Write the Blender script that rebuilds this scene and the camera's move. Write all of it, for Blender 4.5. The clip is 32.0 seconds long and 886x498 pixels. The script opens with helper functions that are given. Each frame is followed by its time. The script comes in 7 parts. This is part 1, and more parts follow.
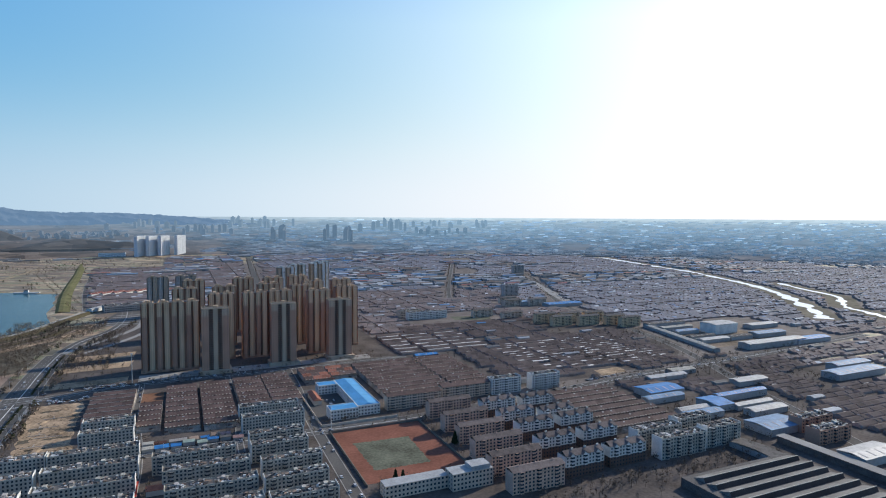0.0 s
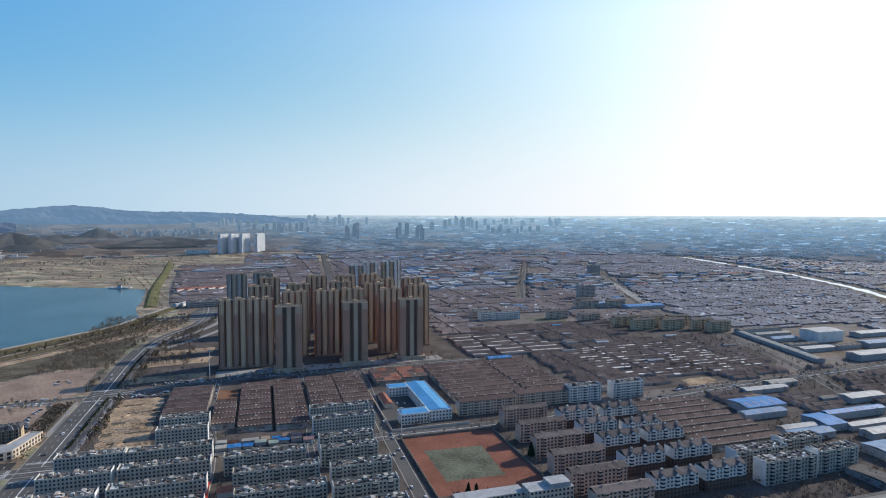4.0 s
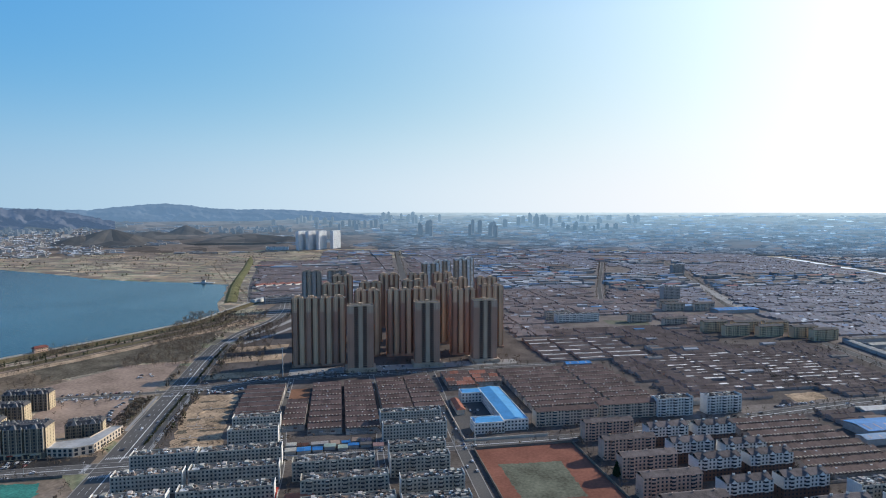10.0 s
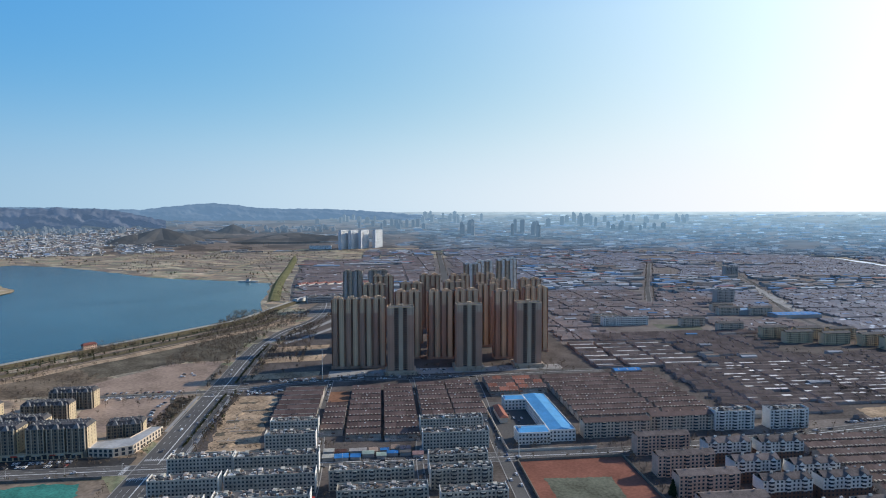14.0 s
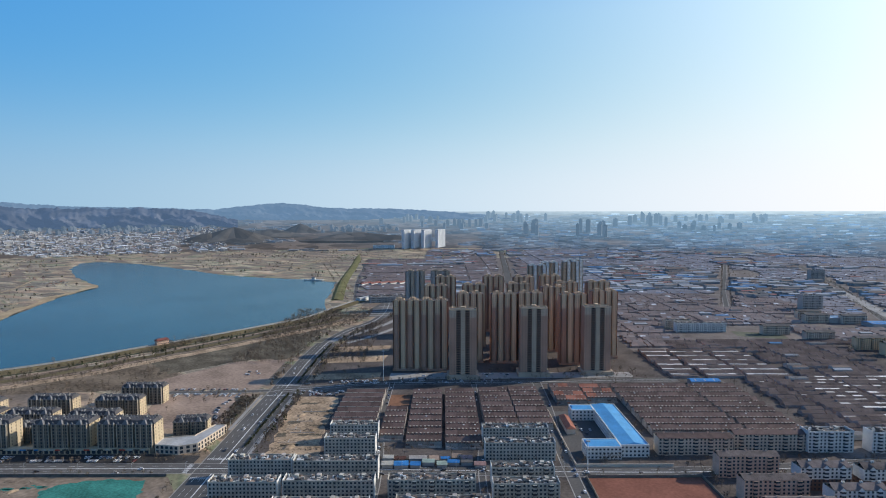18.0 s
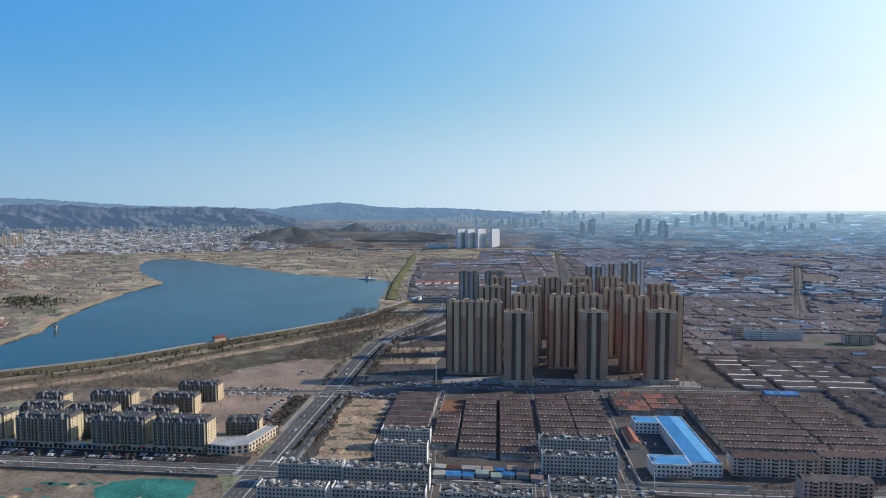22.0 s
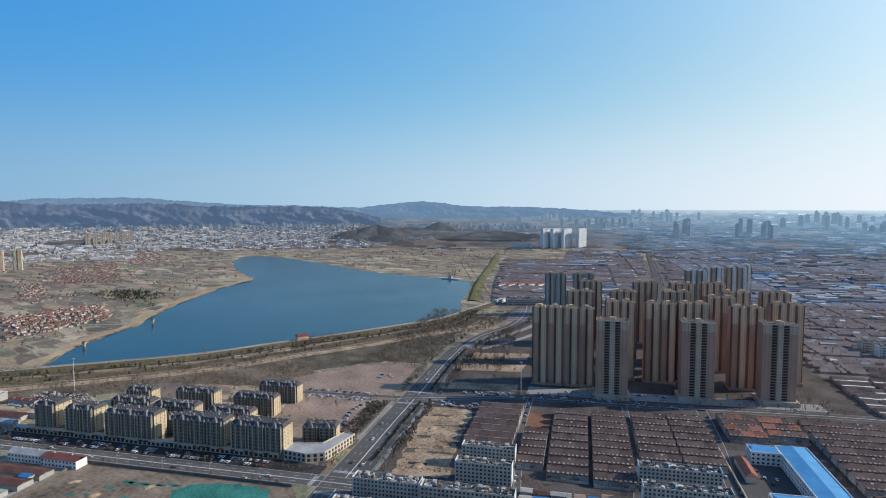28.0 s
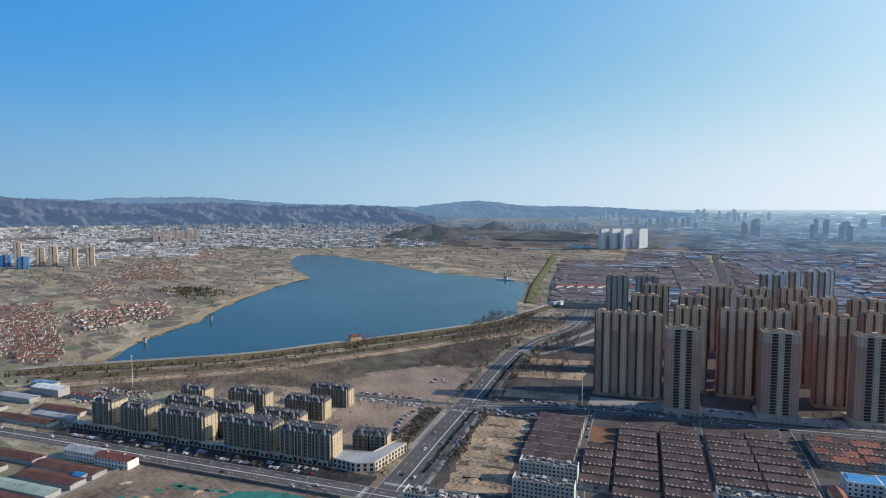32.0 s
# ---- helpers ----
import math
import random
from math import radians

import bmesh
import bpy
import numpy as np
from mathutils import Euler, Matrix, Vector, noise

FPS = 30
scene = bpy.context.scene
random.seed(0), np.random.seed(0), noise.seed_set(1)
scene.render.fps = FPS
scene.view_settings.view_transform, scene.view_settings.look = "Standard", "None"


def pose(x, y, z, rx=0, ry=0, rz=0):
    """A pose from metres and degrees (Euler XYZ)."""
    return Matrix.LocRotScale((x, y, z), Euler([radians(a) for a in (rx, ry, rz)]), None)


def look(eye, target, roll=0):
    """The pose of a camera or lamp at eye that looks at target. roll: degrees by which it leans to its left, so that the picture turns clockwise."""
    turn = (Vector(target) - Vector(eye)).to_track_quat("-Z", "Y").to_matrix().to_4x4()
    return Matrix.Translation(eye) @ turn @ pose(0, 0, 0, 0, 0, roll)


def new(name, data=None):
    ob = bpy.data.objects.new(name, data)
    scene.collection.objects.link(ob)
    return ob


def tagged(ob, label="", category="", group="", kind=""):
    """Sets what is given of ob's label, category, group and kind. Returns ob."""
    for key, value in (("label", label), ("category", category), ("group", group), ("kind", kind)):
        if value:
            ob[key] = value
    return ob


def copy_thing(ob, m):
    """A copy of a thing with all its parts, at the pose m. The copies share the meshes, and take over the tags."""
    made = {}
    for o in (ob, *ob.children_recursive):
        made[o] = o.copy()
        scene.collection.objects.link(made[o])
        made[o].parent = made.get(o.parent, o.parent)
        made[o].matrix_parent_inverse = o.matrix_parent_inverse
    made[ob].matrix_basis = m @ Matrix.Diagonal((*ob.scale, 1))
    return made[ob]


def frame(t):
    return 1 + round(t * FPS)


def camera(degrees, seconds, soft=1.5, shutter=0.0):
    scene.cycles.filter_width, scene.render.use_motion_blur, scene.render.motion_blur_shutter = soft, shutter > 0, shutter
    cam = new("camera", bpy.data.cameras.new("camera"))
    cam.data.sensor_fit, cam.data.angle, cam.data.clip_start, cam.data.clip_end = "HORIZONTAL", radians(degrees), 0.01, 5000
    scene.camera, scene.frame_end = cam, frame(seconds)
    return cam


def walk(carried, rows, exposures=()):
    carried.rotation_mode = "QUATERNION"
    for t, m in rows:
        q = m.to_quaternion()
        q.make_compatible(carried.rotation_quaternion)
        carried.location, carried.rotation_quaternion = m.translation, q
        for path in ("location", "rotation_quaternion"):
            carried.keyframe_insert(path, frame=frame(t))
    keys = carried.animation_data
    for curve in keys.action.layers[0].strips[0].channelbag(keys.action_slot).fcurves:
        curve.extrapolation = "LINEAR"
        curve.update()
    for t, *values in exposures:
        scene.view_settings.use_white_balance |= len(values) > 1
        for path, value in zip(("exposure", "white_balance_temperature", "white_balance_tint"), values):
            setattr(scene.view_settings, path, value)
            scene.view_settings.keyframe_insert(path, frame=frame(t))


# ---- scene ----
LENS = 73.69
cam = camera(LENS, 32.0, soft=1.05)
ROWS = [
    (0.0, -0.00, 0.00, 205.33, -0.000, -3.239, -0.293),
    (0.5, -0.40, 4.22, 205.27, 0.849, -3.258, -0.259),
    (1.0, -1.02, 8.23, 205.26, 2.422, -3.282, -0.231),
    (1.5, -1.47, 12.10, 205.22, 3.653, -3.312, -0.201),
    (2.0, -2.04, 15.72, 205.12, 4.800, -3.335, -0.167),
    (2.5, -2.58, 18.92, 205.04, 5.666, -3.349, -0.130),
    (3.0, -3.07, 21.77, 204.99, 6.046, -3.377, -0.109),
    (3.5, -3.52, 24.58, 204.99, 6.391, -3.407, -0.101),
    (5.5, -5.27, 34.84, 204.88, 8.872, -3.559, -0.082),
    (6.0, -5.83, 37.42, 204.80, 9.505, -3.589, -0.073),
    (6.5, -6.44, 40.12, 204.73, 10.180, -3.621, -0.051),
    (7.0, -7.14, 42.87, 204.67, 10.788, -3.648, -0.008),
    (7.5, -7.89, 45.65, 204.69, 11.378, -3.668, 0.010),
    (8.0, -8.61, 48.10, 204.77, 11.895, -3.682, 0.010),
    (8.5, -9.22, 50.46, 204.97, 12.399, -3.689, 0.012),
    (9.0, -9.90, 52.72, 205.08, 12.895, -3.712, 0.032),
    (9.5, -10.72, 55.12, 205.17, 13.401, -3.721, 0.046),
    (10.0, -11.43, 57.63, 205.24, 13.913, -3.728, 0.034),
    (10.5, -12.15, 60.10, 205.31, 14.325, -3.743, 0.011),
    (11.0, -12.78, 62.70, 205.35, 14.598, -3.759, -0.004),
    (11.5, -13.50, 65.45, 205.41, 14.921, -3.761, -0.001),
    (12.0, -14.33, 68.18, 205.39, 15.322, -3.778, 0.025),
    (12.5, -15.31, 70.87, 205.36, 15.822, -3.790, 0.047),
    (13.0, -16.29, 73.52, 205.38, 16.444, -3.797, 0.062),
    (13.5, -16.98, 76.30, 205.38, 17.178, -3.799, 0.086),
    (14.0, -17.79, 78.94, 205.38, 17.956, -3.801, 0.095),
    (14.5, -18.68, 81.44, 205.46, 18.721, -3.803, 0.100),
    (16.5, -22.36, 90.99, 205.81, 22.074, -3.834, 0.098),
    (17.0, -23.37, 93.42, 205.86, 22.698, -3.820, 0.095),
    (17.5, -24.46, 95.82, 205.79, 23.343, -3.829, 0.109),
    (18.0, -25.67, 98.19, 205.61, 24.030, -3.834, 0.124),
    (18.5, -26.94, 100.61, 205.38, 24.722, -3.817, 0.138),
    (19.0, -28.23, 103.15, 205.06, 25.420, -3.818, 0.143),
    (19.5, -29.62, 105.71, 204.82, 26.091, -3.822, 0.130),
    (20.0, -31.10, 108.25, 204.73, 26.706, -3.839, 0.128),
    (20.5, -32.38, 110.56, 204.85, 27.359, -3.871, 0.107),
    (21.0, -33.46, 112.63, 205.09, 27.979, -3.892, 0.082),
    (21.5, -34.70, 114.81, 205.25, 28.601, -3.879, 0.077),
    (22.0, -35.88, 117.16, 205.20, 29.252, -3.879, 0.088),
    (22.5, -37.11, 119.85, 205.09, 29.935, -3.883, 0.103),
    (23.0, -38.65, 122.81, 204.99, 30.648, -3.903, 0.119),
    (23.5, -40.64, 125.58, 204.99, 31.312, -3.931, 0.134),
    (24.0, -42.66, 128.32, 204.97, 31.977, -3.945, 0.137),
    (24.5, -44.55, 130.90, 204.94, 32.661, -3.953, 0.130),
    (25.0, -46.50, 133.49, 204.88, 33.324, -3.959, 0.115),
    (25.5, -48.42, 135.93, 204.89, 33.996, -3.948, 0.097),
    (27.5, -56.10, 146.13, 204.91, 36.622, -3.942, 0.049),
    (28.0, -58.19, 148.90, 204.75, 37.300, -3.967, 0.031),
    (28.5, -60.67, 151.88, 204.65, 37.981, -3.964, -0.002),
    (29.0, -63.26, 154.63, 204.43, 38.616, -3.975, -0.020),
    (29.5, -65.84, 157.30, 204.20, 39.243, -3.986, -0.043),
    (30.0, -68.39, 160.01, 203.99, 39.908, -3.987, -0.069),
    (30.5, -70.99, 162.72, 203.80, 40.559, -4.009, -0.090),
    (31.0, -73.32, 165.17, 203.76, 41.244, -4.020, -0.072),
    (31.5, -75.36, 167.48, 203.90, 41.907, -4.031, -0.050),
    (32.0, -77.20, 169.75, 204.27, 42.594, -4.022, -0.045),
]
walk(cam, [(t, pose(x, y, z, 90 + pitch, roll, yaw)) for t, x, y, z, yaw, pitch, roll in ROWS])

# ---- world, sun, exposure ----
SUN_AZ, SUN_EL = 47.0, 27.0          # degrees to the right of +y, and up
scene.view_settings.exposure = 0.0
world = bpy.data.worlds.new("sky")
scene.world = world
world.use_nodes = True
wn = world.node_tree.nodes
sky = wn.new("ShaderNodeTexSky")
sky.sky_type, sky.sun_disc = "NISHITA", False
sky.sun_elevation, sky.sun_rotation = radians(SUN_EL), radians(SUN_AZ)
sky.altitude, sky.air_density, sky.dust_density, sky.ozone_density = 100, 1.1, 0.45, 5.0
wl_ = world.node_tree.links


def wmath(op, a, b=0.0):
    k = wn.new("ShaderNodeMath")
    k.operation = op
    for i_, s_ in enumerate((a, b)):
        if isinstance(s_, (int, float)):
            k.inputs[i_].default_value = s_
        else:
            wl_.new(s_, k.inputs[i_])
    return k.outputs[0]


def wmix(f, a, b):
    k = wn.new("ShaderNodeMix")
    k.data_type = "RGBA"
    for i_, s_ in ((0, f), (6, a), (7, b)):
        if isinstance(s_, tuple):
            k.inputs[i_].default_value = (*s_, 1)
        else:
            wl_.new(s_, k.inputs[i_])
    return k.outputs[2]


def wrange(s_, lo, hi, a, b):
    k = wn.new("ShaderNodeMapRange")
    wl_.new(s_, k.inputs[0])
    for i_, v_ in ((1, lo), (2, hi), (3, a), (4, b)):
        k.inputs[i_].default_value = v_
    return k.outputs[0]


def wcolour(r_, g_, b_):
    k = wn.new("ShaderNodeCombineColor")
    for i_, s_ in enumerate((r_, g_, b_)):
        wl_.new(s_, k.inputs[i_])
    return k.outputs[0]


def wgrow(x_, amount, rate):
    """amount * e ** (rate * x)"""
    return wmath("MULTIPLY", wmath("EXPONENT", wmath("MULTIPLY", x_, rate)), amount)


tc = wn.new("ShaderNodeTexCoord")
sp = wn.new("ShaderNodeSeparateXYZ")
wl_.new(tc.outputs["Generated"], sp.inputs[0])
up_ = wmath("ABSOLUTE", sp.outputs[2])
sa, se = radians(SUN_AZ), radians(SUN_EL)
to_sun = wn.new("ShaderNodeVectorMath")
to_sun.operation = "DOT_PRODUCT"
wl_.new(tc.outputs["Generated"], to_sun.inputs[0])
to_sun.inputs[1].default_value = (math.sin(sa) * math.cos(se), math.cos(sa) * math.cos(se), math.sin(se))
near_sun = to_sun.outputs["Value"]
# the low sky: clear blue, a white glow round the sun, and haze along the horizon
glow = wgrow(near_sun, 0.25 * math.exp(-5 * 0.71), 5.0)
clear = wcolour(wmath("ADD", wmath("MULTIPLY", wgrow(near_sun, 0.126, 1.58), wrange(up_, 0.1, 0.42, 1.25, 0.5)), glow), wmath("ADD", wmath("MULTIPLY", wgrow(near_sun, 0.418, 0.56), wrange(up_, 0.1, 0.42, 1.10, 0.73)), glow), wmath("ADD", wgrow(near_sun, 0.74, 0.03), glow))
haze = wcolour(wgrow(near_sun, 0.445, 1.08), wgrow(near_sun, 0.63, 0.62), wgrow(near_sun, 0.79, 0.36))
thin = wmath("EXPONENT", wmath("MULTIPLY", wmath("MULTIPLY", up_, up_), -58.0))
low = wmix(thin, clear, haze)
low10 = wn.new("ShaderNodeVectorMath")
low10.operation = "SCALE"
wl_.new(low, low10.inputs[0])
low10.inputs["Scale"].default_value = 10.0
# the high sky
high = wn.new("ShaderNodeVectorMath")
high.operation = "MULTIPLY"
wl_.new(sky.outputs[0], high.inputs[0])
high.inputs[1].default_value = (1.3, 1.55, 1.8)
wl_.new(wmix(wrange(up_, 0.30, 0.62, 0.0, 1.0), low10.outputs[0], high.outputs[0]), wn["Background"].inputs[0])
wn["Background"].inputs[1].default_value = 0.10
sun = new("sun", bpy.data.lights.new("sun", "SUN"))
sun.data.energy, sun.data.angle, sun.data.color = 4.3, radians(0.6), (1.0, 0.93, 0.82)
sun.matrix_world = look((0, 0, 400), (-300 * math.sin(sa) * math.cos(se), -300 * math.cos(sa) * math.cos(se), 400 - 300 * math.sin(se)))

# ---- plan of the town: axes turned by 24 degrees ----
TOWN = 24.0
CT, ST = math.cos(radians(TOWN)), math.sin(radians(TOWN))
rng = random.Random(7)


def W(u, v):
    return (u * CT - v * ST, u * ST + v * CT)


def UV(x, y):
    return (x * CT + y * ST, -x * ST + y * CT)


def at(u, v, z=0.0, turn=0.0):
    x, y = W(u, v)
    return pose(x, y, z, 0, 0, TOWN + turn)


# ---- materials ----
def mat(name, col, rough=0.85, metal=0.0, var=0.25, big=0.05, fine=1.5, rnd=0.0, island=0.0, bump=0.0, spec=0.12, tint=None):
    """Colour with two scales of variation, and a step from object to object or from piece to piece."""
    m = bpy.data.materials.new(name)
    m.use_nodes = True
    nt = m.node_tree
    n, l = nt.nodes, nt.links
    b = n["Principled BSDF"]
    b.inputs["Roughness"].default_value, b.inputs["Metallic"].default_value = rough, metal
    b.inputs["Specular IOR Level"].default_value = spec
    geo = n.new("ShaderNodeNewGeometry")
    total = None

    def add(sock, amount):
        nonlocal total
        k = n.new("ShaderNodeMath")
        k.operation = "MULTIPLY_ADD"
        l.new(sock, k.inputs[0])
        k.inputs[1].default_value = 2 * amount
        if total is None:
            k.inputs[2].default_value = 1 - amount
        else:
            s = n.new("ShaderNodeMath")
            s.operation = "SUBTRACT"
            l.new(total, s.inputs[0])
            s.inputs[1].default_value = amount
            l.new(s.outputs[0], k.inputs[2])
        total = k.outputs[0]

    for scale, amount in ((big, var), (fine, var * 0.8)):
        t = n.new("ShaderNodeTexNoise")
        t.inputs["Scale"].default_value, t.inputs["Detail"].default_value = scale, 4
        l.new(geo.outputs["Position"], t.inputs["Vector"])
        add(t.outputs[0], amount * 1.9)
        fine_out = t.outputs[0]
    if rnd:
        o = n.new("ShaderNodeObjectInfo")
        add(o.outputs["Random"], rnd)
    if island:
        add(geo.outputs["Random Per Island"], island)
    base = n.new("ShaderNodeRGB")
    base.outputs[0].default_value = (*col, 1)
    src = base.outputs[0]
    if tint:
        r = n.new("ShaderNodeValToRGB")
        r.color_ramp.interpolation = "CONSTANT"
        e = r.color_ramp.elements
        e[0].position, e[0].color = 0, (*col, 1)
        e[1].position, e[1].color = tint[0][0], (*tint[0][1], 1)
        for p, c in tint[1:]:
            q = e.new(p)
            q.color = (*c, 1)
        wn_ = n.new("ShaderNodeTexWhiteNoise")
        wn_.noise_dimensions = "1D"
        if rnd and not island:
            l.new(o.outputs["Random"], wn_.inputs["W"])
        else:
            l.new(geo.outputs["Random Per Island"], wn_.inputs["W"])
        l.new(wn_.outputs["Value"], r.inputs[0])
        src = r.outputs[0]
    v = n.new("ShaderNodeVectorMath")
    v.operation = "SCALE"
    l.new(src, v.inputs[0])
    l.new(total, v.inputs["Scale"])
    l.new(v.outputs[0], b.inputs["Base Color"])
    if bump:
        k = n.new("ShaderNodeBump")
        k.inputs["Strength"].default_value, k.inputs["Distance"].default_value = bump, 0.3
        l.new(fine_out, k.inputs["Height"])
        l.new(k.outputs[0], b.inputs["Normal"])
    return m


ASPHALT = mat("asphalt", (0.122, 0.114, 0.104), 0.9, var=0.2, big=0.02, fine=0.6, spec=0.04)
# asphalt again, with the shade of the flats put into its colour
SHADELOT = mat("oily dark asphalt", (0.06, 0.056, 0.052), 0.9, var=0.35, big=0.04, fine=0.5, spec=0.04)
PAINT = mat("worn road paint", (0.60, 0.585, 0.55), 0.85, var=0.35, big=0.1, fine=0.8)
CONCRETE = mat("concrete", (0.33, 0.31, 0.28), 0.9, var=0.2, big=0.03, fine=0.8, spec=0.04)
YARD = mat("town ground", (0.115, 0.096, 0.083), 0.95, var=0.4, big=0.03, fine=0.35, spec=0.04)
QUARTER = mat("packed earth", (0.165, 0.137, 0.118), 0.9, var=0.35, big=0.03, fine=0.35, spec=0.12)
DIRT = mat("bare tan soil", (0.37, 0.265, 0.17), 0.95, var=0.6, big=0.04, fine=0.35, spec=0.04)
LOT = mat("dusty parking ground", (0.31, 0.225, 0.168), 0.95, var=0.35, big=0.025, fine=0.3, spec=0.04)
SITE = mat("rutted grey-brown soil", (0.215, 0.165, 0.12), 0.95, var=0.5, big=0.035, fine=0.25, spec=0.04)
FLATSAND = mat("river sand", (0.165, 0.145, 0.105), 0.95, var=0.4, big=0.01, fine=0.1, spec=0.04)
SCRUBLAND = mat("brown scrubby soil", (0.165, 0.126, 0.088), 0.95, var=0.5, big=0.03, fine=0.25, spec=0.04)
BRUSH = mat("dark brushy soil", (0.125, 0.105, 0.075), 0.95, var=0.5, big=0.04, fine=0.3, spec=0.04)
GRASS = mat("dry grass", (0.135, 0.108, 0.058), 0.95, var=0.4, big=0.02, fine=0.3, spec=0.04)
BANK = mat("shore sand", (0.42, 0.32, 0.20), 0.95, var=0.3, big=0.02, fine=0.2, spec=0.04)
GREEN = mat("green verge", (0.155, 0.145, 0.068), 0.95, var=0.35, big=0.03, fine=0.4, spec=0.04)
CLEARED = mat("orange-brown packed soil", (0.24, 0.125, 0.075), 0.95, var=0.25, big=0.05, fine=0.4, spec=0.04)
NET = mat("green dust net", (0.045, 0.19, 0.15), 0.9, var=0.5, big=0.05, fine=0.5)
CLAY = mat("red running ground", (0.235, 0.10, 0.068), 0.95, var=0.25, big=0.04, fine=0.4, spec=0.04)
TURF = mat("worn green pitch", (0.135, 0.135, 0.095), 0.95, var=0.4, big=0.05, fine=0.4, spec=0.04)
TILE = mat("brown roof tiles", (0.138, 0.092, 0.077), 0.85, var=0.25, big=0.2, fine=2.0, rnd=0.25, bump=0.4)
TILE_RED = mat("orange roof tiles", (0.31, 0.125, 0.082), 0.85, var=0.25, big=0.2, fine=2.0, rnd=0.2, bump=0.4)
TILE_DARK = mat("dark red roof tiles", (0.20, 0.075, 0.06), 0.85, var=0.25, big=0.2, fine=2.0, rnd=0.15, bump=0.4)
HOUSE = mat("house plaster", (0.36, 0.32, 0.28), 0.9, var=0.3, big=0.3, fine=2, rnd=0.3)
WHITE = mat("white painted wall", (0.66, 0.64, 0.59), 0.85, var=0.2, big=0.1, fine=1.2)
CHALK = mat("bright white paint", (0.72, 0.73, 0.73), 0.8, var=0.06, big=0.05, fine=1.0)
GREYW = mat("stained whitish render", (0.42, 0.39, 0.325), 0.9, var=0.35, big=0.15, fine=1.0)
BLUEW = mat("pale grey-white wall", (0.44, 0.415, 0.355), 0.9, var=0.25, big=0.15, fine=1.0)
DARKBRICK = mat("dark brown brick", (0.15, 0.098, 0.078), 0.9, var=0.2, big=0.1, fine=1.2)
PALESTONE = mat("pale stone upper storeys", (0.49, 0.365, 0.265), 0.85, var=0.15, big=0.05, fine=1.0)
YELLOW = mat("pale yellow render", (0.64, 0.49, 0.31), 0.9, var=0.15, big=0.1, fine=1.0)
VILLAGEWALL = mat("whitewashed village walls", (0.34, 0.30, 0.26), 0.9, var=0.2, big=0.05, fine=0.5, island=0.25)
PINK = mat("pinkish brown brick wall", (0.62, 0.42, 0.31), 0.9, var=0.2, big=0.15, fine=1.5)
CREAM = mat("cream wall", (0.58, 0.475, 0.37), 0.9, var=0.15, big=0.1, fine=1.0)
TAN = mat("yellow sandstone cladding", (0.50, 0.40, 0.265), 0.85, var=0.15, big=0.1, fine=1.0)
BROWN = mat("brown brick cladding", (0.42, 0.255, 0.18), 0.85, var=0.15, big=0.05, fine=1.0)
BEIGE = mat("beige stone cladding", (0.62, 0.44, 0.285), 0.85, var=0.15, big=0.05, fine=1.0)
LIGHTS = mat("pale grey cladding", (0.46, 0.36, 0.265), 0.85, var=0.12, big=0.05, fine=1.0)
GREYT = mat("grey tower wall", (0.42, 0.385, 0.345), 0.85, var=0.12, big=0.05, fine=1.0)
FLAT = mat("grey flat roof", (0.135, 0.123, 0.11), 0.95, var=0.3, big=0.15, fine=0.8)
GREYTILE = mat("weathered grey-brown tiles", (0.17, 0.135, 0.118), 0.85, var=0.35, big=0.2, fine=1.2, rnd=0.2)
# sandstone copy for the flats' fronts, their shade put into its colour
STONE = mat("grey-brown stone front", (0.20, 0.172, 0.135), 0.85, var=0.2, big=0.1, fine=1.0)
DARKROOF = mat("dark slate mansard", (0.085, 0.08, 0.08), 0.8, var=0.25, big=0.2, fine=1.0)
SCHOOLROOF = mat("bright blue sheet metal roof", (0.085, 0.315, 0.56), 0.5, var=0.15, big=0.1, fine=0.6, spec=0.3)
BLUEROOF = mat("blue sheet metal roof", (0.045, 0.195, 0.43), 0.6, var=0.25, big=0.1, fine=0.6, spec=0.15)
PALEBLUE = mat("pale blue sheet roof", (0.16, 0.26, 0.38), 0.65, var=0.3, big=0.1, fine=0.6, spec=0.15)
WHITEROOF = mat("white sheet roof", (0.38, 0.375, 0.36), 0.6, var=0.25, big=0.1, fine=0.5, spec=0.2)
PINKROOF = mat("faded pink sheet roof", (0.36, 0.22, 0.19), 0.8, var=0.3, big=0.1, fine=0.5)
MINT = mat("pale green sheet roof", (0.30, 0.36, 0.29), 0.7, var=0.25, big=0.1, fine=0.5, spec=0.2)
REDROOF = mat("red sheet roof", (0.5, 0.06, 0.035), 0.5, var=0.15, big=0.1, fine=0.5)
DORMER = mat("weathered cream render", (0.33, 0.285, 0.225), 0.9, var=0.2, rnd=0.3)
GLASS = mat("dark window glass", (0.055, 0.058, 0.066), 0.2, var=0.3, big=0.3, fine=2.0, spec=0.35)
TOWERGLASS = mat("brownish window glass", (0.115, 0.10, 0.09), 0.25, var=0.3, big=0.3, fine=2.0, spec=0.35)
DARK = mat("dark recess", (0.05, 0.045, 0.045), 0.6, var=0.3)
STEEL = mat("galvanised steel", (0.5, 0.5, 0.5), 0.45, 0.7, var=0.1)
RUBBER = mat("black rubber", (0.02, 0.02, 0.02), 0.8, var=0.1)
BARK = mat("bare twigs", (0.15, 0.115, 0.085), 0.95, var=0.3, big=0.05, fine=0.5, island=0.3)
CONIFER = mat("dark evergreen needles", (0.025, 0.045, 0.022), 0.9, var=0.3, island=0.3)
SHRUB = mat("olive shrubs", (0.07, 0.072, 0.037), 0.95, var=0.35, big=0.05, fine=0.5, island=0.3)
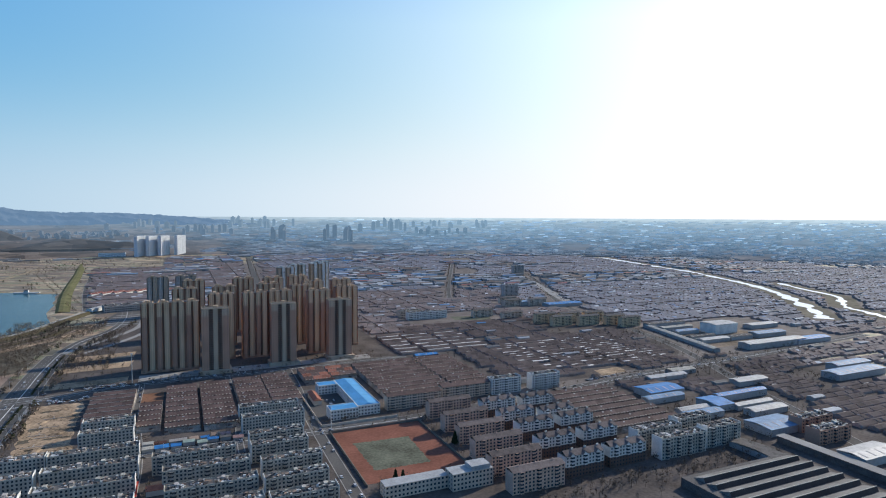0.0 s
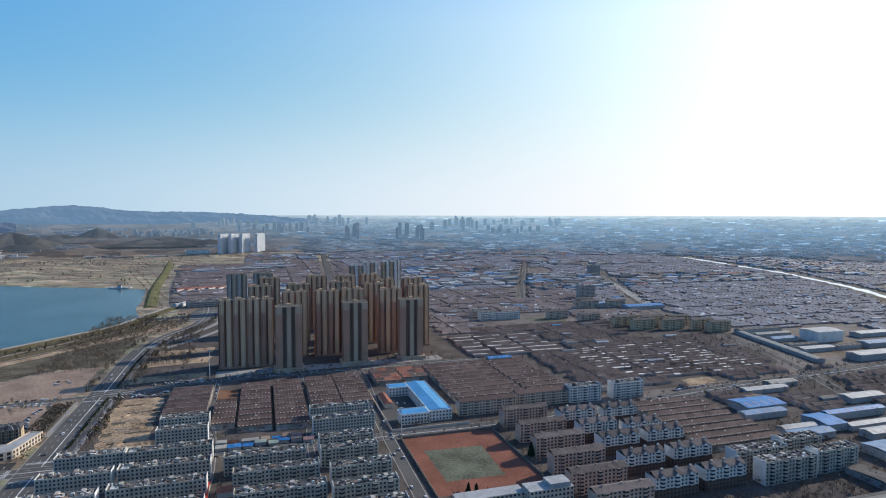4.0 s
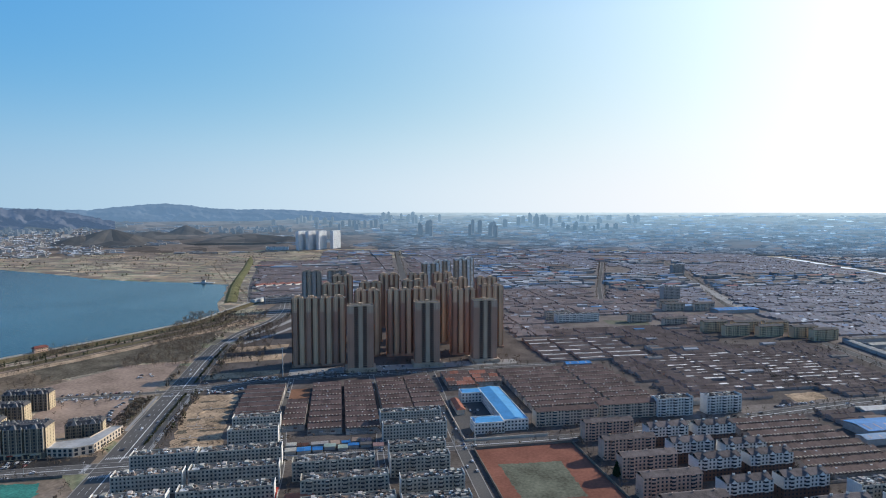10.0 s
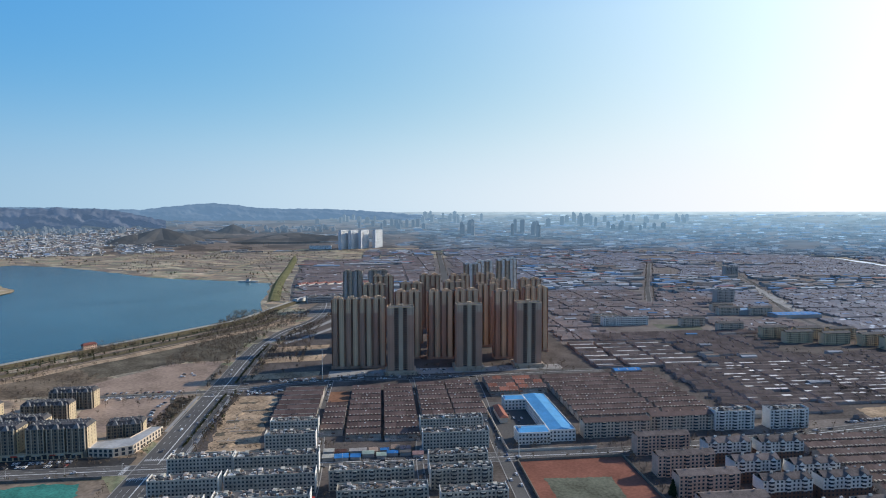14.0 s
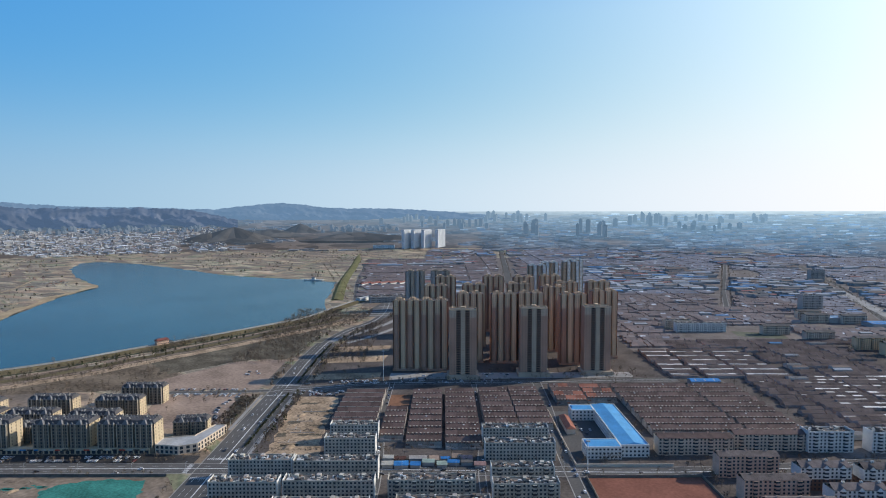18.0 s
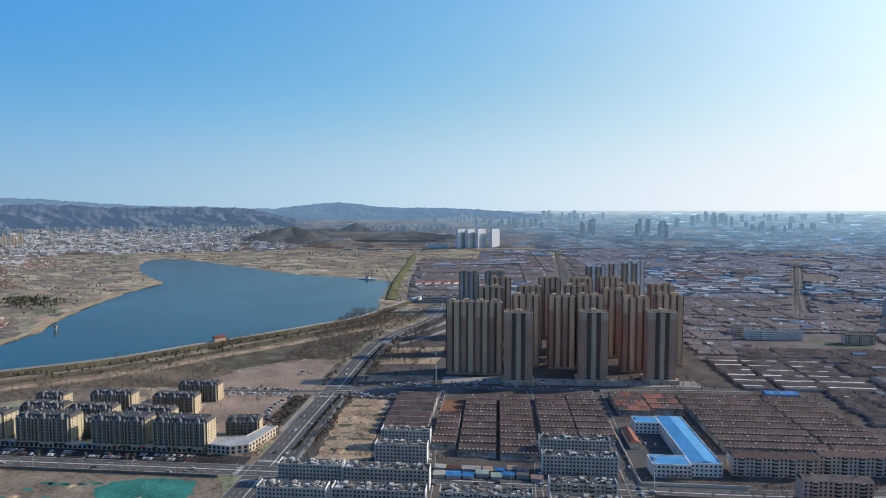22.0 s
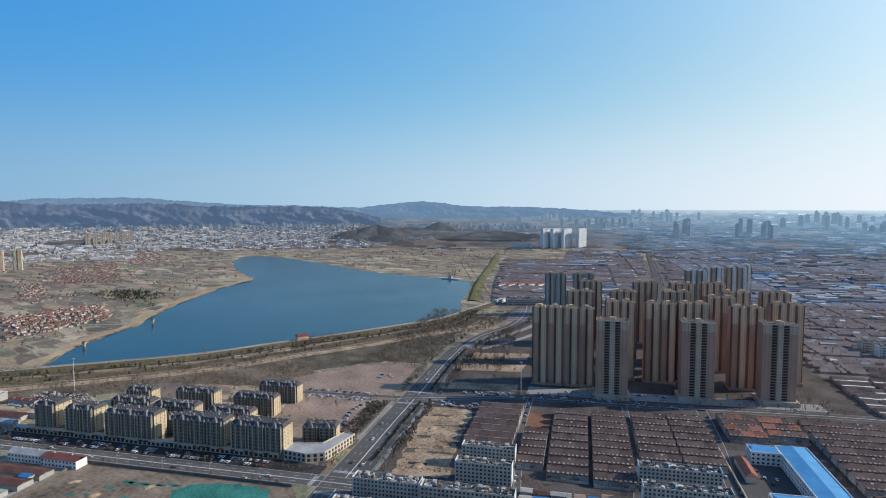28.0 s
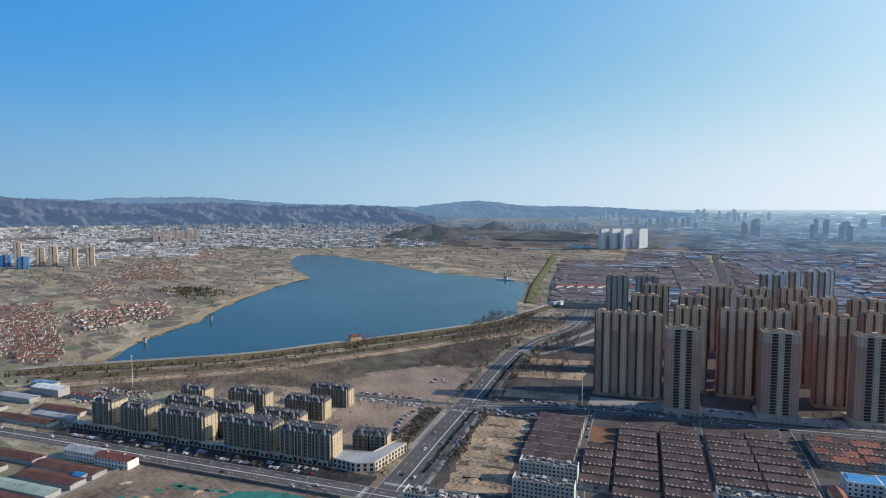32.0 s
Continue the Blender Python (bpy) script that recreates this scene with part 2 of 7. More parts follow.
NEARROOF = mat("weathered brown row roofs", (0.125, 0.097, 0.086), 0.9, var=0.3, big=0.03, fine=0.5, island=0.22, spec=0.05)
# paler and greyer than NEARROOF, with some distance haze put into the colours
FARROOF = mat("mixed village roofs", (0.222, 0.172, 0.152), 0.85, var=0.25, big=0.012, fine=0.4, island=0.14, spec=0.1,
              tint=[(0.5, (0.2, 0.166, 0.153)), (0.90, (0.25, 0.215, 0.202)), (0.955, (0.27, 0.27, 0.28)), (0.982, (0.6, 0.6, 0.6))])
# brown roofs greyed, blued and lightened to paint in distance haze
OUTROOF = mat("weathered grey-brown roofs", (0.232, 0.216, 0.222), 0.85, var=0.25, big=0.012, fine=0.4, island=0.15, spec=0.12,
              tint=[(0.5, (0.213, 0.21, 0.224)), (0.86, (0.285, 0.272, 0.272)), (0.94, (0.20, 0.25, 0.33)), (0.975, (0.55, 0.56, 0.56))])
BRICKWALL = mat("dull brick village walls", (0.34, 0.27, 0.235), 0.9, var=0.3, big=0.05, fine=0.6, island=0.2)
PALETOP = mat("pale flat annexe roofs", (0.60, 0.56, 0.51), 0.9, var=0.3, big=0.02, fine=0.4, island=0.4)
SAW = mat("grey felt factory roof", (0.22, 0.205, 0.185), 0.9, var=0.3, big=0.05, fine=0.5)
REDVILLAGE = mat("red village roofs", (0.185, 0.085, 0.062), 0.85, var=0.2, big=0.01, fine=0.3, island=0.25,
                 tint=[(0.5, (0.165, 0.075, 0.056)), (0.76, (0.18, 0.13, 0.105)), (0.95, (0.5, 0.48, 0.45))])
SHEDROOF = mat("mixed shed roofs", (0.08, 0.19, 0.34), 0.75, var=0.15, big=0.02, fine=0.3, island=0.2,
               tint=[(0.12, (0.28, 0.29, 0.31)), (0.30, (0.40, 0.41, 0.41)), (0.48, (0.14, 0.135, 0.13)), (0.7, (0.17, 0.125, 0.10)), (0.95, (0.3, 0.12, 0.1))])
TOWNROOF = mat("white and blue town roofs", (0.80, 0.80, 0.79), 0.75, var=0.1, big=0.02, fine=0.3, island=0.2,
               tint=[(0.34, (0.50, 0.50, 0.50)), (0.52, (0.22, 0.36, 0.55)), (0.62, (0.24, 0.15, 0.115)), (0.88, (0.12, 0.12, 0.12))])
RUST = mat("rust-brown sheet roof", (0.125, 0.062, 0.048), 0.85, var=0.4, big=0.1, fine=0.6)
FARWALL = mat("distant pale walls", (0.36, 0.345, 0.32), 0.9, var=0.2, big=0.02, fine=0.3, island=0.25)


# ---- mesh builder ----
class MB:
    def __init__(self):
        self.v, self.f, self.m = [], [], []

    def poly(self, pts, mi=0):
        k = len(self.v)
        self.v.extend(pts)
        self.f.append(tuple(range(k, k + len(pts))))
        self.m.append(mi)

    def shell(self, pts, faces, mi=0):
        k = len(self.v)
        self.v.extend(pts)
        for f in faces:
            self.f.append(tuple(k + i for i in f))
            self.m.append(mi)

    def box(self, x0, x1, y0, y1, z0, z1, mi=0, taper=0.0, floor=False):
        t = taper
        p = [(x0, y0, z0), (x1, y0, z0), (x1, y1, z0), (x0, y1, z0),
             (x0 + t, y0 + t, z1), (x1 - t, y0 + t, z1), (x1 - t, y1 - t, z1), (x0 + t, y1 - t, z1)]
        f = [(0, 1, 5, 4), (1, 2, 6, 5), (2, 3, 7, 6), (3, 0, 4, 7), (4, 5, 6, 7)]
        if floor:
            f.append((3, 2, 1, 0))
        self.shell(p, f, mi)

    def gable(self, x0, x1, y0, y1, z, h, mi=0, thick=0.25):
        """A two-sided roof with its ridge along x, its eaves and its underside."""
        ym = (y0 + y1) / 2
        p = []
        for x in (x0, x1):
            p += [(x, y0, z), (x, y1, z), (x, ym, z + h), (x, y0, z + thick), (x, y1, z + thick), (x, ym, z + h + thick)]
        f = [(3, 9, 11, 5), (10, 4, 5, 11), (0, 6, 9, 3), (7, 1, 4, 10), (0, 3, 5, 2), (2, 5, 4, 1), (6, 8, 11, 9), (8, 7, 10, 11),
             (0, 2, 8, 6), (2, 1, 7, 8)]
        self.shell(p, f, mi)

    def hip(self, x0, x1, y0, y1, z, h, run, mi=0, thick=0.3):
        ym = (y0 + y1) / 2
        p = [(x0, y0, z), (x1, y0, z), (x1, y1, z), (x0, y1, z),
             (x0, y0, z + thick), (x1, y0, z + thick), (x1, y1, z + thick), (x0, y1, z + thick),
             (x0 + run, ym, z + h), (x1 - run, ym, z + h)]
        f = [(0, 1, 5, 4), (1, 2, 6, 5), (2, 3, 7, 6), (3, 0, 4, 7), (4, 5, 9, 8), (6, 7, 8, 9), (5, 6, 9), (7, 4, 8), (3, 2, 1, 0)]
        self.shell(p, f, mi)

    def tube(self, x, y, z0, z1, r0, r1, n=6, mi=0):
        k = len(self.v)
        for i in range(n):
            a = 2 * math.pi * i / n
            self.v.append((x + r0 * math.cos(a), y + r0 * math.sin(a), z0))
            self.v.append((x + r1 * math.cos(a), y + r1 * math.sin(a), z1))
        for i in range(n):
            j = (i + 1) % n
            self.f.append((k + 2 * i, k + 2 * j, k + 2 * j + 1, k + 2 * i + 1))
            self.m.append(mi)
        self.f.append(tuple(k + 2 * i + 1 for i in range(n)))
        self.m.append(mi)

    def mesh(self, name, *mats):
        me = bpy.data.meshes.new(name)
        me.from_pydata(self.v, [], self.f)
        for m in mats:
            me.materials.append(m)
        if len(mats) > 1:
            me.polygons.foreach_set("material_index", self.m)
        me.update()
        return me


def part(name, mb, material, parent, label="", kind=""):
    mats = material if isinstance(material, (list, tuple)) else (material,)
    ob = new(name, mb.mesh(name, *mats))
    ob.parent = parent
    return tagged(ob, label, kind=kind)


def thing(name, label, category, m=None, group="", kind="", mb=None, material=None):
    mats = material if isinstance(material, (list, tuple)) else (material,)
    ob = new(name, mb.mesh(name, *mats) if mb else None)
    if not mb:
        ob.empty_display_size = 1
    ob.matrix_world = m if m is not None else Matrix()
    return tagged(ob, label, category, group, kind)


def facade(wall, glass, p0, du, length, z0, floors, fh, cols, ww, wh, sill=0.9, deep=0.25, wm=0, gm=0):
    """A wall with real window openings: piers, spandrels, reveals and set-back panes."""
    nx, ny = du[1], -du[0]

    def P(s, z, d=0.0):
        return (p0[0] + du[0] * s - nx * d, p0[1] + du[1] * s - ny * d, z)
    cw = length / cols
    z1 = z0 + floors * fh
    for c in range(cols + 1):
        a = 0 if c == 0 else c * cw - (cw - ww) / 2
        b = length if c == cols else c * cw + (cw - ww) / 2
        wall.poly([P(a, z0), P(b, z0), P(b, z1), P(a, z1)], wm)
    for c in range(cols):
        a, b = c * cw + (cw - ww) / 2, (c + 1) * cw - (cw - ww) / 2
        for k in range(floors + 1):
            lo = z0 if k == 0 else z0 + (k - 1) * fh + sill + wh
            hi = z1 if k == floors else z0 + k * fh + sill
            wall.poly([P(a, lo), P(b, lo), P(b, hi), P(a, hi)], wm)
        for k in range(floors):
            s0, s1 = z0 + k * fh + sill, z0 + k * fh + sill + wh
            wall.poly([P(a, s0), P(a, s0, deep), P(a, s1, deep), P(a, s1)], wm)
            wall.poly([P(b, s0, deep), P(b, s0), P(b, s1), P(b, s1, deep)], wm)
            wall.poly([P(a, s0), P(b, s0), P(b, s0, deep), P(a, s0, deep)], wm)
            wall.poly([P(a, s1, deep), P(b, s1, deep), P(b, s1), P(a, s1)], wm)
            glass.poly([P(a, s0, deep), P(b, s0, deep), P(b, s1, deep), P(a, s1, deep)], gm)


# ---- ground: one sheet, with the lake's bed and the rising far plain ----
SHORE = [(-920, 418), (-868, 500), (-815, 590), (-790, 690), (-768, 770), (-738, 900), (-722, 1000), (-735, 1110), (-805, 1205),
         (-985, 1512), (-1119, 1530), (-1280, 1520), (-1442, 1530), (-1620, 1590), (-1800, 1645), (-2010, 1690), (-2240, 1700), (-2260, 1620),
         (-2060, 1440), (-1800, 1290), (-1521, 1161), (-1440, 1010), (-1348, 891), (-1230, 750), (-1114, 635), (-1023, 507)]


def inside_dist(px, py, poly):
    """Signed distance of grid points to a closed line: inside is positive."""
    best = np.full(px.shape, 1e9)
    ins = np.zeros(px.shape, bool)
    for (x0, y0), (x1, y1) in zip(poly, poly[1:] + poly[:1]):
        ex, ey = x1 - x0, y1 - y0
        t = np.clip(((px - x0) * ex + (py - y0) * ey) / (ex * ex + ey * ey), 0, 1)
        best = np.minimum(best, np.hypot(px - x0 - t * ex, py - y0 - t * ey))
        cross = ((y0 > py) != (y1 > py))
        xi = x0 + (py - y0) * ex / (ey if ey else 1e-9)
        ins ^= cross & (px < xi)
    return np.where(ins, best, -best)


CX, CY = -30.0, 85.0                  # middle of the flight


def far_rise(px, py):
    r = np.hypot(px - CX, py - CY)
    s = np.clip((r - 3000) / 1750, 0, 1)
    return 188 * s ** 1.25


def steps(lo, hi, near_lo, near_hi, fine, coarse):
    a = list(np.arange(near_lo, near_hi + 0.1, fine))
    out, s, x = [], fine, near_lo
    while x > lo:
        s = min(s * 1.15, coarse)
        x -= s
        out.append(x)
    out2, s, x = [], fine, near_hi
    while x < hi:
        s = min(s * 1.15, coarse)
        x += s
        out2.append(x)
    return np.array(out[::-1] + a + out2)


gx = steps(-4800, 4800, -2400, 1100, 12, 120)
gy = steps(-1500, 4900, 250, 2000, 12, 120)
GX, GY = np.meshgrid(gx, gy)
lake_d = inside_dist(GX, GY, SHORE)
wob = np.array([noise.noise(Vector((x / 60, y / 60, 0))) for x, y in zip(GX.ravel(), GY.ravel())]).reshape(GX.shape)
wob2 = np.array([noise.noise(Vector((x / 400, y / 400, 3))) for x, y in zip(GX.ravel(), GY.ravel())]).reshape(GX.shape)
GZ = far_rise(GX, GY)
GZ = GZ + np.where(lake_d > -60, -np.clip((lake_d + wob * 9 + 6) * 0.12, 0, 4.0), 0)
away = np.clip((-lake_d - 80) / 300, 0, 1) * np.clip((-UV(GX, GY)[0] - 560) / 400 + np.clip((GY - 1500) / 500, 0, 2), 0, 1)
RR = np.hypot(GX - CX, GY - CY)
away = away * np.clip((3050 - RR) / 200, 0, 1) * np.clip((-80 - UV(GX, GY)[0]) / 200, 0, 1)
GZ = GZ + away * np.maximum(wob2 * 4 + wob * 0.6 + 1, -0.6)
RR = np.hypot(GX - CX, GY - CY)
ny_, nx_ = GX.shape
gv = np.stack([GX.ravel(), GY.ravel(), GZ.ravel()], 1)
idx = np.arange(nx_ * ny_).reshape(ny_, nx_)
keep = (RR[:-1, :-1] < 4760) & (RR[1:, 1:] < 4760) & (RR[:-1, 1:] < 4760) & (RR[1:, :-1] < 4760)
gf = np.stack([idx[:-1, :-1][keep], idx[:-1, 1:][keep], idx[1:, 1:][keep], idx[1:, :-1][keep]], 1)
gme = bpy.data.meshes.new("ground")
gme.from_pydata(gv.tolist(), [], gf.tolist())
gme.polygons.foreach_set("use_smooth", [True] * len(gf))


def ground_mat():
    m = bpy.data.materials.new("fields and dusty land")
    m.use_nodes = True
    n, l = m.node_tree.nodes, m.node_tree.links
    b = n["Principled BSDF"]
    b.inputs["Roughness"].default_value, b.inputs["Specular IOR Level"].default_value = 0.75, 0.35
    geo = n.new("ShaderNodeNewGeometry")
    mp = n.new("ShaderNodeMapping")
    mp.inputs["Rotation"].default_value = (0, 0, radians(-38))
    mp.inputs["Scale"].default_value = (1, 2.6, 1)
    l.new(geo.outputs["Position"], mp.inputs[0])
    vo = n.new("ShaderNodeTexVoronoi")
    vo.feature = "SMOOTH_F1"
    vo.inputs["Smoothness"].default_value = 0.25
    vo.inputs["Scale"].default_value = 0.014
    l.new(mp.outputs[0], vo.inputs["Vector"])
    sep = n.new("ShaderNodeSeparateColor")
    l.new(vo.outputs["Color"], sep.inputs[0])
    ramp = n.new("ShaderNodeValToRGB")
    e = ramp.color_ramp.elements
    e[0].position, e[0].color = 0.0, (0.20, 0.145, 0.10, 1)
    e[1].position, e[1].color = 1.0, (0.27, 0.20, 0.125, 1)
    for p, c in ((0.2, (0.15, 0.113, 0.075)), (0.4, (0.41, 0.28, 0.172)), (0.55, (0.16, 0.168, 0.085)), (0.7, (0.49, 0.38, 0.245)), (0.85, (0.125, 0.11, 0.075))):
        e.new(p).color = (*c, 1)
    l.new(sep.outputs[0], ramp.inputs[0])
    mul = ramp.outputs[0]
    for scale, amount in ((0.004, 0.5), (0.03, 0.7), (0.2, 0.7), (0.9, 0.5)):
        t = n.new("ShaderNodeTexNoise")
        t.inputs["Scale"].default_value, t.inputs["Detail"].default_value = scale, 5
        l.new(geo.outputs["Position"], t.inputs["Vector"])
        k = n.new("ShaderNodeMath")
        k.operation = "MULTIPLY_ADD"
        l.new(t.outputs[0], k.inputs[0])
        k.inputs[1].default_value, k.inputs[2].default_value = 2 * amount, 1 - amount
        v = n.new("ShaderNodeVectorMath")
        v.operation = "SCALE"
        l.new(mul, v.inputs[0])
        l.new(k.outputs[0], v.inputs["Scale"])
        mul = v.outputs[0]
    l.new(mul, b.inputs["Base Color"])
    return m


gme.materials.append(ground_mat())
ground = tagged(new("ground", gme), "brown winter fields and dusty town land to the horizon", "ground", kind="structure")


def water_mat(name="lake water", rough=0.16, waves=0.8):
    m = bpy.data.materials.new(name)
    m.use_nodes = True
    n, l = m.node_tree.nodes, m.node_tree.links
    b = n["Principled BSDF"]
    b.inputs["Base Color"].default_value = (0.014, 0.05, 0.062, 1)
    b.inputs["Roughness"].default_value = rough
    b.inputs["IOR"].default_value = 1.33
    geo = n.new("ShaderNodeNewGeometry")
    t = n.new("ShaderNodeTexNoise")
    t.inputs["Scale"].default_value, t.inputs["Detail"].default_value = 0.25, 6
    l.new(geo.outputs["Position"], t.inputs["Vector"])
    t2 = n.new("ShaderNodeTexNoise")
    t2.inputs["Scale"].default_value = 0.006
    l.new(geo.outputs["Position"], t2.inputs["Vector"])
    k = n.new("ShaderNodeBump")
    l.new(t2.outputs[0], k.inputs["Strength"])
    k.inputs["Distance"].default_value = waves
    l.new(t.outputs[0], k.inputs["Height"])
    l.new(k.outputs[0], b.inputs["Normal"])
    return m


WATER = water_mat()
# near-white base colour stands in for bright sky reflected by the water
RIVERWATER = mat("pale river ice", (0.84, 0.86, 0.87), 0.3, var=0.1, big=0.02, fine=0.2, spec=0.5)
wmb = MB()
wmb.poly([(-2500, 300, -1.4), (-600, 300, -1.4), (-600, 1900, -1.4), (-2500, 1900, -1.4)])
thing("lake_water", "wide blue lake with small ripples", "water", kind="structure", mb=wmb, material=WATER)


def ribbon(mb, pts, width, z=0.06, mi=0):
    """A flat strip along a line of plan points."""
    p = [Vector(q) for q in pts]
    L = []
    for i, q in enumerate(p):
        d = (p[min(i + 1, len(p) - 1)] - p[max(i - 1, 0)]).normalized()
        nrm = Vector((-d.y, d.x)) * width / 2
        L.append((q + nrm, q - nrm))
    for (a, b), (c, d) in zip(L, L[1:]):
        mb.poly([(b.x, b.y, z), (d.x, d.y, z), (c.x, c.y, z), (a.x, a.y, z)], mi)


def curve(pts, n=8):
    """A smooth line through plan points."""
    out = []
    P = [Vector(p) for p in pts]
    P = [2 * P[0] - P[1]] + P + [2 * P[-1] - P[-2]]
    for a, b, c, d in zip(P, P[1:], P[2:], P[3:]):
        for i in range(n):
            t = i / n
            out.append(0.5 * (2 * b + (c - a) * t + (2 * a - 5 * b + 4 * c - d) * t * t + (3 * b - a - 3 * c + d) * t ** 3))
    out.append(P[-2])
    return out


def sheet(name, label, category, material, corners, z=0.05):
    mb = MB()
    mb.poly([(*W(u, v), z) for u, v in corners])
    return thing(name, label, category, kind="structure", mb=mb, material=material)

# ---- roads, lots and banks ----
sheet("town_ground", "dark grey-brown trodden ground between the buildings", "ground", YARD,
             [(-160, 240), (760, 240), (900, 760), (520, 1000), (300, 1420), (-90, 1420), (-150, 900)], 0.03)
MAIN = [(-164, 380), (-165, 560), (-166, 680), (-166, 800), (-167, 900), (-164, 1000), (-148, 1090), (-110, 1190), (-100, 1320), (-112, 1500)]


def uv_line(pts):
    return [Vector(W(*p)) for p in curve(pts)]


def road(name, label, pts, width, z, lanes=2, marks=True, surface=None):
    mb = MB()
    line = uv_line(pts)
    ribbon(mb, line, width, z)
    ob = thing(name, label, "road", kind="structure", mb=mb, material=surface or ASPHALT)
    k = MB()
    for s in (-1, 1):
        off = []
        for i, q in enumerate(line):
            d = (line[min(i + 1, len(line) - 1)] - line[max(i - 1, 0)]).normalized()
            off.append(q + Vector((-d.y, d.x)) * s * (width / 2 + 0.4))
        ribbon(k, off, 0.8, z + 0.14)
    part("kerb", k, CONCRETE, ob, "pale concrete kerb and path")
    if marks:
        pm = MB()
        for j in range(1, lanes):
            o = -width / 2 + width * j / lanes
            solid = (2 * j == lanes)
            run = []
            for i, q in enumerate(line):
                d = (line[min(i + 1, len(line) - 1)] - line[max(i - 1, 0)]).normalized()
                run.append(q + Vector((-d.y, d.x)) * o)
            for i, (a, b) in enumerate(zip(run, run[1:])):
                if solid:
                    ribbon(pm, [a, b], 0.9, z + 0.02)
                else:
                    L = (b - a).length
                    s = 0.0
                    while s < L:
                        ribbon(pm, [a.lerp(b, s / L), a.lerp(b, min(1, (s + 5) / L))], 0.25, z + 0.02)
                        s += 15
        part("lane_marks", pm, PAINT, ob, "white lane lines")
    return ob


road("road_main", "wide grey avenue with white lane lines", MAIN[:6], 30, 0.08, 6)
road("road_main_north", "narrower grey avenue past the lake's end", MAIN[5:], 17, 0.075, 2)
road("road_cross", "grey street with worn lane lines", [(-900, 552), (-551, 557), (-300, 558), (-176, 558), (-40, 556), (120, 551), (240, 552), (406, 570), (560, 590), (760, 604), (1100, 640)], 17, 0.12, 4)
road("road_towers", "street along the foot of the towers", [(-176, 762), (-130, 772), (-60, 790), (100, 792), (235, 800), (298, 800)], 14, 0.10, 2)
road("street_school", "narrow street beside the playing field", [(115, 240), (115, 420), (117, 600), (124, 700), (127, 792)], 9, 0.10, 2, False)
road("street_west", "narrow grey street between house blocks", [(-37, 440), (-34, 520), (-38, 600), (-44.5, 660), (-44.5, 790)], 4.5, 0.10, 2, False)
road("street_mid", "narrow grey street between house blocks", [(50, 395), (46, 500), (47, 570), (52, 640), (52, 790)], 4.5, 0.10, 2, False)
road("street_lot", "pale lane past the parking ground", [(-176, 762), (-230, 756), (-300, 752), (-360, 735)], 8, 0.07, 2, False)
road("road_east", "long grey road through the old quarter", [(1290, 2200), (1169, 1929), (1065, 1658), (925, 1375), (804, 1115), (760, 880), (710, 683), (627, 493), (589, 397), (572, 354), (535, 270)], 13, 0.07, 2, False)
road("road_north", "straight tree-lined road towards the plain", [(610, 1330), (735, 1608), (866, 1878), (1040, 2240)], 9, 0.09, 2, False)
road("road_far", "straight pale road through the works quarter", [(175, 1440), (205, 1800), (228, 2100), (262, 2550), (296, 2950)], 20, 0.07, 2, False)
road("road_lake", "pale road beside the green bank", [UV(*p) for p in ((-752, 1235), (-945, 1555), (-1185, 1990), (-1455, 2460))], 9, 0.07, 2, False)

road("road_ramp", "pale concrete ramp beside the avenue", [(-160, 1010), (-128, 1065), (-96, 1130), (-72, 1200), (-66, 1290)], 9, 0.11, 2, False, CONCRETE)
road("road_ramp", "pale concrete ramp beside the avenue", [(-132, 1000), (-100, 1050), (-70, 1110), (-46, 1180)], 8, 0.10, 2, False, CONCRETE)
road("road_overpass", "pale upper stretch of the old quarter's main road", [(1040, 1718), (1010, 1590), (904, 1310), (852, 1165)], 24, 0.12, 4, False, CONCRETE)
for k_ in range(6):
    sheet("parking_strip", "pale paved strip between parking bays", "pavement", CONCRETE, [(-140 + k_ * 4, 1235 + k_ * 22), (-60, 1232 + k_ * 22), (-60, 1237 + k_ * 22), (-140 + k_ * 4, 1240 + k_ * 22)], 0.12)
sheet("car_park", "dark asphalt car park by the lakeside hall", "pavement", ASPHALT, [(-150, 1225), (-52, 1225), (-52, 1395), (-120, 1395)], 0.06)
for cu, cv, along in ((-165, 576, True), (-165, 541, True), (-187, 558, False), (-143, 557, False), (-166, 744, True), (-166, 782, True)):
    cw_ = MB()
    for i in range(18 if along else 10):
        o = (i - (8.5 if along else 4.5)) * 1.55
        a_, b_ = ((cu + o - 0.35, cu + o + 0.35), (cv - 2, cv + 2)) if along else ((cu - 2, cu + 2), (cv + o - 0.35, cv + o + 0.35))
        cw_.poly([(*W(a_[0], b_[0]), 0.17), (*W(a_[1], b_[0]), 0.17), (*W(a_[1], b_[1]), 0.17), (*W(a_[0], b_[1]), 0.17)])
    thing("crosswalk", "white zebra stripes across the road", "road marking", kind="structure", mb=cw_, material=PAINT)

def ragged(pts, n, a):
    """An outline broken up by small random steps."""
    out = []
    for p_, q_ in zip(pts, pts[1:] + pts[:1]):
        for j in range(n):
            out.append((p_[0] + (q_[0] - p_[0]) * j / n + rng.uniform(-a, a), p_[1] + (q_[1] - p_[1]) * j / n + rng.uniform(-a, a)))
    return out


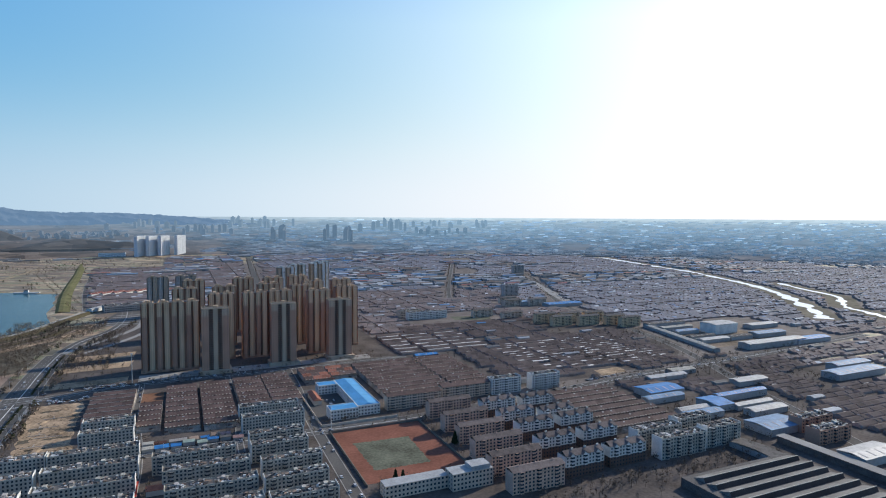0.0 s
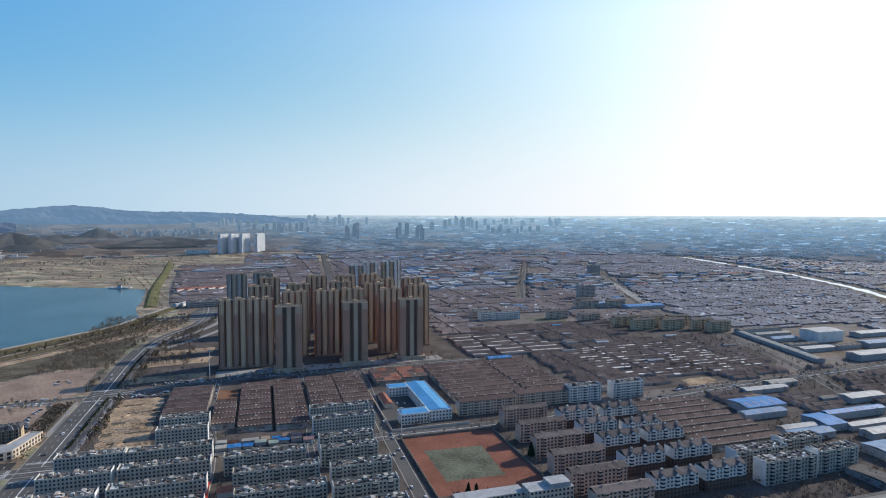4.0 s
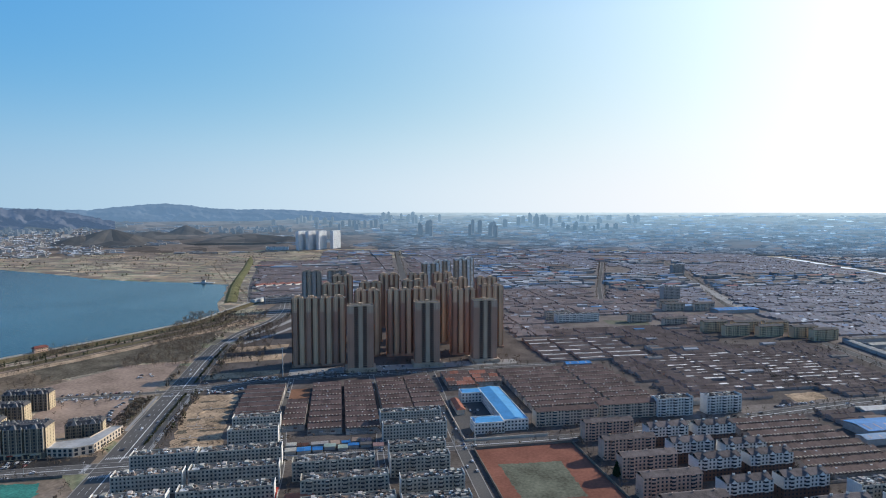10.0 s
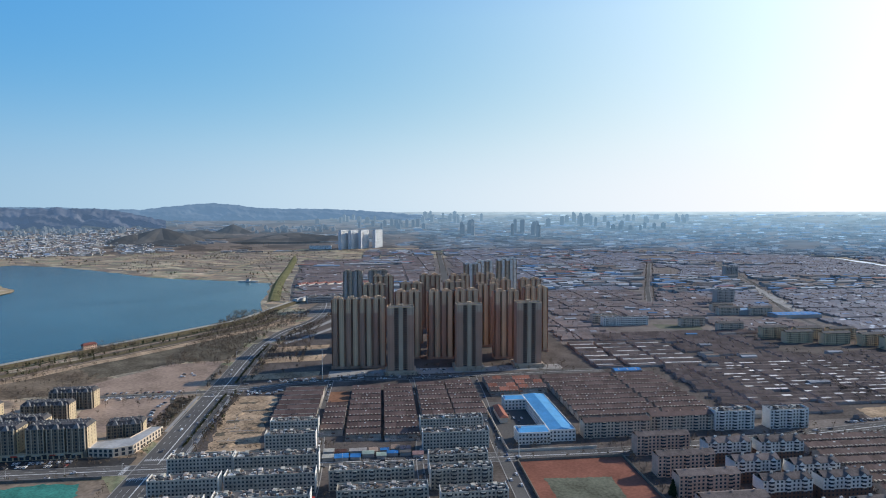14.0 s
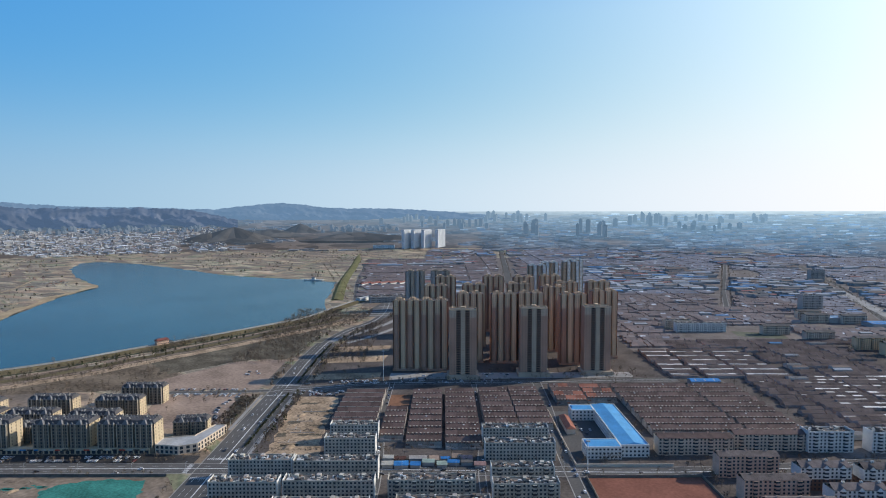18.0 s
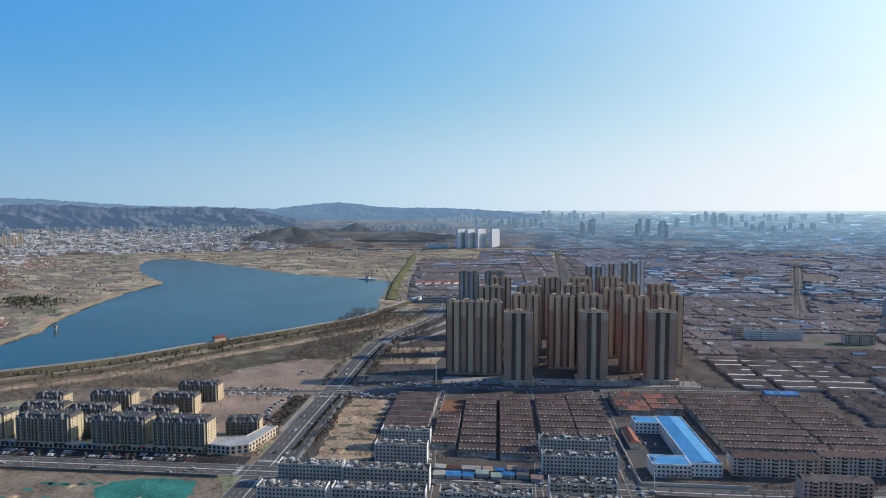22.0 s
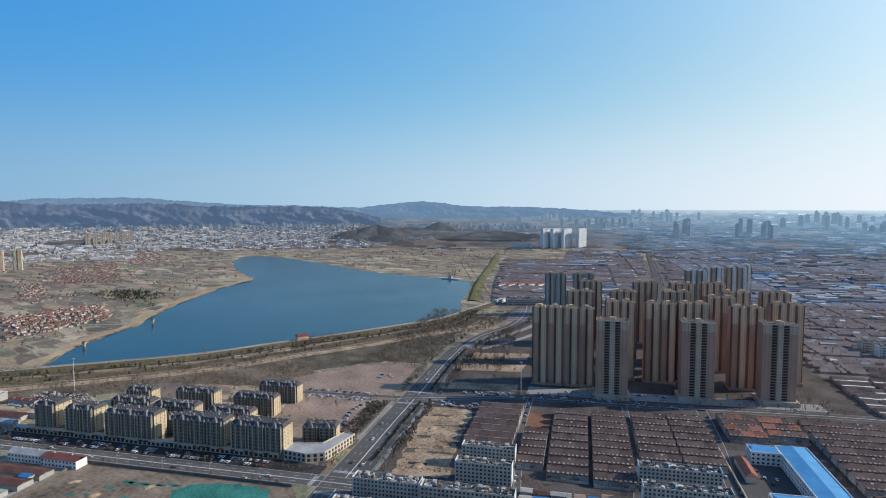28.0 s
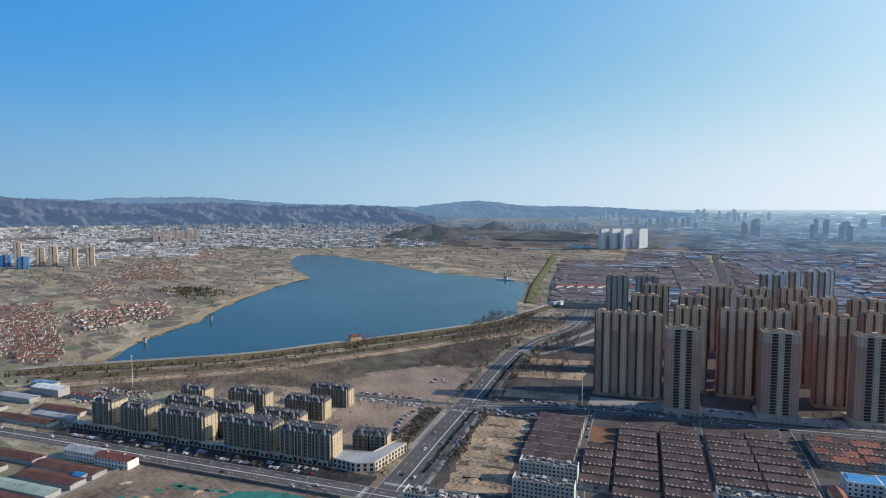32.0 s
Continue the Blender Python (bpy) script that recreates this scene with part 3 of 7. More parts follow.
sheet("dirt_lot", "bare tan building plot with heaps", "ground", DIRT, ragged([(-132, 582), (-90, 584), (-96, 660), (-98, 738), (-142, 738), (-139, 640)], 9, 2.2), 0.09)
for cu, cv, a_, b_ in ((-118, 604, 9, 3), (-106, 628, 12, 2.5), (-128, 660, 7, 4), (-112, 690, 14, 2.2), (-126, 716, 9, 3.5), (-104, 652, 8, 2), (-132, 628, 5, 6)):
    sheet("dark_soil", "dark damp patch of soil on the plot", "ground", BRUSH, ragged([(cu - a_, cv - b_), (cu + a_, cv - b_ * 0.7), (cu + a_ * 0.8, cv + b_), (cu - a_ * 0.9, cv + b_ * 0.8)], 7, 1.2), 0.125)
fd = MB()
for j, v_ in enumerate((611, 634, 642, 663, 690)):
    a_ = -130 + 5 * math.sin(j * 1.7)
    fd.box(a_, a_ + rng.uniform(12, 30), v_, v_ + 0.7, 0, 0.3)
    fd.box(a_ + 8, a_ + 8.7, v_, v_ + rng.uniform(5, 11), 0, 0.3)
thing("foundation_wall", "low pale remains of foundation walls", "foundation", at(0, 0), mb=fd, material=CONCRETE, kind="stuff")
sheet("parking_ground", "dusty pinkish open parking ground", "ground", LOT, [(-276, 640), (-196, 650), (-196, 748), (-300, 748)], 0.05)
sheet("parking_ground", "dusty pinkish open parking ground", "ground", LOT, [(-300, 760), (-196, 766), (-198, 900), (-262, 890), (-330, 800)], 0.05)
sheet("tower_plot", "shaded rough ground beside the towers", "ground", DIRT, [(-155, 800), (-62, 812), (-62, 835), (-155, 828)], 0.07)
sheet("tower_plot", "tan rough ground beside the towers", "ground", DIRT, [(-152, 880), (-66, 890), (-62, 925), (-152, 915)], 0.07)
sheet("tower_plot", "tan rough ground beside the towers", "ground", DIRT, [(-150, 940), (-64, 950), (-62, 985), (-146, 975)], 0.07)
sheet("forecourt", "pale paved forecourt at the foot of the towers", "pavement", CONCRETE, [(-50, 803), (250, 812), (250, 836), (-50, 832)], 0.13)
sheet("old_quarter_ground", "dark packed earth between the old houses", "ground", QUARTER, [(348, 575), (700, 612), (1150, 650), (1700, 700), (2300, 1500), (2200, 2500), (-50, 2600), (-50, 1490), (292, 1180), (292, 806), (348, 806)], 0.035)
sheet("near_quarter_ground", "dark trodden lanes between the near rows", "ground", YARD, [(350, 600), (480, 604), (640, 622), (730, 700), (775, 880), (800, 1000), (446, 1000), (446, 952), (293, 950), (293, 808), (350, 808)], 0.045)
sheet("vacant_plot", "bare tan plot beside the cross street", "ground", DIRT, ragged([(497, 603), (540, 607), (543, 632), (500, 628)], 7, 1.5), 0.1)
sheet("frontage", "dark asphalt frontage before the shops", "pavement", SHADELOT, [(-505, 566.6), (-187, 566.6), (-187, 583), (-232, 586), (-505, 586)], 0.07)
sheet("pavement", "pale paved footway beside the avenue", "pavement", CONCRETE, [(-186, 640), (-182.5, 640), (-184, 745), (-187.5, 745)], 0.11)
sheet("brush_slope", "olive-brown brushy slope between avenue and parking ground", "ground", BRUSH, ragged([(-188, 640), (-189, 742), (-214, 744), (-203, 700), (-197, 660)], 8, 1.5), 0.1)
sheet("pavement", "pale paved footway beside the avenue", "pavement", CONCRETE, [(-149, 585), (-146, 585), (-147.5, 742), (-150.5, 742)], 0.11)
sheet("brushland", "dark brushy land between dam and avenue", "ground", BRUSH, ragged([(-196, 905), (-262, 895), (-330, 830), (-395, 900), (-330, 1080), (-250, 1240), (-150, 1250), (-190, 1080)], 12, 5), 0.045)
sheet("scrubland", "brown scrubby land behind the dam", "ground", SCRUBLAND, ragged([(-690, 690), (-590, 640), (-500, 700), (-470, 745), (-330, 765), (-305, 810), (-380, 930), (-490, 840), (-640, 725)], 12, 4), 0.042)
sheet("site_path", "pale concrete path along the building site", "pavement", CONCRETE, [(-391, 470), (-384, 470), (-383, 545), (-389, 545)], 0.075)
sheet("building_site", "rutted pale building site", "ground", SITE, [(-430, 470), (-150, 470), (-196, 543), (-380, 543)], 0.06)
scraps = [[(-262, 480), (-236, 470), (-205, 478), (-204, 520), (-212, 537), (-240, 540), (-268, 533), (-281, 520), (-270, 505)]]
for cu, cv, n_ in ((-311, 522, 7), (-337, 500, 5), (-298, 498, 6), (-285, 528, 5), (-272, 488, 4)):
    for _ in range(n_):
        a_, b_ = cu + rng.gauss(0, 9), cv + rng.gauss(0, 4)
        s_ = rng.uniform(1.2, 4.2)
        scraps.append([(a_ - s_ * 1.6, b_ - s_ * 0.4), (a_ + s_, b_ - s_ * 0.6), (a_ + s_ * 1.5, b_ + s_ * 0.5), (a_ - s_, b_ + s_ * 0.6)])
for pts in scraps:
    big_ = len(pts) > 4
    sheet("dust_net", "green dust netting spread over soil", "net", NET, ragged(pts, 8 if big_ else 3, 1.3 if big_ else 0.5), 0.12)
sw_ = MB()
sw_.box(-382, -198, 544.2, 544.6, 0, 2.3)
sw_.box(-382.4, -382, 470, 544.6, 0, 2.3)
thing("site_fence", "grey sheet fence along the building site", "fence", at(0, 0), mb=sw_, material=FLAT)

# playing field
sheet("playing_field", "worn red clay playing field", "sports field", CLAY, [(127, 425), (214, 420), (214, 541), (127, 540)], 0.11)
sheet("pitch", "worn green pitch inside the clay field", "pitch", TURF, ragged([(140, 447), (188, 445), (191, 506), (139, 508)], 26, 0.9), 0.16)
wl = MB()
wl.box(125.6, 126.2, 420, 541, 0, 2.2)
wl.box(126.2, 215, 541, 541.5, 0, 2.2)
wl.box(214.6, 215.1, 420, 541, 0, 2.0)
ob = thing("field_wall", "pale rendered wall round the playing field", "wall", at(0, 0), mb=wl, material=STONE)

# dam along the near shore, with its crest road and wave wall
dam_line = [Vector(p) for p in curve([(-960, 340), (-925, 405), (-872, 492), (-817, 590), (-789, 690), (-764, 770), (-732, 900), (-712, 1000), (-728, 1120), (-740, 1230)], 10)]
dam = MB()
crest = MB()
wave = MB()
sect = [(-9, -3.0), (-3.2, 2.6), (3.2, 2.6), (18, 0.0), (19, -0.5)]
rowsd = []
for i, q in enumerate(dam_line):
    d = (dam_line[min(i + 1, len(dam_line) - 1)] - dam_line[max(i - 1, 0)]).normalized()
    nrm = Vector((d.y, -d.x))
    rowsd.append([(q.x + nrm.x * s, q.y + nrm.y * s, z) for s, z in sect])
for a, b in zip(rowsd, rowsd[1:]):
    for k in range(len(sect) - 1):
        dam.poly([a[k], a[k + 1], b[k + 1], b[k]], 0)
ribbon(crest, dam_line, 5.0, 2.66)
off = []
for i, q in enumerate(dam_line):
    d = (dam_line[min(i + 1, len(dam_line) - 1)] - dam_line[max(i - 1, 0)]).normalized()
    off.append(q - Vector((d.y, -d.x)) * 2.9)
ribbon(wave, off, 0.6, 3.7)
for a, b in zip(off, off[1:]):
    wave.poly([(a.x + 0.3, a.y, 2.6), (b.x + 0.3, b.y, 2.6), (b.x + 0.3, b.y, 3.7), (a.x + 0.3, a.y, 3.7)])
    wave.poly([(a.x - 0.3, a.y, 0.6), (b.x - 0.3, b.y, 0.6), (b.x - 0.3, b.y, 3.7), (a.x - 0.3, a.y, 3.7)])
damob = thing("dam", "long grassy earth dam along the lake", "dam", kind="structure", mb=dam, material=GRASS)
part("crest_road", crest, CONCRETE, damob, "pale concrete crest path")
part("wave_wall", wave, CONCRETE, damob, "low grey wave wall")

for k, (o0, o1, m_, lab) in enumerate(((20, 27, SHRUB, "dark clipped hedge strip below the dam"), (31, 37, LOT, "pale track below the dam"), (46, 60, GRASS, "dry grass strip below the dam"), (66, 70, LOT, "pale footpath below the dam"), (74, 92, DIRT, "bare tan strip below the dam"))):
    st = MB()
    P_ = []
    for i, q in enumerate(dam_line[4:74]):
        i += 4
        d = (dam_line[i + 1] - dam_line[i - 1]).normalized()
        nrm = Vector((d.y, -d.x))
        w_ = 1.5 * math.sin(i * 0.9 + k)
        P_.append((q + nrm * (o0 + w_), q + nrm * (o1 + w_ * 0.7)))
    for (a_, b_), (c_, d_) in zip(P_, P_[1:]):
        st.poly([(a_.x, a_.y, 0.05), (b_.x, b_.y, 0.05), (d_.x, d_.y, 0.05), (c_.x, c_.y, 0.05)])
    thing("land_strip", lab, "ground", kind="structure", mb=st, material=m_)

# sandy shore on the far side and green bank at the lake's end
sh = MB()
far_shore = [Vector(p) for p in curve([(-905, 408), (-1023, 507), (-1114, 635), (-1230, 750), (-1348, 891), (-1440, 1010), (-1521, 1161), (-1600, 1195)], 8)]
for i, (a, b) in enumerate(zip(far_shore, far_shore[1:])):
    d = (b - a).normalized()
    nn = Vector((-d.y, d.x))
    w0, w1 = 17 + 9 * math.sin(i * 0.7) + 4 * math.sin(i * 2.1), 17 + 9 * math.sin(i * 0.7 + 0.7) + 4 * math.sin(i * 2.1 + 2.1)
    sh.poly([(a.x - nn.x * 3, a.y - nn.y * 3, 0.03), (b.x - nn.x * 3, b.y - nn.y * 3, 0.03), (b.x + nn.x * w1, b.y + nn.y * w1, 0.05), (a.x + nn.x * w0, a.y + nn.y * w0, 0.05)])
thing("sandy_shore", "pale sandy shore of the lake", "shore", kind="structure", mb=sh, material=BANK)
gb = MB()
bank = [Vector(p) for p in curve([(-800, 1210), (-990, 1525), (-1230, 1960), (-1500, 2430)], 8)]
for a, b in zip(bank, bank[1:]):
    d = (b - a).normalized()
    nn = Vector((d.y, -d.x))
    for s0, s1, z0, z1 in ((-4, 6, -1.6, 2.5), (6, 14, 2.5, 2.5), (14, 27, 2.5, 0.0)):
        gb.poly([(a.x + nn.x * s0, a.y + nn.y * s0, z0), (a.x + nn.x * s1, a.y + nn.y * s1, z1), (b.x + nn.x * s1, b.y + nn.y * s1, z1), (b.x + nn.x * s0, b.y + nn.y * s0, z0)])
thing("green_bank", "green grassed embankment at the lake's end", "embankment", kind="structure", mb=gb, material=GREEN)


# ---- apartment blocks ----
def clutter(mb, L, D, z, r, n):
    """Stair heads, tanks, heaters and sheds on a flat roof."""
    for i in range(n):
        x = -L / 2 + L * (i + 0.5) / n
        mb.box(x - 1.4, x + 1.4, 0.5, D / 2 - 1.0, z, z + 1.9, mi=r.choice((0, 1, 4)))
        for _ in range(26):
            a = min(max(x + r.uniform(-6, 6), -L / 2 + 1.6), L / 2 - 1.6)
            b = r.uniform(-D / 2 + 1.2, D / 2 - 1.6)
            s = r.uniform(0.25, 1.3)
            mb.box(a - s, a + s, b - 0.5, b + r.uniform(0.4, 1.0), z, z + r.uniform(0.4, 1.9), mi=r.choice((0, 1, 4, 2, 3, 3, 5)))
        for _ in range(3):
            a = min(max(x + r.uniform(-6, 6), -L / 2 + 4), L / 2 - 4)
            b = r.uniform(-D / 2 + 0.5, D / 2 - 4.5)
            mb.box(a - r.uniform(1.5, 3.5), a + r.uniform(1.5, 3.5), b, b + r.uniform(2, 4), z, z + r.uniform(0.15, 0.5), mi=r.choice((0, 2, 4, 4, 5)))


def block(label, L, D, floors, cols, wall, roof="flat", roofmat=None, fh=2.9, base=0.0, seed=1, ends=None, group="", trim=None, balconies=True):
    """A row block of flats; its front looks to -y, its foot is at z = 0."""
    r = random.Random(seed)
    ob = thing("apartment_block", label, "apartment block", group=group)
    w, g = MB(), MB()
    H = floors * fh + base
    x0, x1, y0, y1 = -L / 2, L / 2, -D / 2, D / 2
    if base:
        bs = MB()
        nb = max(1, round(base / 2.9))
        for p_, d_, l_ in (((x0 - 0.1, y0 - 0.1), (1, 0), L + 0.2), ((x1 + 0.1, y0 - 0.1), (0, 1), D + 0.2), ((x1 + 0.1, y1 + 0.1), (-1, 0), L + 0.2), ((x0 - 0.1, y1 + 0.1), (0, -1), D + 0.2)):
            facade(bs, g, p_, d_, l_, 0, nb, base / nb, max(3, int(l_ / 3.1)), 1.5, 1.5)
        part("base", bs, DARKBRICK, ob, "dark brick lower storeys")
    wb_ = MB()
    facade(w, g, (x0, y0), (1, 0), L, base, floors, fh, cols, L / cols * 0.52, 1.65)
    facade(wb_, g, (x1, y1), (-1, 0), L, base, floors, fh, cols, L / cols * 0.48, 1.5)
    part("front_wall", w, wall, ob)
    part("back_wall", wb_, wall, ob)
    part("window_glazing", g, GLASS, ob, "dark window panes", "stuff")
    for sx, ya, yb in ((x1, y0, y1), (x0, y1, y0)):
        e = MB()
        if roof == "flat":
            e.box(min(sx, sx + 0.35 * (1 if sx > 0 else -1)), max(sx, sx + 0.35 * (1 if sx > 0 else -1)), y0, y1, base, H + 1.5)
        else:
            e.poly([(sx, ya, base), (sx, yb, base), (sx, yb, H), (sx, ya, H)])
        part("end_wall", e, ends or wall, ob)
    for k in range(cols // 4 if balconies else 0):
        bal = MB()
        xa = x0 + L * (k + 0.5) / (cols // 4)
        for f in range(floors):
            bal.box(xa - 1.4, xa + 1.4, y0 - 1.1, y0, base + f * fh + 0.1, base + f * fh + 1.1, floor=True)
            bal.box(xa - 1.45, xa + 1.45, y0 - 1.15, y0, base + f * fh + 2.5, base + f * fh + 2.75, floor=True)
            bal.box(xa - 1.3, xa + 1.3, y0 - 1.0, y0, base + f * fh + 1.1, base + f * fh + 2.5, mi=1)
        part("glazed_balcony_column", bal, [trim or wall, GLASS], ob, "stack of glazed balconies", "stuff")
    if roof == "flat":
        p = MB()
        p.poly([(x0, y0, H), (x1, y0, H), (x1, y1, H), (x0, y1, H)])
        part("roof", p, roofmat or FLAT, ob)
        q = MB()
        for a in ((x0, x1, y0, y0 + 0.3), (x0, x1, y1 - 0.3, y1), (x0, x0 + 0.3, y0, y1), (x1 - 0.3, x1, y0, y1)):
            q.box(*a, H, H + 0.8)
        part("parapet", q, trim or wall, ob)
        c = MB()
        clutter(c, L, D, H, r, max(2, int(L / 13)))
        part("roof_clutter", c, [GREYW, FLAT, WHITE, DARKROOF, HOUSE, LOT], ob, "stair heads, tanks and patched roofing", "stuff")
    elif roof == "pitched":
        p = MB()
        p.gable(x0 - 0.4, x1 + 0.4, y0 - 0.6, y1 + 0.6, H, 2.4)
        part("roof", p, roofmat or TILE, ob)
        for i in range(max(2, int(L / 12))):
            c = MB()
            xa = x0 + L * (i + 0.5) / max(2, int(L / 12))
            c.box(xa - 0.5, xa + 0.5, -0.5, 0.5, H + 1.5, H + 3.6)
            part("chimney", c, PINK, ob)
    else:
        p = MB()
        n = max(3, int(L / 11))
        p.gable(x0 + 0.2, x1 - 0.2, y0 + 0.2, y1 - 0.2, H, 3.0)
        for i in range(n):
            q = MB()
            xa = x0 + L * (i + 0.5) / n
            q.shell([(xa - 2.6, y0 - 0.35, H - 0.4), (xa + 2.6, y0 - 0.35, H - 0.4), (xa, y0 - 0.35, H + 2.2), (xa - 2.6, y0, H - 0.4), (xa + 2.6, y0, H - 0.4), (xa, y0 + 3.2, H + 2.2)],
                    [(0, 1, 2), (1, 4, 5, 2), (3, 0, 2, 5)])
            p.shell([(xa - 3.0, y0 - 0.6, H - 0.3), (xa, y0 - 0.6, H + 2.55), (xa, 0, H + 2.55), (xa - 3.0, 0, H - 0.3), (xa + 3.0, y0 - 0.6, H - 0.3), (xa + 3.0, 0, H - 0.3)],
                    [(0, 1, 2, 3), (1, 4, 5, 2)])
            for k in range(2):
                ch_ = MB()
                ch_.box(xa + 2.6 + k * 1.2, xa + 3.2 + k * 1.2, -0.6, 0.4, H + 2.0, H + 4.2)
                part("chimney", ch_, WHITE, ob)
            part("gable", q, WHITE, ob, "white front gable")
        part("roof", p, roofmat or FLAT, ob, "weathered brown roof")
    return ob


def place(ob, spots, H0=0.0):
    """The first copy stands at the first spot, the others are copies."""
    ob.matrix_world = at(*spots[0][:2], H0, spots[0][2] if len(spots[0]) > 2 else 0)
    for s in spots[1:]:
        copy_thing(ob, at(s[0], s[1], H0, s[2] if len(s) > 2 else 0))


G1 = "white-grey walk-up blocks"
place(block("whitish five-storey flats with a cluttered flat roof", 48, 11, 5, 18, BLUEW, ends=WHITE, seed=2, group=G1, balconies=False), [(-124, 545), (-125, 508), (-127, 472), (-128, 436)])
place(block("grey-white five-storey flats with cluttered flat roof", 64, 11, 5, 22, GREYW, ends=WHITE, seed=3, group=G1, balconies=False), [(-66, 543), (-65, 510), (-65, 476), (-64, 441)])
place(block("whitish five-storey flats with plain pale roof", 42, 11, 5, 14, BLUEW, ends=WHITE, seed=4, group=G1, balconies=False), [(-63, 618), (-62, 587)])
place(block("pale blue-grey five-storey flats with flat roof", 57, 11, 5, 20, BLUEW, ends=WHITE, seed=5, group=G1, balconies=False), [(79, 610), (79, 577)])
place(block("stained grey-white flats with roof sheds", 62, 11, 5, 22, GREYW, ends=GREYW, seed=6, group=G1), [(8, 511), (16, 479), (18, 444), (18, 410)])
place(block("stained grey-white flats with roof sheds", 46, 11, 5, 16, GREYW, ends=WHITE, seed=7, group=G1), [(75, 531), (74, 505), (78, 469), (76, 436), (76, 405), (76, 372)])
place(block("pinkish brown brick flats with a brown pitched roof", 46, 11, 6, 14, PINK, "pitched", GREYTILE, 2.75, seed=8, group="brick flats beside the field"),
      [(250, 546), (249, 506), (248, 472), (246, 437), (243, 403), (243, 371)])
place(block("white flats with gabled fronts over a dark base", 37, 12, 3, 12, WHITE, "gables", GREYTILE, 2.8, base=8.7, seed=9, ends=WHITE, group="gabled white flats"),
      [(295, 525), (339, 522), (296, 490), (336, 480), (297, 458), (342, 458), (293, 419), (339, 420), (291, 379), (336, 381)])
place(block("whitish six-storey flats with a flat roof", 50, 12, 6, 16, GREYW, seed=10, ends=WHITE, group="white flats by the works"), [(387, 398), (393, 376)])
place(block("whitish six-storey flats with a flat roof", 41, 12, 6, 14, GREYW, seed=11, ends=WHITE, group="white flats by the works"), [(438, 407), (445, 380)])
place(block("cream five-storey flats with a pitched roof", 62, 12, 5, 20, CREAM, "pitched", TILE, 2.9, seed=12, group="flats on the cross street"), [(227, 588), (294, 596)])
place(block("whitish six-storey flats with roof sheds", 38, 12, 6, 12, WHITE, seed=13, group="flats on the cross street"), [(343, 593), (396, 591)])
place(block("yellowish flats with pitched roofs", 44, 12, 6, 14, YELLOW, "pitched", FLAT, seed=14, group="distant yellowish flats"),
      [(640, 955), (690, 945), (740, 935), (655, 920), (705, 905), (755, 890), (770, 865)])
place(block("pale blocks in rows", 44, 12, 5, 14, CREAM, "pitched", FLAT, seed=15, group="distant pale flats"),
      [(690, 1160), (750, 1150), (700, 1200), (600, 1010), (560, 1060)])


# ---- towers ----
def crown(mb, x0, x1, y0, y1, z):
    """A parapet, a narrow lift room and open frames on a tower's roof."""
    xm, ym = (x0 + x1) / 2, (y0 + y1) / 2
    for a in ((x0, x1, y0, y0 + 0.35), (x0, x1, y1 - 0.35, y1), (x0, x0 + 0.35, y0 + 0.35, y1 - 0.35), (x1 - 0.35, x1, y0 + 0.35, y1 - 0.35)):
        mb.box(*a, z, z + 1.3)
    mb.box(xm - 2.2, xm + 2.2, ym - 2.5, ym + 2.5, z, z + 3.6)
    for k in (0.12, 0.4, 0.6, 0.88):
        a = x0 + (x1 - x0) * k
        mb.box(a - 0.25, a + 0.25, y0 + 0.6, y0 + 1.1, z, z + 2.6)
    for k0, k1 in ((0.12, 0.4), (0.6, 0.88)):
        mb.box(x0 + (x1 - x0) * k0, x0 + (x1 - x0) * k1, y0 + 0.6, y0 + 1.1, z + 2.6, z + 3.0, floor=True)
        mb.box(x0 + (x1 - x0) * k0 - 0.2, x0 + (x1 - x0) * k0 + 0.3, y0 + 1.1, y1 - 1, z + 2.6, z + 3.0, floor=True)


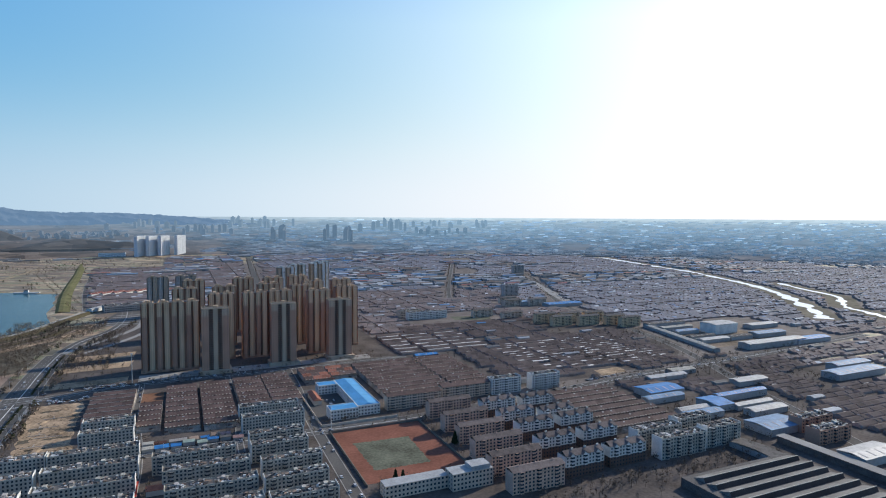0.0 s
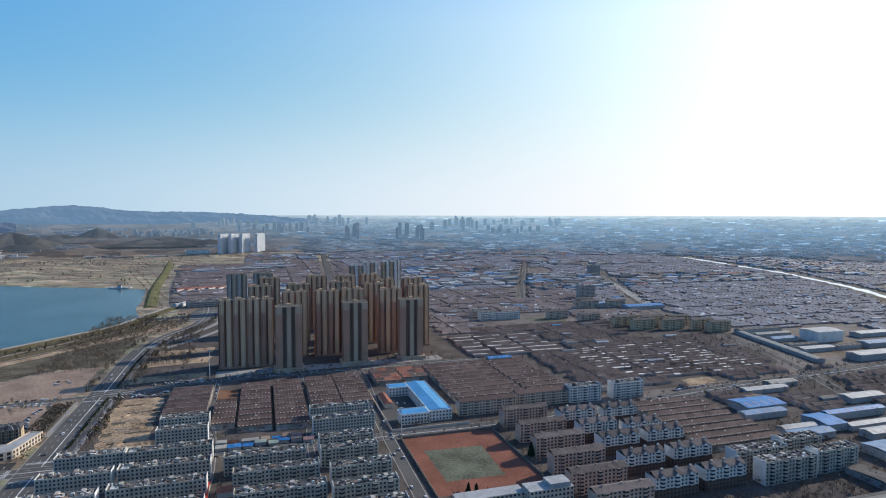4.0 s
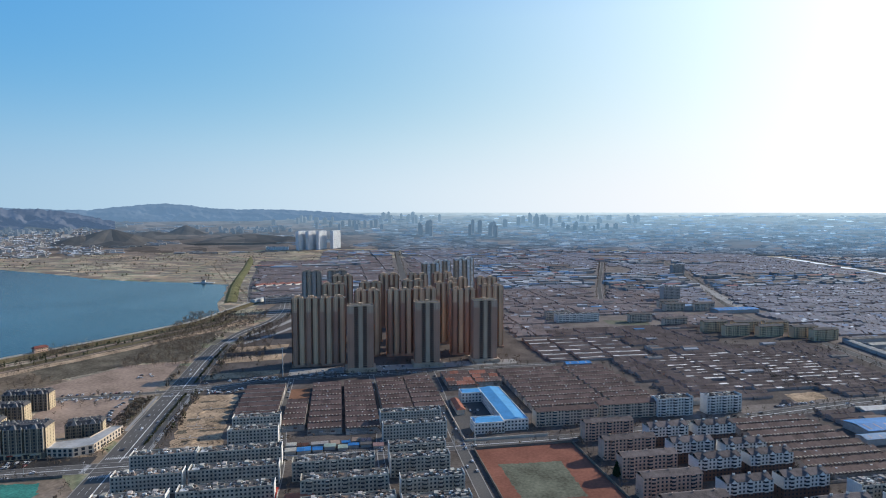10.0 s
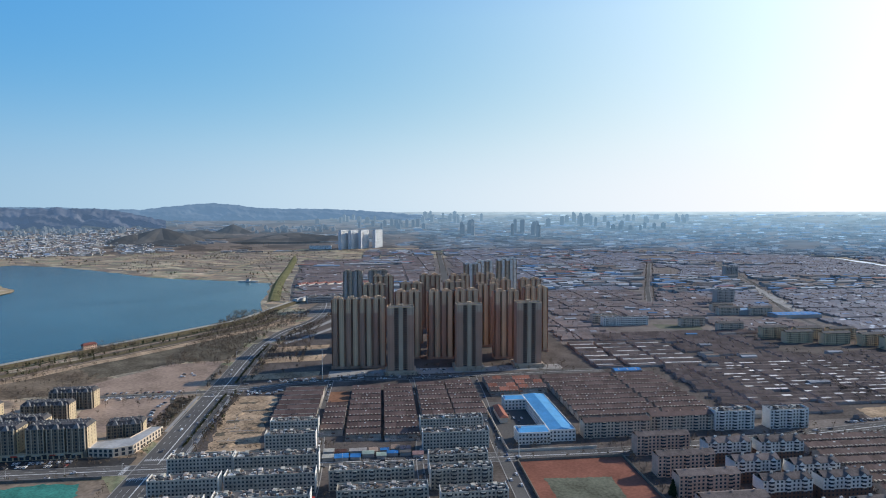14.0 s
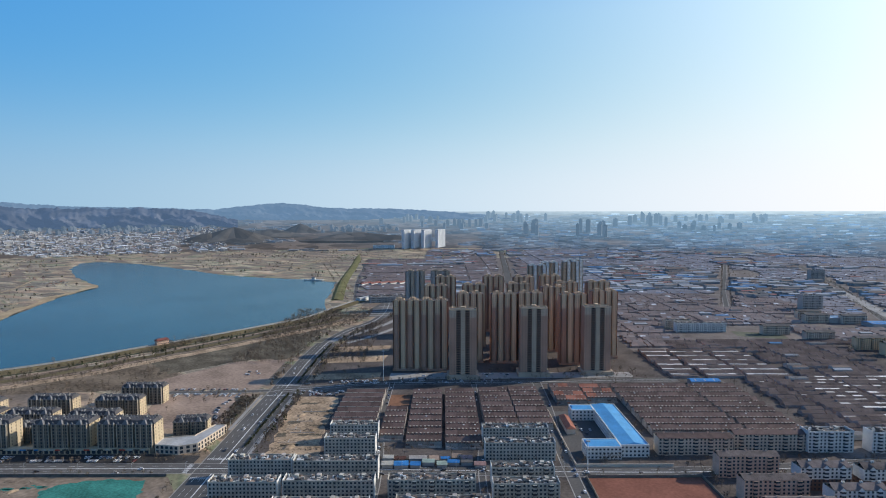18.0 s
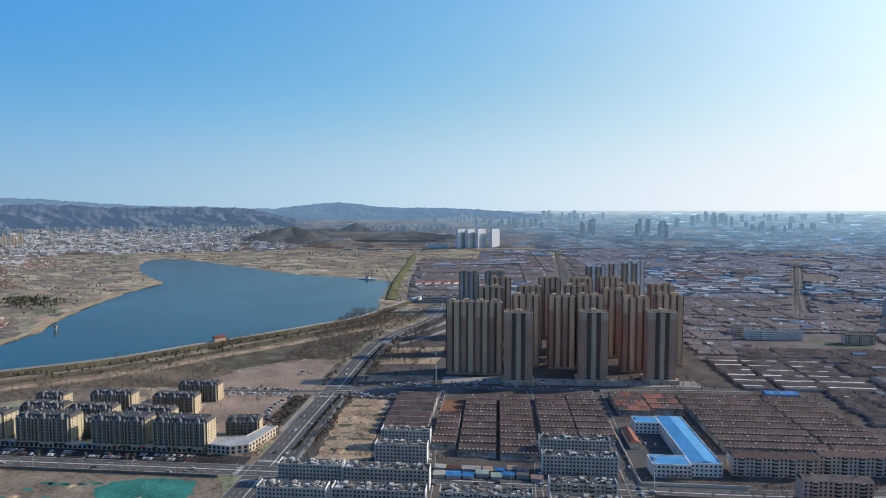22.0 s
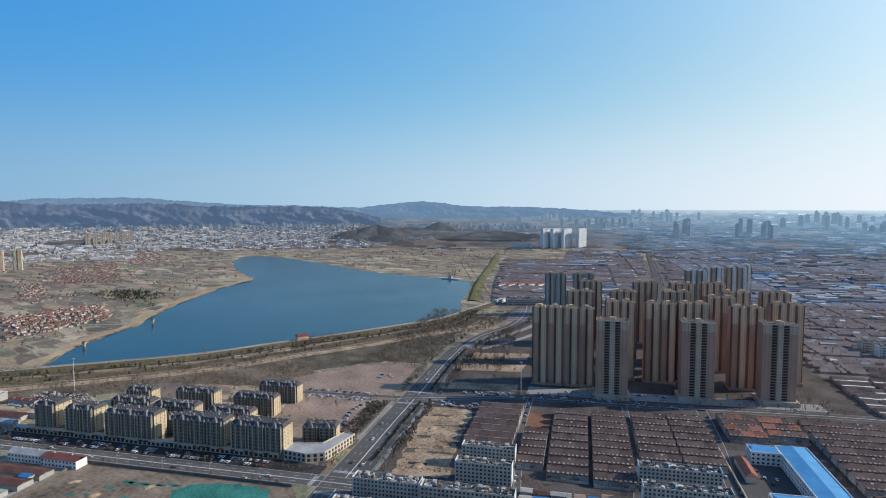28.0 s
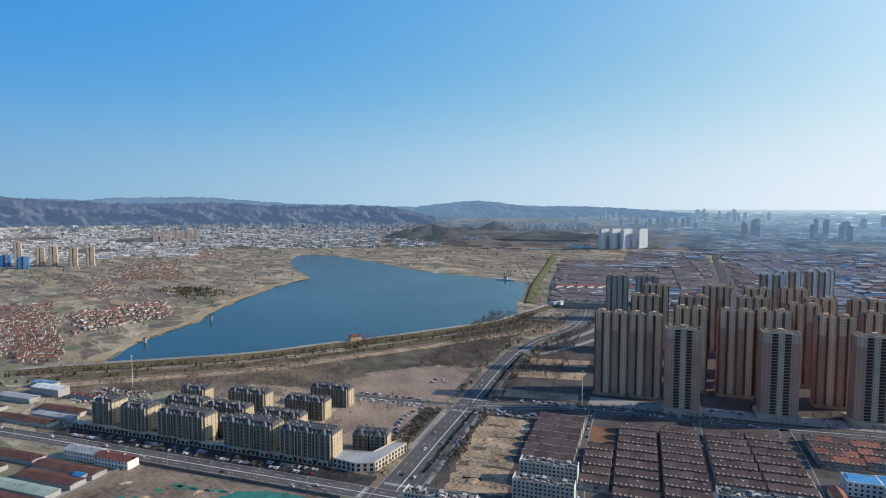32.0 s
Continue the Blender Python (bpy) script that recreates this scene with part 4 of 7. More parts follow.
def point_tower(m, floors=27, wall=BROWN, stripe=LIGHTS, label="brown residential point tower with a pale middle stripe", group="residential towers"):
    ob = thing("residential_tower", label, "tower", m, group)
    fh, L, D = 2.95, 33.0, 19.0
    H = floors * fh + 4
    g, s, bal, dk = MB(), MB(), MB(), MB()
    x0, x1, y0, y1 = -L / 2, L / 2, 0.0, D
    # podium
    pod = MB()
    pod.box(x0 - 3, x1 + 3, y0 - 5, y1 + 3, 0, 4.6)
    part("podium", pod, LIGHTS, ob)
    up = floors - 3
    for a, b, c in ((x0, -8.4, 2), (8.4, x1, 2)):
        front = MB()
        facade(front, g, (a, y0), (1, 0), b - a, 4, up, fh, c, 0.6, 1.0, deep=0.12)
        part("front_wall", front, wall, ob)
        top = MB()
        facade(top, g, (a, y0), (1, 0), b - a, 4 + up * fh, 3, fh, c, 0.9, 1.2, deep=0.12)
        part("upper_wall", top, PALESTONE, ob, "pale upper storeys")
    for a in (-8.4, 2.6):
        # deep balcony columns; a near-black back sheet paints in shade and dark openings
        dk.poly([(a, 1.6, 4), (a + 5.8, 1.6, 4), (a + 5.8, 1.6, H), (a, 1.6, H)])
        for f in range(floors):
            z = 4 + f * fh
            bal.box(a + 0.1, a + 2.7, 0.15, 1.6, z - 0.12, z + 0.55, floor=True)
            bal.box(a + 3.1, a + 5.7, 0.15, 1.6, z - 0.12, z + 0.75, floor=True)
        for q in (a, a + 5.8):
            s.box(q - 0.15, q + 0.15, 0, 1.6, 4, H)
    facade(s, g, (-2.4, y0 - 0.5), (1, 0), 4.8, 4, floors, fh, 2, 0.6, 0.9, deep=0.1)
    s.box(-2.4, 2.4, y0 - 0.2, 1.6, 4, H + 1.6)
    for name_, p_, d_, l_, c_, w_ in (("end_wall", (x1, y0), (0, 1), D, 4, 1.2), ("end_wall", (x0, y1), (0, -1), D, 4, 1.2), ("back_wall", (x1, y1), (-1, 0), L, 8, 1.8)):
        side = MB()
        facade(side, g, p_, d_, l_, 4, floors, fh, c_, w_, 1.5)
        part(name_, side, wall, ob)
    part("middle_stripe", s, stripe, ob, "pale grey middle stripe")
    part("balcony_tier", bal, wall, ob, kind="stuff")
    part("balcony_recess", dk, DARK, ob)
    part("window_glazing", g, TOWERGLASS, ob, "dark window panes", "stuff")
    rf = MB()
    rf.poly([(x0, y0, H), (x1, y0, H), (x1, y1, H), (x0, y1, H)])
    part("roof", rf, FLAT, ob)
    c = MB()
    crown(c, x0, x1, y0, y1, H)
    part("roof_frame", c, BEIGE, ob, "beige frames and lift rooms on the roof")
    return ob


def slab_tower(m, units=4, unit=18.0, floors=31, wall=BROWN, bay=BEIGE, label="tall brown slab of flats with beige bays", group="residential towers"):
    ob = thing("residential_tower", label, "tower", m, group)
    fh, D = 2.9, 16.0
    L = units * unit
    H = floors * fh + 3
    g, c, rf = MB(), MB(), MB()
    for i in range(units):
        a = -L / 2 + i * unit
        e = unit / 18.0
        # deep shaded recesses between projecting bays
        for s0, s1, out, cols in ((0, 1.7, -2.5, 0), (1.7, 7.5, 1.5, 2), (7.5, 10.5, -3.5, 1), (10.5, 16.3, 1.5, 2), (16.3, 18, -2.5, 0)):
            p, q = a + s0 * e, a + s1 * e
            if out < 0:
                back = MB()
                if cols:
                    facade(back, g, (p, -out), (1, 0), q - p, 3, floors, fh, cols, (q - p) * 0.5, 1.5)
                else:
                    back.poly([(p, -out, 3), (q, -out, 3), (q, -out, H), (p, -out, H)])
                part("recess_wall", back, wall, ob)
                continue
            tan_ = s0 > 9
            low_, high_ = MB(), MB()
            nf = floors if tan_ else floors - 6
            zt = 3 + nf * fh
            facade(low_, g, (p, -out), (1, 0), q - p, 3, nf, fh, cols, (q - p) / cols * 0.3, 1.1, deep=0.12)
            facade(high_, g, (p, -out), (1, 0), q - p, zt, floors - nf, fh, cols, (q - p) / cols * 0.36, 1.3, deep=0.12)
            for kind, z0_, z1_ in ((low_, 3, zt), (high_, zt, H)):
                kind.poly([(p, 3.6, z0_), (p, -out, z0_), (p, -out, z1_), (p, 3.6, z1_)])
                kind.poly([(q, -out, z0_), (q, 3.6, z0_), (q, 3.6, z1_), (q, -out, z1_)])
            rf.poly([(p, -out, H), (q, -out, H), (q, 0, H), (p, 0, H)])
            c.box(p, q, -out, -out + 0.4, H, H + 1.3)
            part("bay", low_, bay if tan_ else wall, ob, "beige projecting bay" if tan_ else "brown projecting bay")
            if not tan_:
                part("bay_top", high_, BEIGE if wall is BROWN else wall, ob, "pale upper storeys")
        crown(c, a + 3.2 * e, a + 14.8 * e, 1.0, D - 2, H)
        for s0, s1, out in ((0, 9, 0), (9, 18, 1.2)):
            p, q = a + s0 * e, a + s1 * e
            kind = MB()
            facade(kind, g, (q, D + out), (-1, 0), q - p, 3, floors, fh, 3, 1.5, 1.5)
            if out:
                kind.poly([(q, D, 3), (q, D + out, 3), (q, D + out, H), (q, D, H)])
                kind.poly([(p, D + out, 3), (p, D, 3), (p, D, H), (p, D + out, H)])
                rf.poly([(p, D, H), (q, D, H), (q, D + out, H), (p, D + out, H)])
            part("rear_bay" if out else "back_wall", kind, bay if out else wall, ob)
    for p_, d_ in (((L / 2, 0), (0, 1)), ((-L / 2, D), (0, -1))):
        side = MB()
        facade(side, g, p_, d_, D, 3, floors, fh, 3, 1.2, 1.5)
        part("end_wall", side, wall, ob)
    foot = MB()
    foot.box(-L / 2 - 0.5, L / 2 + 0.5, -2.2, D + 1.8, 0, 3.0)
    part("plinth", foot, wall, ob)
    rf.poly([(-L / 2, 0, H), (L / 2, 0, H), (L / 2, D, H), (-L / 2, D, H)])
    part("window_glazing", g, TOWERGLASS, ob, "dark window panes", "stuff")
    part("roof", rf, FLAT, ob)
    part("roof_frame", c, bay, ob, "pale frames and lift rooms on the roof")
    return ob


pt = point_tower(at(40, 808))
for u, v in ((128, 819), (208, 826)):
    copy_thing(pt, at(u, v))
slab_tower(at(-13, 844), 4, 17.5, 30)
s2 = slab_tower(at(97, 880), 2, 17.5, 31, label="tall brown slab of flats behind the point towers")
for u, v in ((134, 888), (188, 872), (52, 884)):
    copy_thing(s2, at(u, v))
for u, v in ((238, 905), (176, 945), (5, 965), (62, 975), (130, 985), (205, 1000), (255, 1005)):
    copy_thing(s2, at(u, v))
for u, v in ((150, 1075), (196, 1090), (100, 1085), (20, 1080)):
    copy_thing(s2, at(u, v))
s3 = slab_tower(at(-42, 1310), 2, 20, 26, GREYT, LIGHTS, "grey slab of flats behind the brown estate", "grey towers")
copy_thing(s3, at(10, 1315))
s4 = slab_tower(at(235, 1310), 2, 18, 32, LIGHTS, WHITE, "pale grey slab of flats behind the estate", "pale towers")
for u, v in ((282, 1325), (200, 1250), (300, 1370)):
    copy_thing(s4, at(u, v))
s5 = slab_tower(pose(-1438, 2822, 0, 0, 0, 80), 5, 14, 33, CHALK, CHALK, "white slab of flats on the plain", "white slabs on the plain")
for x, y in ((-1398, 2852), (-1356, 2884), (-1302, 2940)):
    copy_thing(s5, pose(x, y, 0, 0, 0, 80))
place(block("pale low hall with blue-tinted glazing", 110, 24, 5, 36, CHALK, seed=41, fh=4.2), [UV(-1555, 2775)])


# ---- yellow sandstone flats by the avenue ----
SPIRE = mat("grey slate spire", (0.17, 0.17, 0.17), 0.7, var=0.2)


def mansard_block(L, D, floors, seed, label, group="sandstone flats", base=0.0):
    ob = thing("apartment_block", label, "apartment block", group=group)
    fh = 2.9
    H = base + floors * fh
    w, g, e, rf, tu, sp_, pl, wt = (MB() for _ in range(8))
    r = random.Random(seed)
    x0, x1, y0, y1 = -L / 2, L / 2, -D / 2, D / 2
    n = max(1, round(L / 17))
    u = L / n
    for i in range(n):
        a = x0 + i * u
        facade(w, g, (a + 1.2, y0 - 2.2), (1, 0), u - 2.4, base, floors, fh, 5, 1.75, 2.0, sill=0.6, deep=0.4)
        facade(w, g, (a, y0), (1, 0), 1.2, base, floors, fh, 1, 0.6, 1.4)
        facade(w, g, (a + u - 1.2, y0), (1, 0), 1.2, base, floors, fh, 1, 0.6, 1.4)
        for q, s in ((a + 1.2, 1), (a + u - 1.2, -1)):
            p = [(q, y0, base), (q, y0 - 2.2, base), (q, y0 - 2.2, H), (q, y0, H)]
            w.poly(p if s > 0 else p[::-1])
        w.poly([(a + 1.2, y0 - 2.2, H), (a + u - 1.2, y0 - 2.2, H), (a + u - 1.2, y0, H), (a + 1.2, y0, H)])
        for q in (a + u / 2,):
            sp_.hip(q - 2.4, q + 2.4, y0 - 2.4, y0 + 2.4, H, 4.4, 2.35)
        for q in (a + 2.0, a + u - 2.0):
            sp_.hip(q - 0.9, q + 0.9, y0 - 2.3, y0 - 0.4, H, 2.4, 0.85)
        for q in (a + 1.35, a + u / 3, a + u * 2 / 3, a + u - 1.35):
            pl.box(q - 0.3, q + 0.3, y0 - 2.7, y0 - 2.15, base, H + 0.5)
        for q in (a + u * 0.3, a + u * 0.7):
            tu.box(q - 0.8, q + 0.8, y0 + 1.5, y0 + 3.0, H, H + 3.2)
            tu.box(q - 0.8, q + 0.8, y1 - 3.0, y1 - 1.5, H, H + 3.2)
    e2, wb2 = MB(), MB()
    facade(wb2, g, (x1, y1), (-1, 0), L, base, floors, fh, n * 5, 1.4, 1.5)
    facade(e, g, (x1, y0), (0, 1), D, base, floors, fh, 3, 1.2, 1.5)
    facade(e2, g, (x0, y1), (0, -1), D, base, floors, fh, 3, 1.2, 1.5)
    if base:
        w.box(x0 - 0.05, x1 + 0.05, y0 - 2.25, y1 + 0.05, 0, base)
    rf.box(x0 - 0.4, x1 + 0.4, y0 - 0.4, y1 + 0.4, H, H + 2.6, taper=2.0)
    # front in the shade-toned stone; ends and back in the brighter yellow
    part("wall", w, STONE, ob, "grey-brown stone front")
    part("end_wall", e, TAN, ob)
    part("rear_end_wall", e2, TAN, ob)
    part("back_wall", wb2, TAN, ob)
    part("window_glazing", g, GLASS, ob, "dark window panes", "stuff")
    part("roof", rf, DARKROOF, ob, "dark mansard roof")
    for q in range(int(L / 2.6)):
        xq = x0 + 1.5 + q * 2.6
        sp_.box(xq - 0.5, xq + 0.5, y1 - 4.5, y1 - 3.9, H + 2.6, H + 3.5)
        sp_.box(xq - 0.4, xq + 0.4, -0.4, 0.4, H + 2.6, H + 3.3)
    part("dormer_trim", sp_, SPIRE, ob, "grey pointed dormers and solar heaters", "stuff")
    part("pilaster_trim", pl, DORMER, ob, "weathered pale stone pilasters", "stuff")
    for _ in range(int(L / 2.6)):
        xq, yq = r.uniform(x0 + 2.2, x1 - 2.2), r.choice((y0 + 2.2, y0 + 4.5, 1.5, y1 - 2.6)) + r.uniform(-0.5, 0.5)
        wt.box(xq - 0.55, xq + 0.55, yq - 0.4, yq + 0.4, H + 2.6, H + r.uniform(3.2, 4.0))
    part("roof_plant", wt, [GREYW], ob, "pale rooftop water heaters", "stuff")
    part("vent_trim", tu, DARKROOF, ob, "dark pointed dormers and vents", "stuff")
    return ob


yl = "sandstone flats with dark mansard roofs and pointed dormers"
place(mansard_block(50, 16, 7, 1, yl, base=4.5), [(-377, 598)])
place(mansard_block(48, 16, 7, 2, yl, base=4.5), [(-308, 598), (-253, 598)])
place(mansard_block(30, 16, 7, 6, yl, base=4.5), [(-430, 599)])
place(mansard_block(22, 18, 7, 3, yl, base=4.5), [(-470, 602)])
place(mansard_block(44, 13, 6, 4, yl), [(-418, 645), (-368, 643), (-308, 640), (-376, 685), (-308, 683), (-304, 724)])
place(mansard_block(30, 13, 5, 5, yl), [(-214, 630, 8), (-347, 618), (-442, 684)])
# shop podium along the street
pod = MB()
podg = MB()
facade(pod, podg, (-500, 586), (1, 0), 268, 0, 1, 4.6, 60, 3.4, 3.0, sill=0.3, deep=0.5)
pod.poly([(-500, 586, 4.6), (-232, 586, 4.6), (-232, 592, 4.6), (-500, 592, 4.6)])
pod.poly([(-232, 586, 0), (-232, 592, 0), (-232, 592, 4.6), (-232, 586, 4.6)])
ob = thing("shop_row", "long low row of shops under the flats", "shops", at(0, 0))
part("wall", pod, TAN, ob)
part("shop_glazing", podg, GLASS, ob, kind="stuff")
sg = MB()
for i in range(44):
    u0 = -497 + i * 6
    sg.box(u0, u0 + rng.uniform(3.5, 5.6), 585.6, 585.95, 3.3, 4.4, floor=True, mi=rng.choice((0, 0, 1, 2, 3)))
part("sign_fascia", sg, [GREYW, BLUEROOF, REDROOF, DARK], ob, "plain coloured fascia boards", "stuff")
# low corner building with a pale roof
lc = MB()
lg = MB()
P5 = [(-228, 588), (-207, 585), (-193, 591), (-184, 634), (-195, 636), (-203, 609), (-228, 604)]
for a, b in zip(P5, P5[1:] + P5[:1]):
    d = Vector((b[0] - a[0], b[1] - a[1]))
    facade(lc, lg, a, tuple(d.normalized()), d.length, 0, 2, 3.5, max(2, int(d.length / 4)), 2.6, 2.6, sill=0.6)
ob = thing("corner_shop", "low cream corner building with a pale flat roof", "shop building", at(0, 0))
part("wall", lc, CREAM, ob)
part("window_glazing", lg, GLASS, ob, kind="stuff")
rf = MB()
rf.poly([(u, v, 7.0) for u, v in P5])
part("roof", rf, WHITEROOF, ob, "pale flat roof")
pr = MB()
for a, b in zip(P5, P5[1:] + P5[:1]):
    d = Vector((b[0] - a[0], b[1] - a[1])).normalized()
    q = Vector((-d.y, d.x)) * 0.4
    k = [(a[0], a[1]), (b[0], b[1]), (b[0] + q.x, b[1] + q.y), (a[0] + q.x, a[1] + q.y)]
    pr.shell([(x, y, 7.0) for x, y in k] + [(x, y, 7.8) for x, y in k], [(0, 1, 5, 4), (1, 2, 6, 5), (2, 3, 7, 6), (3, 0, 4, 7), (4, 5, 6, 7)])
part("parapet", pr, CREAM, ob)

# ---- blue-roofed school ----
ob = thing("school", "white two-storey school with blue sheet roofs", "school", at(0, 0))
sw, sgm = MB(), MB()
for i, (u0, u1, v0, v1) in enumerate(((163, 187, 578, 682), (141, 163, 664, 680), (134, 163, 574, 592))):
    facade(sw, sgm, (u0, v0), (1, 0), u1 - u0, 0, 3, 3.3, max(3, int((u1 - u0) / 3.2)), 1.8, 1.7)
    facade(sw, sgm, (u1, v0), (0, 1), v1 - v0, 0, 3, 3.3, max(3, int((v1 - v0) / 3.2)), 1.8, 1.7)
    facade(sw, sgm, (u1, v1), (-1, 0), u1 - u0, 0, 3, 3.3, max(3, int((u1 - u0) / 3.2)), 1.8, 1.7)
    facade(sw, sgm, (u0, v1), (0, -1), v1 - v0, 0, 3, 3.3, max(3, int((v1 - v0) / 3.2)), 1.8, 1.7)
    r1 = MB()
    r1.hip(u0 + 0.6, u1 - 0.6, v0 + 0.6, v1 - 0.6, 9.9, 2.0, 1.5) if i else None
    if i == 0:
        um = (u0 + u1) / 2
        a, b, c, d = u0 + 0.6, u1 - 0.6, v0 + 0.6, v1 - 0.6
        r1.shell([(a, c, 10), (b, c, 10), (b, d, 10), (a, d, 10), (um, c + 1.5, 12), (um, d - 1.5, 12)], [(0, 1, 4), (1, 2, 5, 4), (2, 3, 5), (3, 0, 4, 5)])
    part("roof", r1, SCHOOLROOF, ob, "blue sheet metal roof")
    q = MB()
    for s in ((u0, u1, v0, v0 + 0.6), (u0, u1, v1 - 0.6, v1), (u0, u0 + 0.6, v0, v1), (u1 - 0.6, u1, v0, v1)):
        q.box(*s, 9.9, 10.7)
    part("parapet", q, WHITE, ob)
part("wall", sw, WHITE, ob)
part("window_glazing", sgm, GLASS, ob, kind="stuff")
ann = MB()
ann.box(129, 137, 628, 664, 0, 5)
ob = thing("school_annexe", "small school annexe with an orange tiled roof", "house", at(0, 0), mb=ann, material=CREAM)
rr = MB()
rr.hip(-18.5, 18.5, -4.6, 4.6, 5, 2.6, 3)
k = part("roof", rr, TILE_RED, ob)
k.matrix_basis = pose(133, 646, 0, 0, 0, 90)
gw = MB()
gw.box(122, 200, 560.0, 560.6, 0, 2.4)
gw.box(122, 122.6, 560, 690, 0, 2.4)
thing("school_wall", "pale wall round the school yard", "wall", at(0, 0), mb=gw, material=CREAM)
sheet("school_yard", "grey school yard", "pavement", ASPHALT, [(123, 561), (163, 561), (163, 690), (123, 690)], 0.08)

# school offices at the field's near end
ob = thing("office_building", "cream and white school offices with flat roofs", "office building", at(0, 0))
ow, og, orf = MB(), MB(), MB()
for u0, u1, v0, v1, fl in ((132, 182, 396, 408, 3), (182, 216, 388, 402, 4)):
    facade(ow, og, (u0, v0), (1, 0), u1 - u0, 0, fl, 3.3, int((u1 - u0) / 3), 1.7, 1.7)
    facade(ow, og, (u1, v0), (0, 1), v1 - v0, 0, fl, 3.3, 3, 1.7, 1.7)
    facade(ow, og, (u1, v1), (-1, 0), u1 - u0, 0, fl, 3.3, int((u1 - u0) / 3), 1.7, 1.7)
    facade(ow, og, (u0, v1), (0, -1), v1 - v0, 0, fl, 3.3, 3, 1.7, 1.7)
    orf.poly([(u0, v0, fl * 3.3), (u1, v0, fl * 3.3), (u1, v1, fl * 3.3), (u0, v1, fl * 3.3)])
orf.box(198, 214, 389, 401, 13.2, 16.2)
part("wall", ow, CREAM, ob)
part("window_glazing", og, GLASS, ob, kind="stuff")
part("roof", orf, WHITEROOF, ob, "pale flat roofs")


# ---- sheds and works ----
def shed(u, v, L, D, h, roof, label, turn=0.0, wall=None, rise=1.6, category="shed"):
    ob = thing("shed", label, category, at(u, v, 0, turn), group="low sheds")
    w = MB()
    w.box(-L / 2, L / 2, -D / 2, D / 2, 0, h)
    part("wall", w, wall or FARWALL, ob)
    r_ = MB()
    r_.gable(-L / 2 - 0.4, L / 2 + 0.4, -D / 2 - 0.4, D / 2 + 0.4, h, rise, thick=0.2)
    rp = part("roof", r_, roof, ob)
    if L > 24 and roof is not RUST:
        for k in range(int(L / 11)):
            x_ = -L / 2 + 5 + k * 11
            y0_, y1_ = -D * 0.42, -D * 0.08
            z0_, z1_ = (h + 0.22 + rise * (1 - abs(y_) / (D / 2 + 0.4)) for y_ in (y0_, y1_))
            sk = MB()
            sk.shell([(x_, y0_, z0_), (x_ + 1.4, y0_, z0_), (x_ + 1.4, y1_, z1_), (x_, y1_, z1_), (x_, y0_, z0_ + 0.1), (x_ + 1.4, y0_, z0_ + 0.1), (x_ + 1.4, y1_, z1_ + 0.1), (x_, y1_, z1_ + 0.1)],
                     [(0, 1, 5, 4), (1, 2, 6, 5), (2, 3, 7, 6), (3, 0, 4, 7), (4, 5, 6, 7)])
            part("skylight", sk, GREYT, rp, "translucent roof light strip")
    return ob


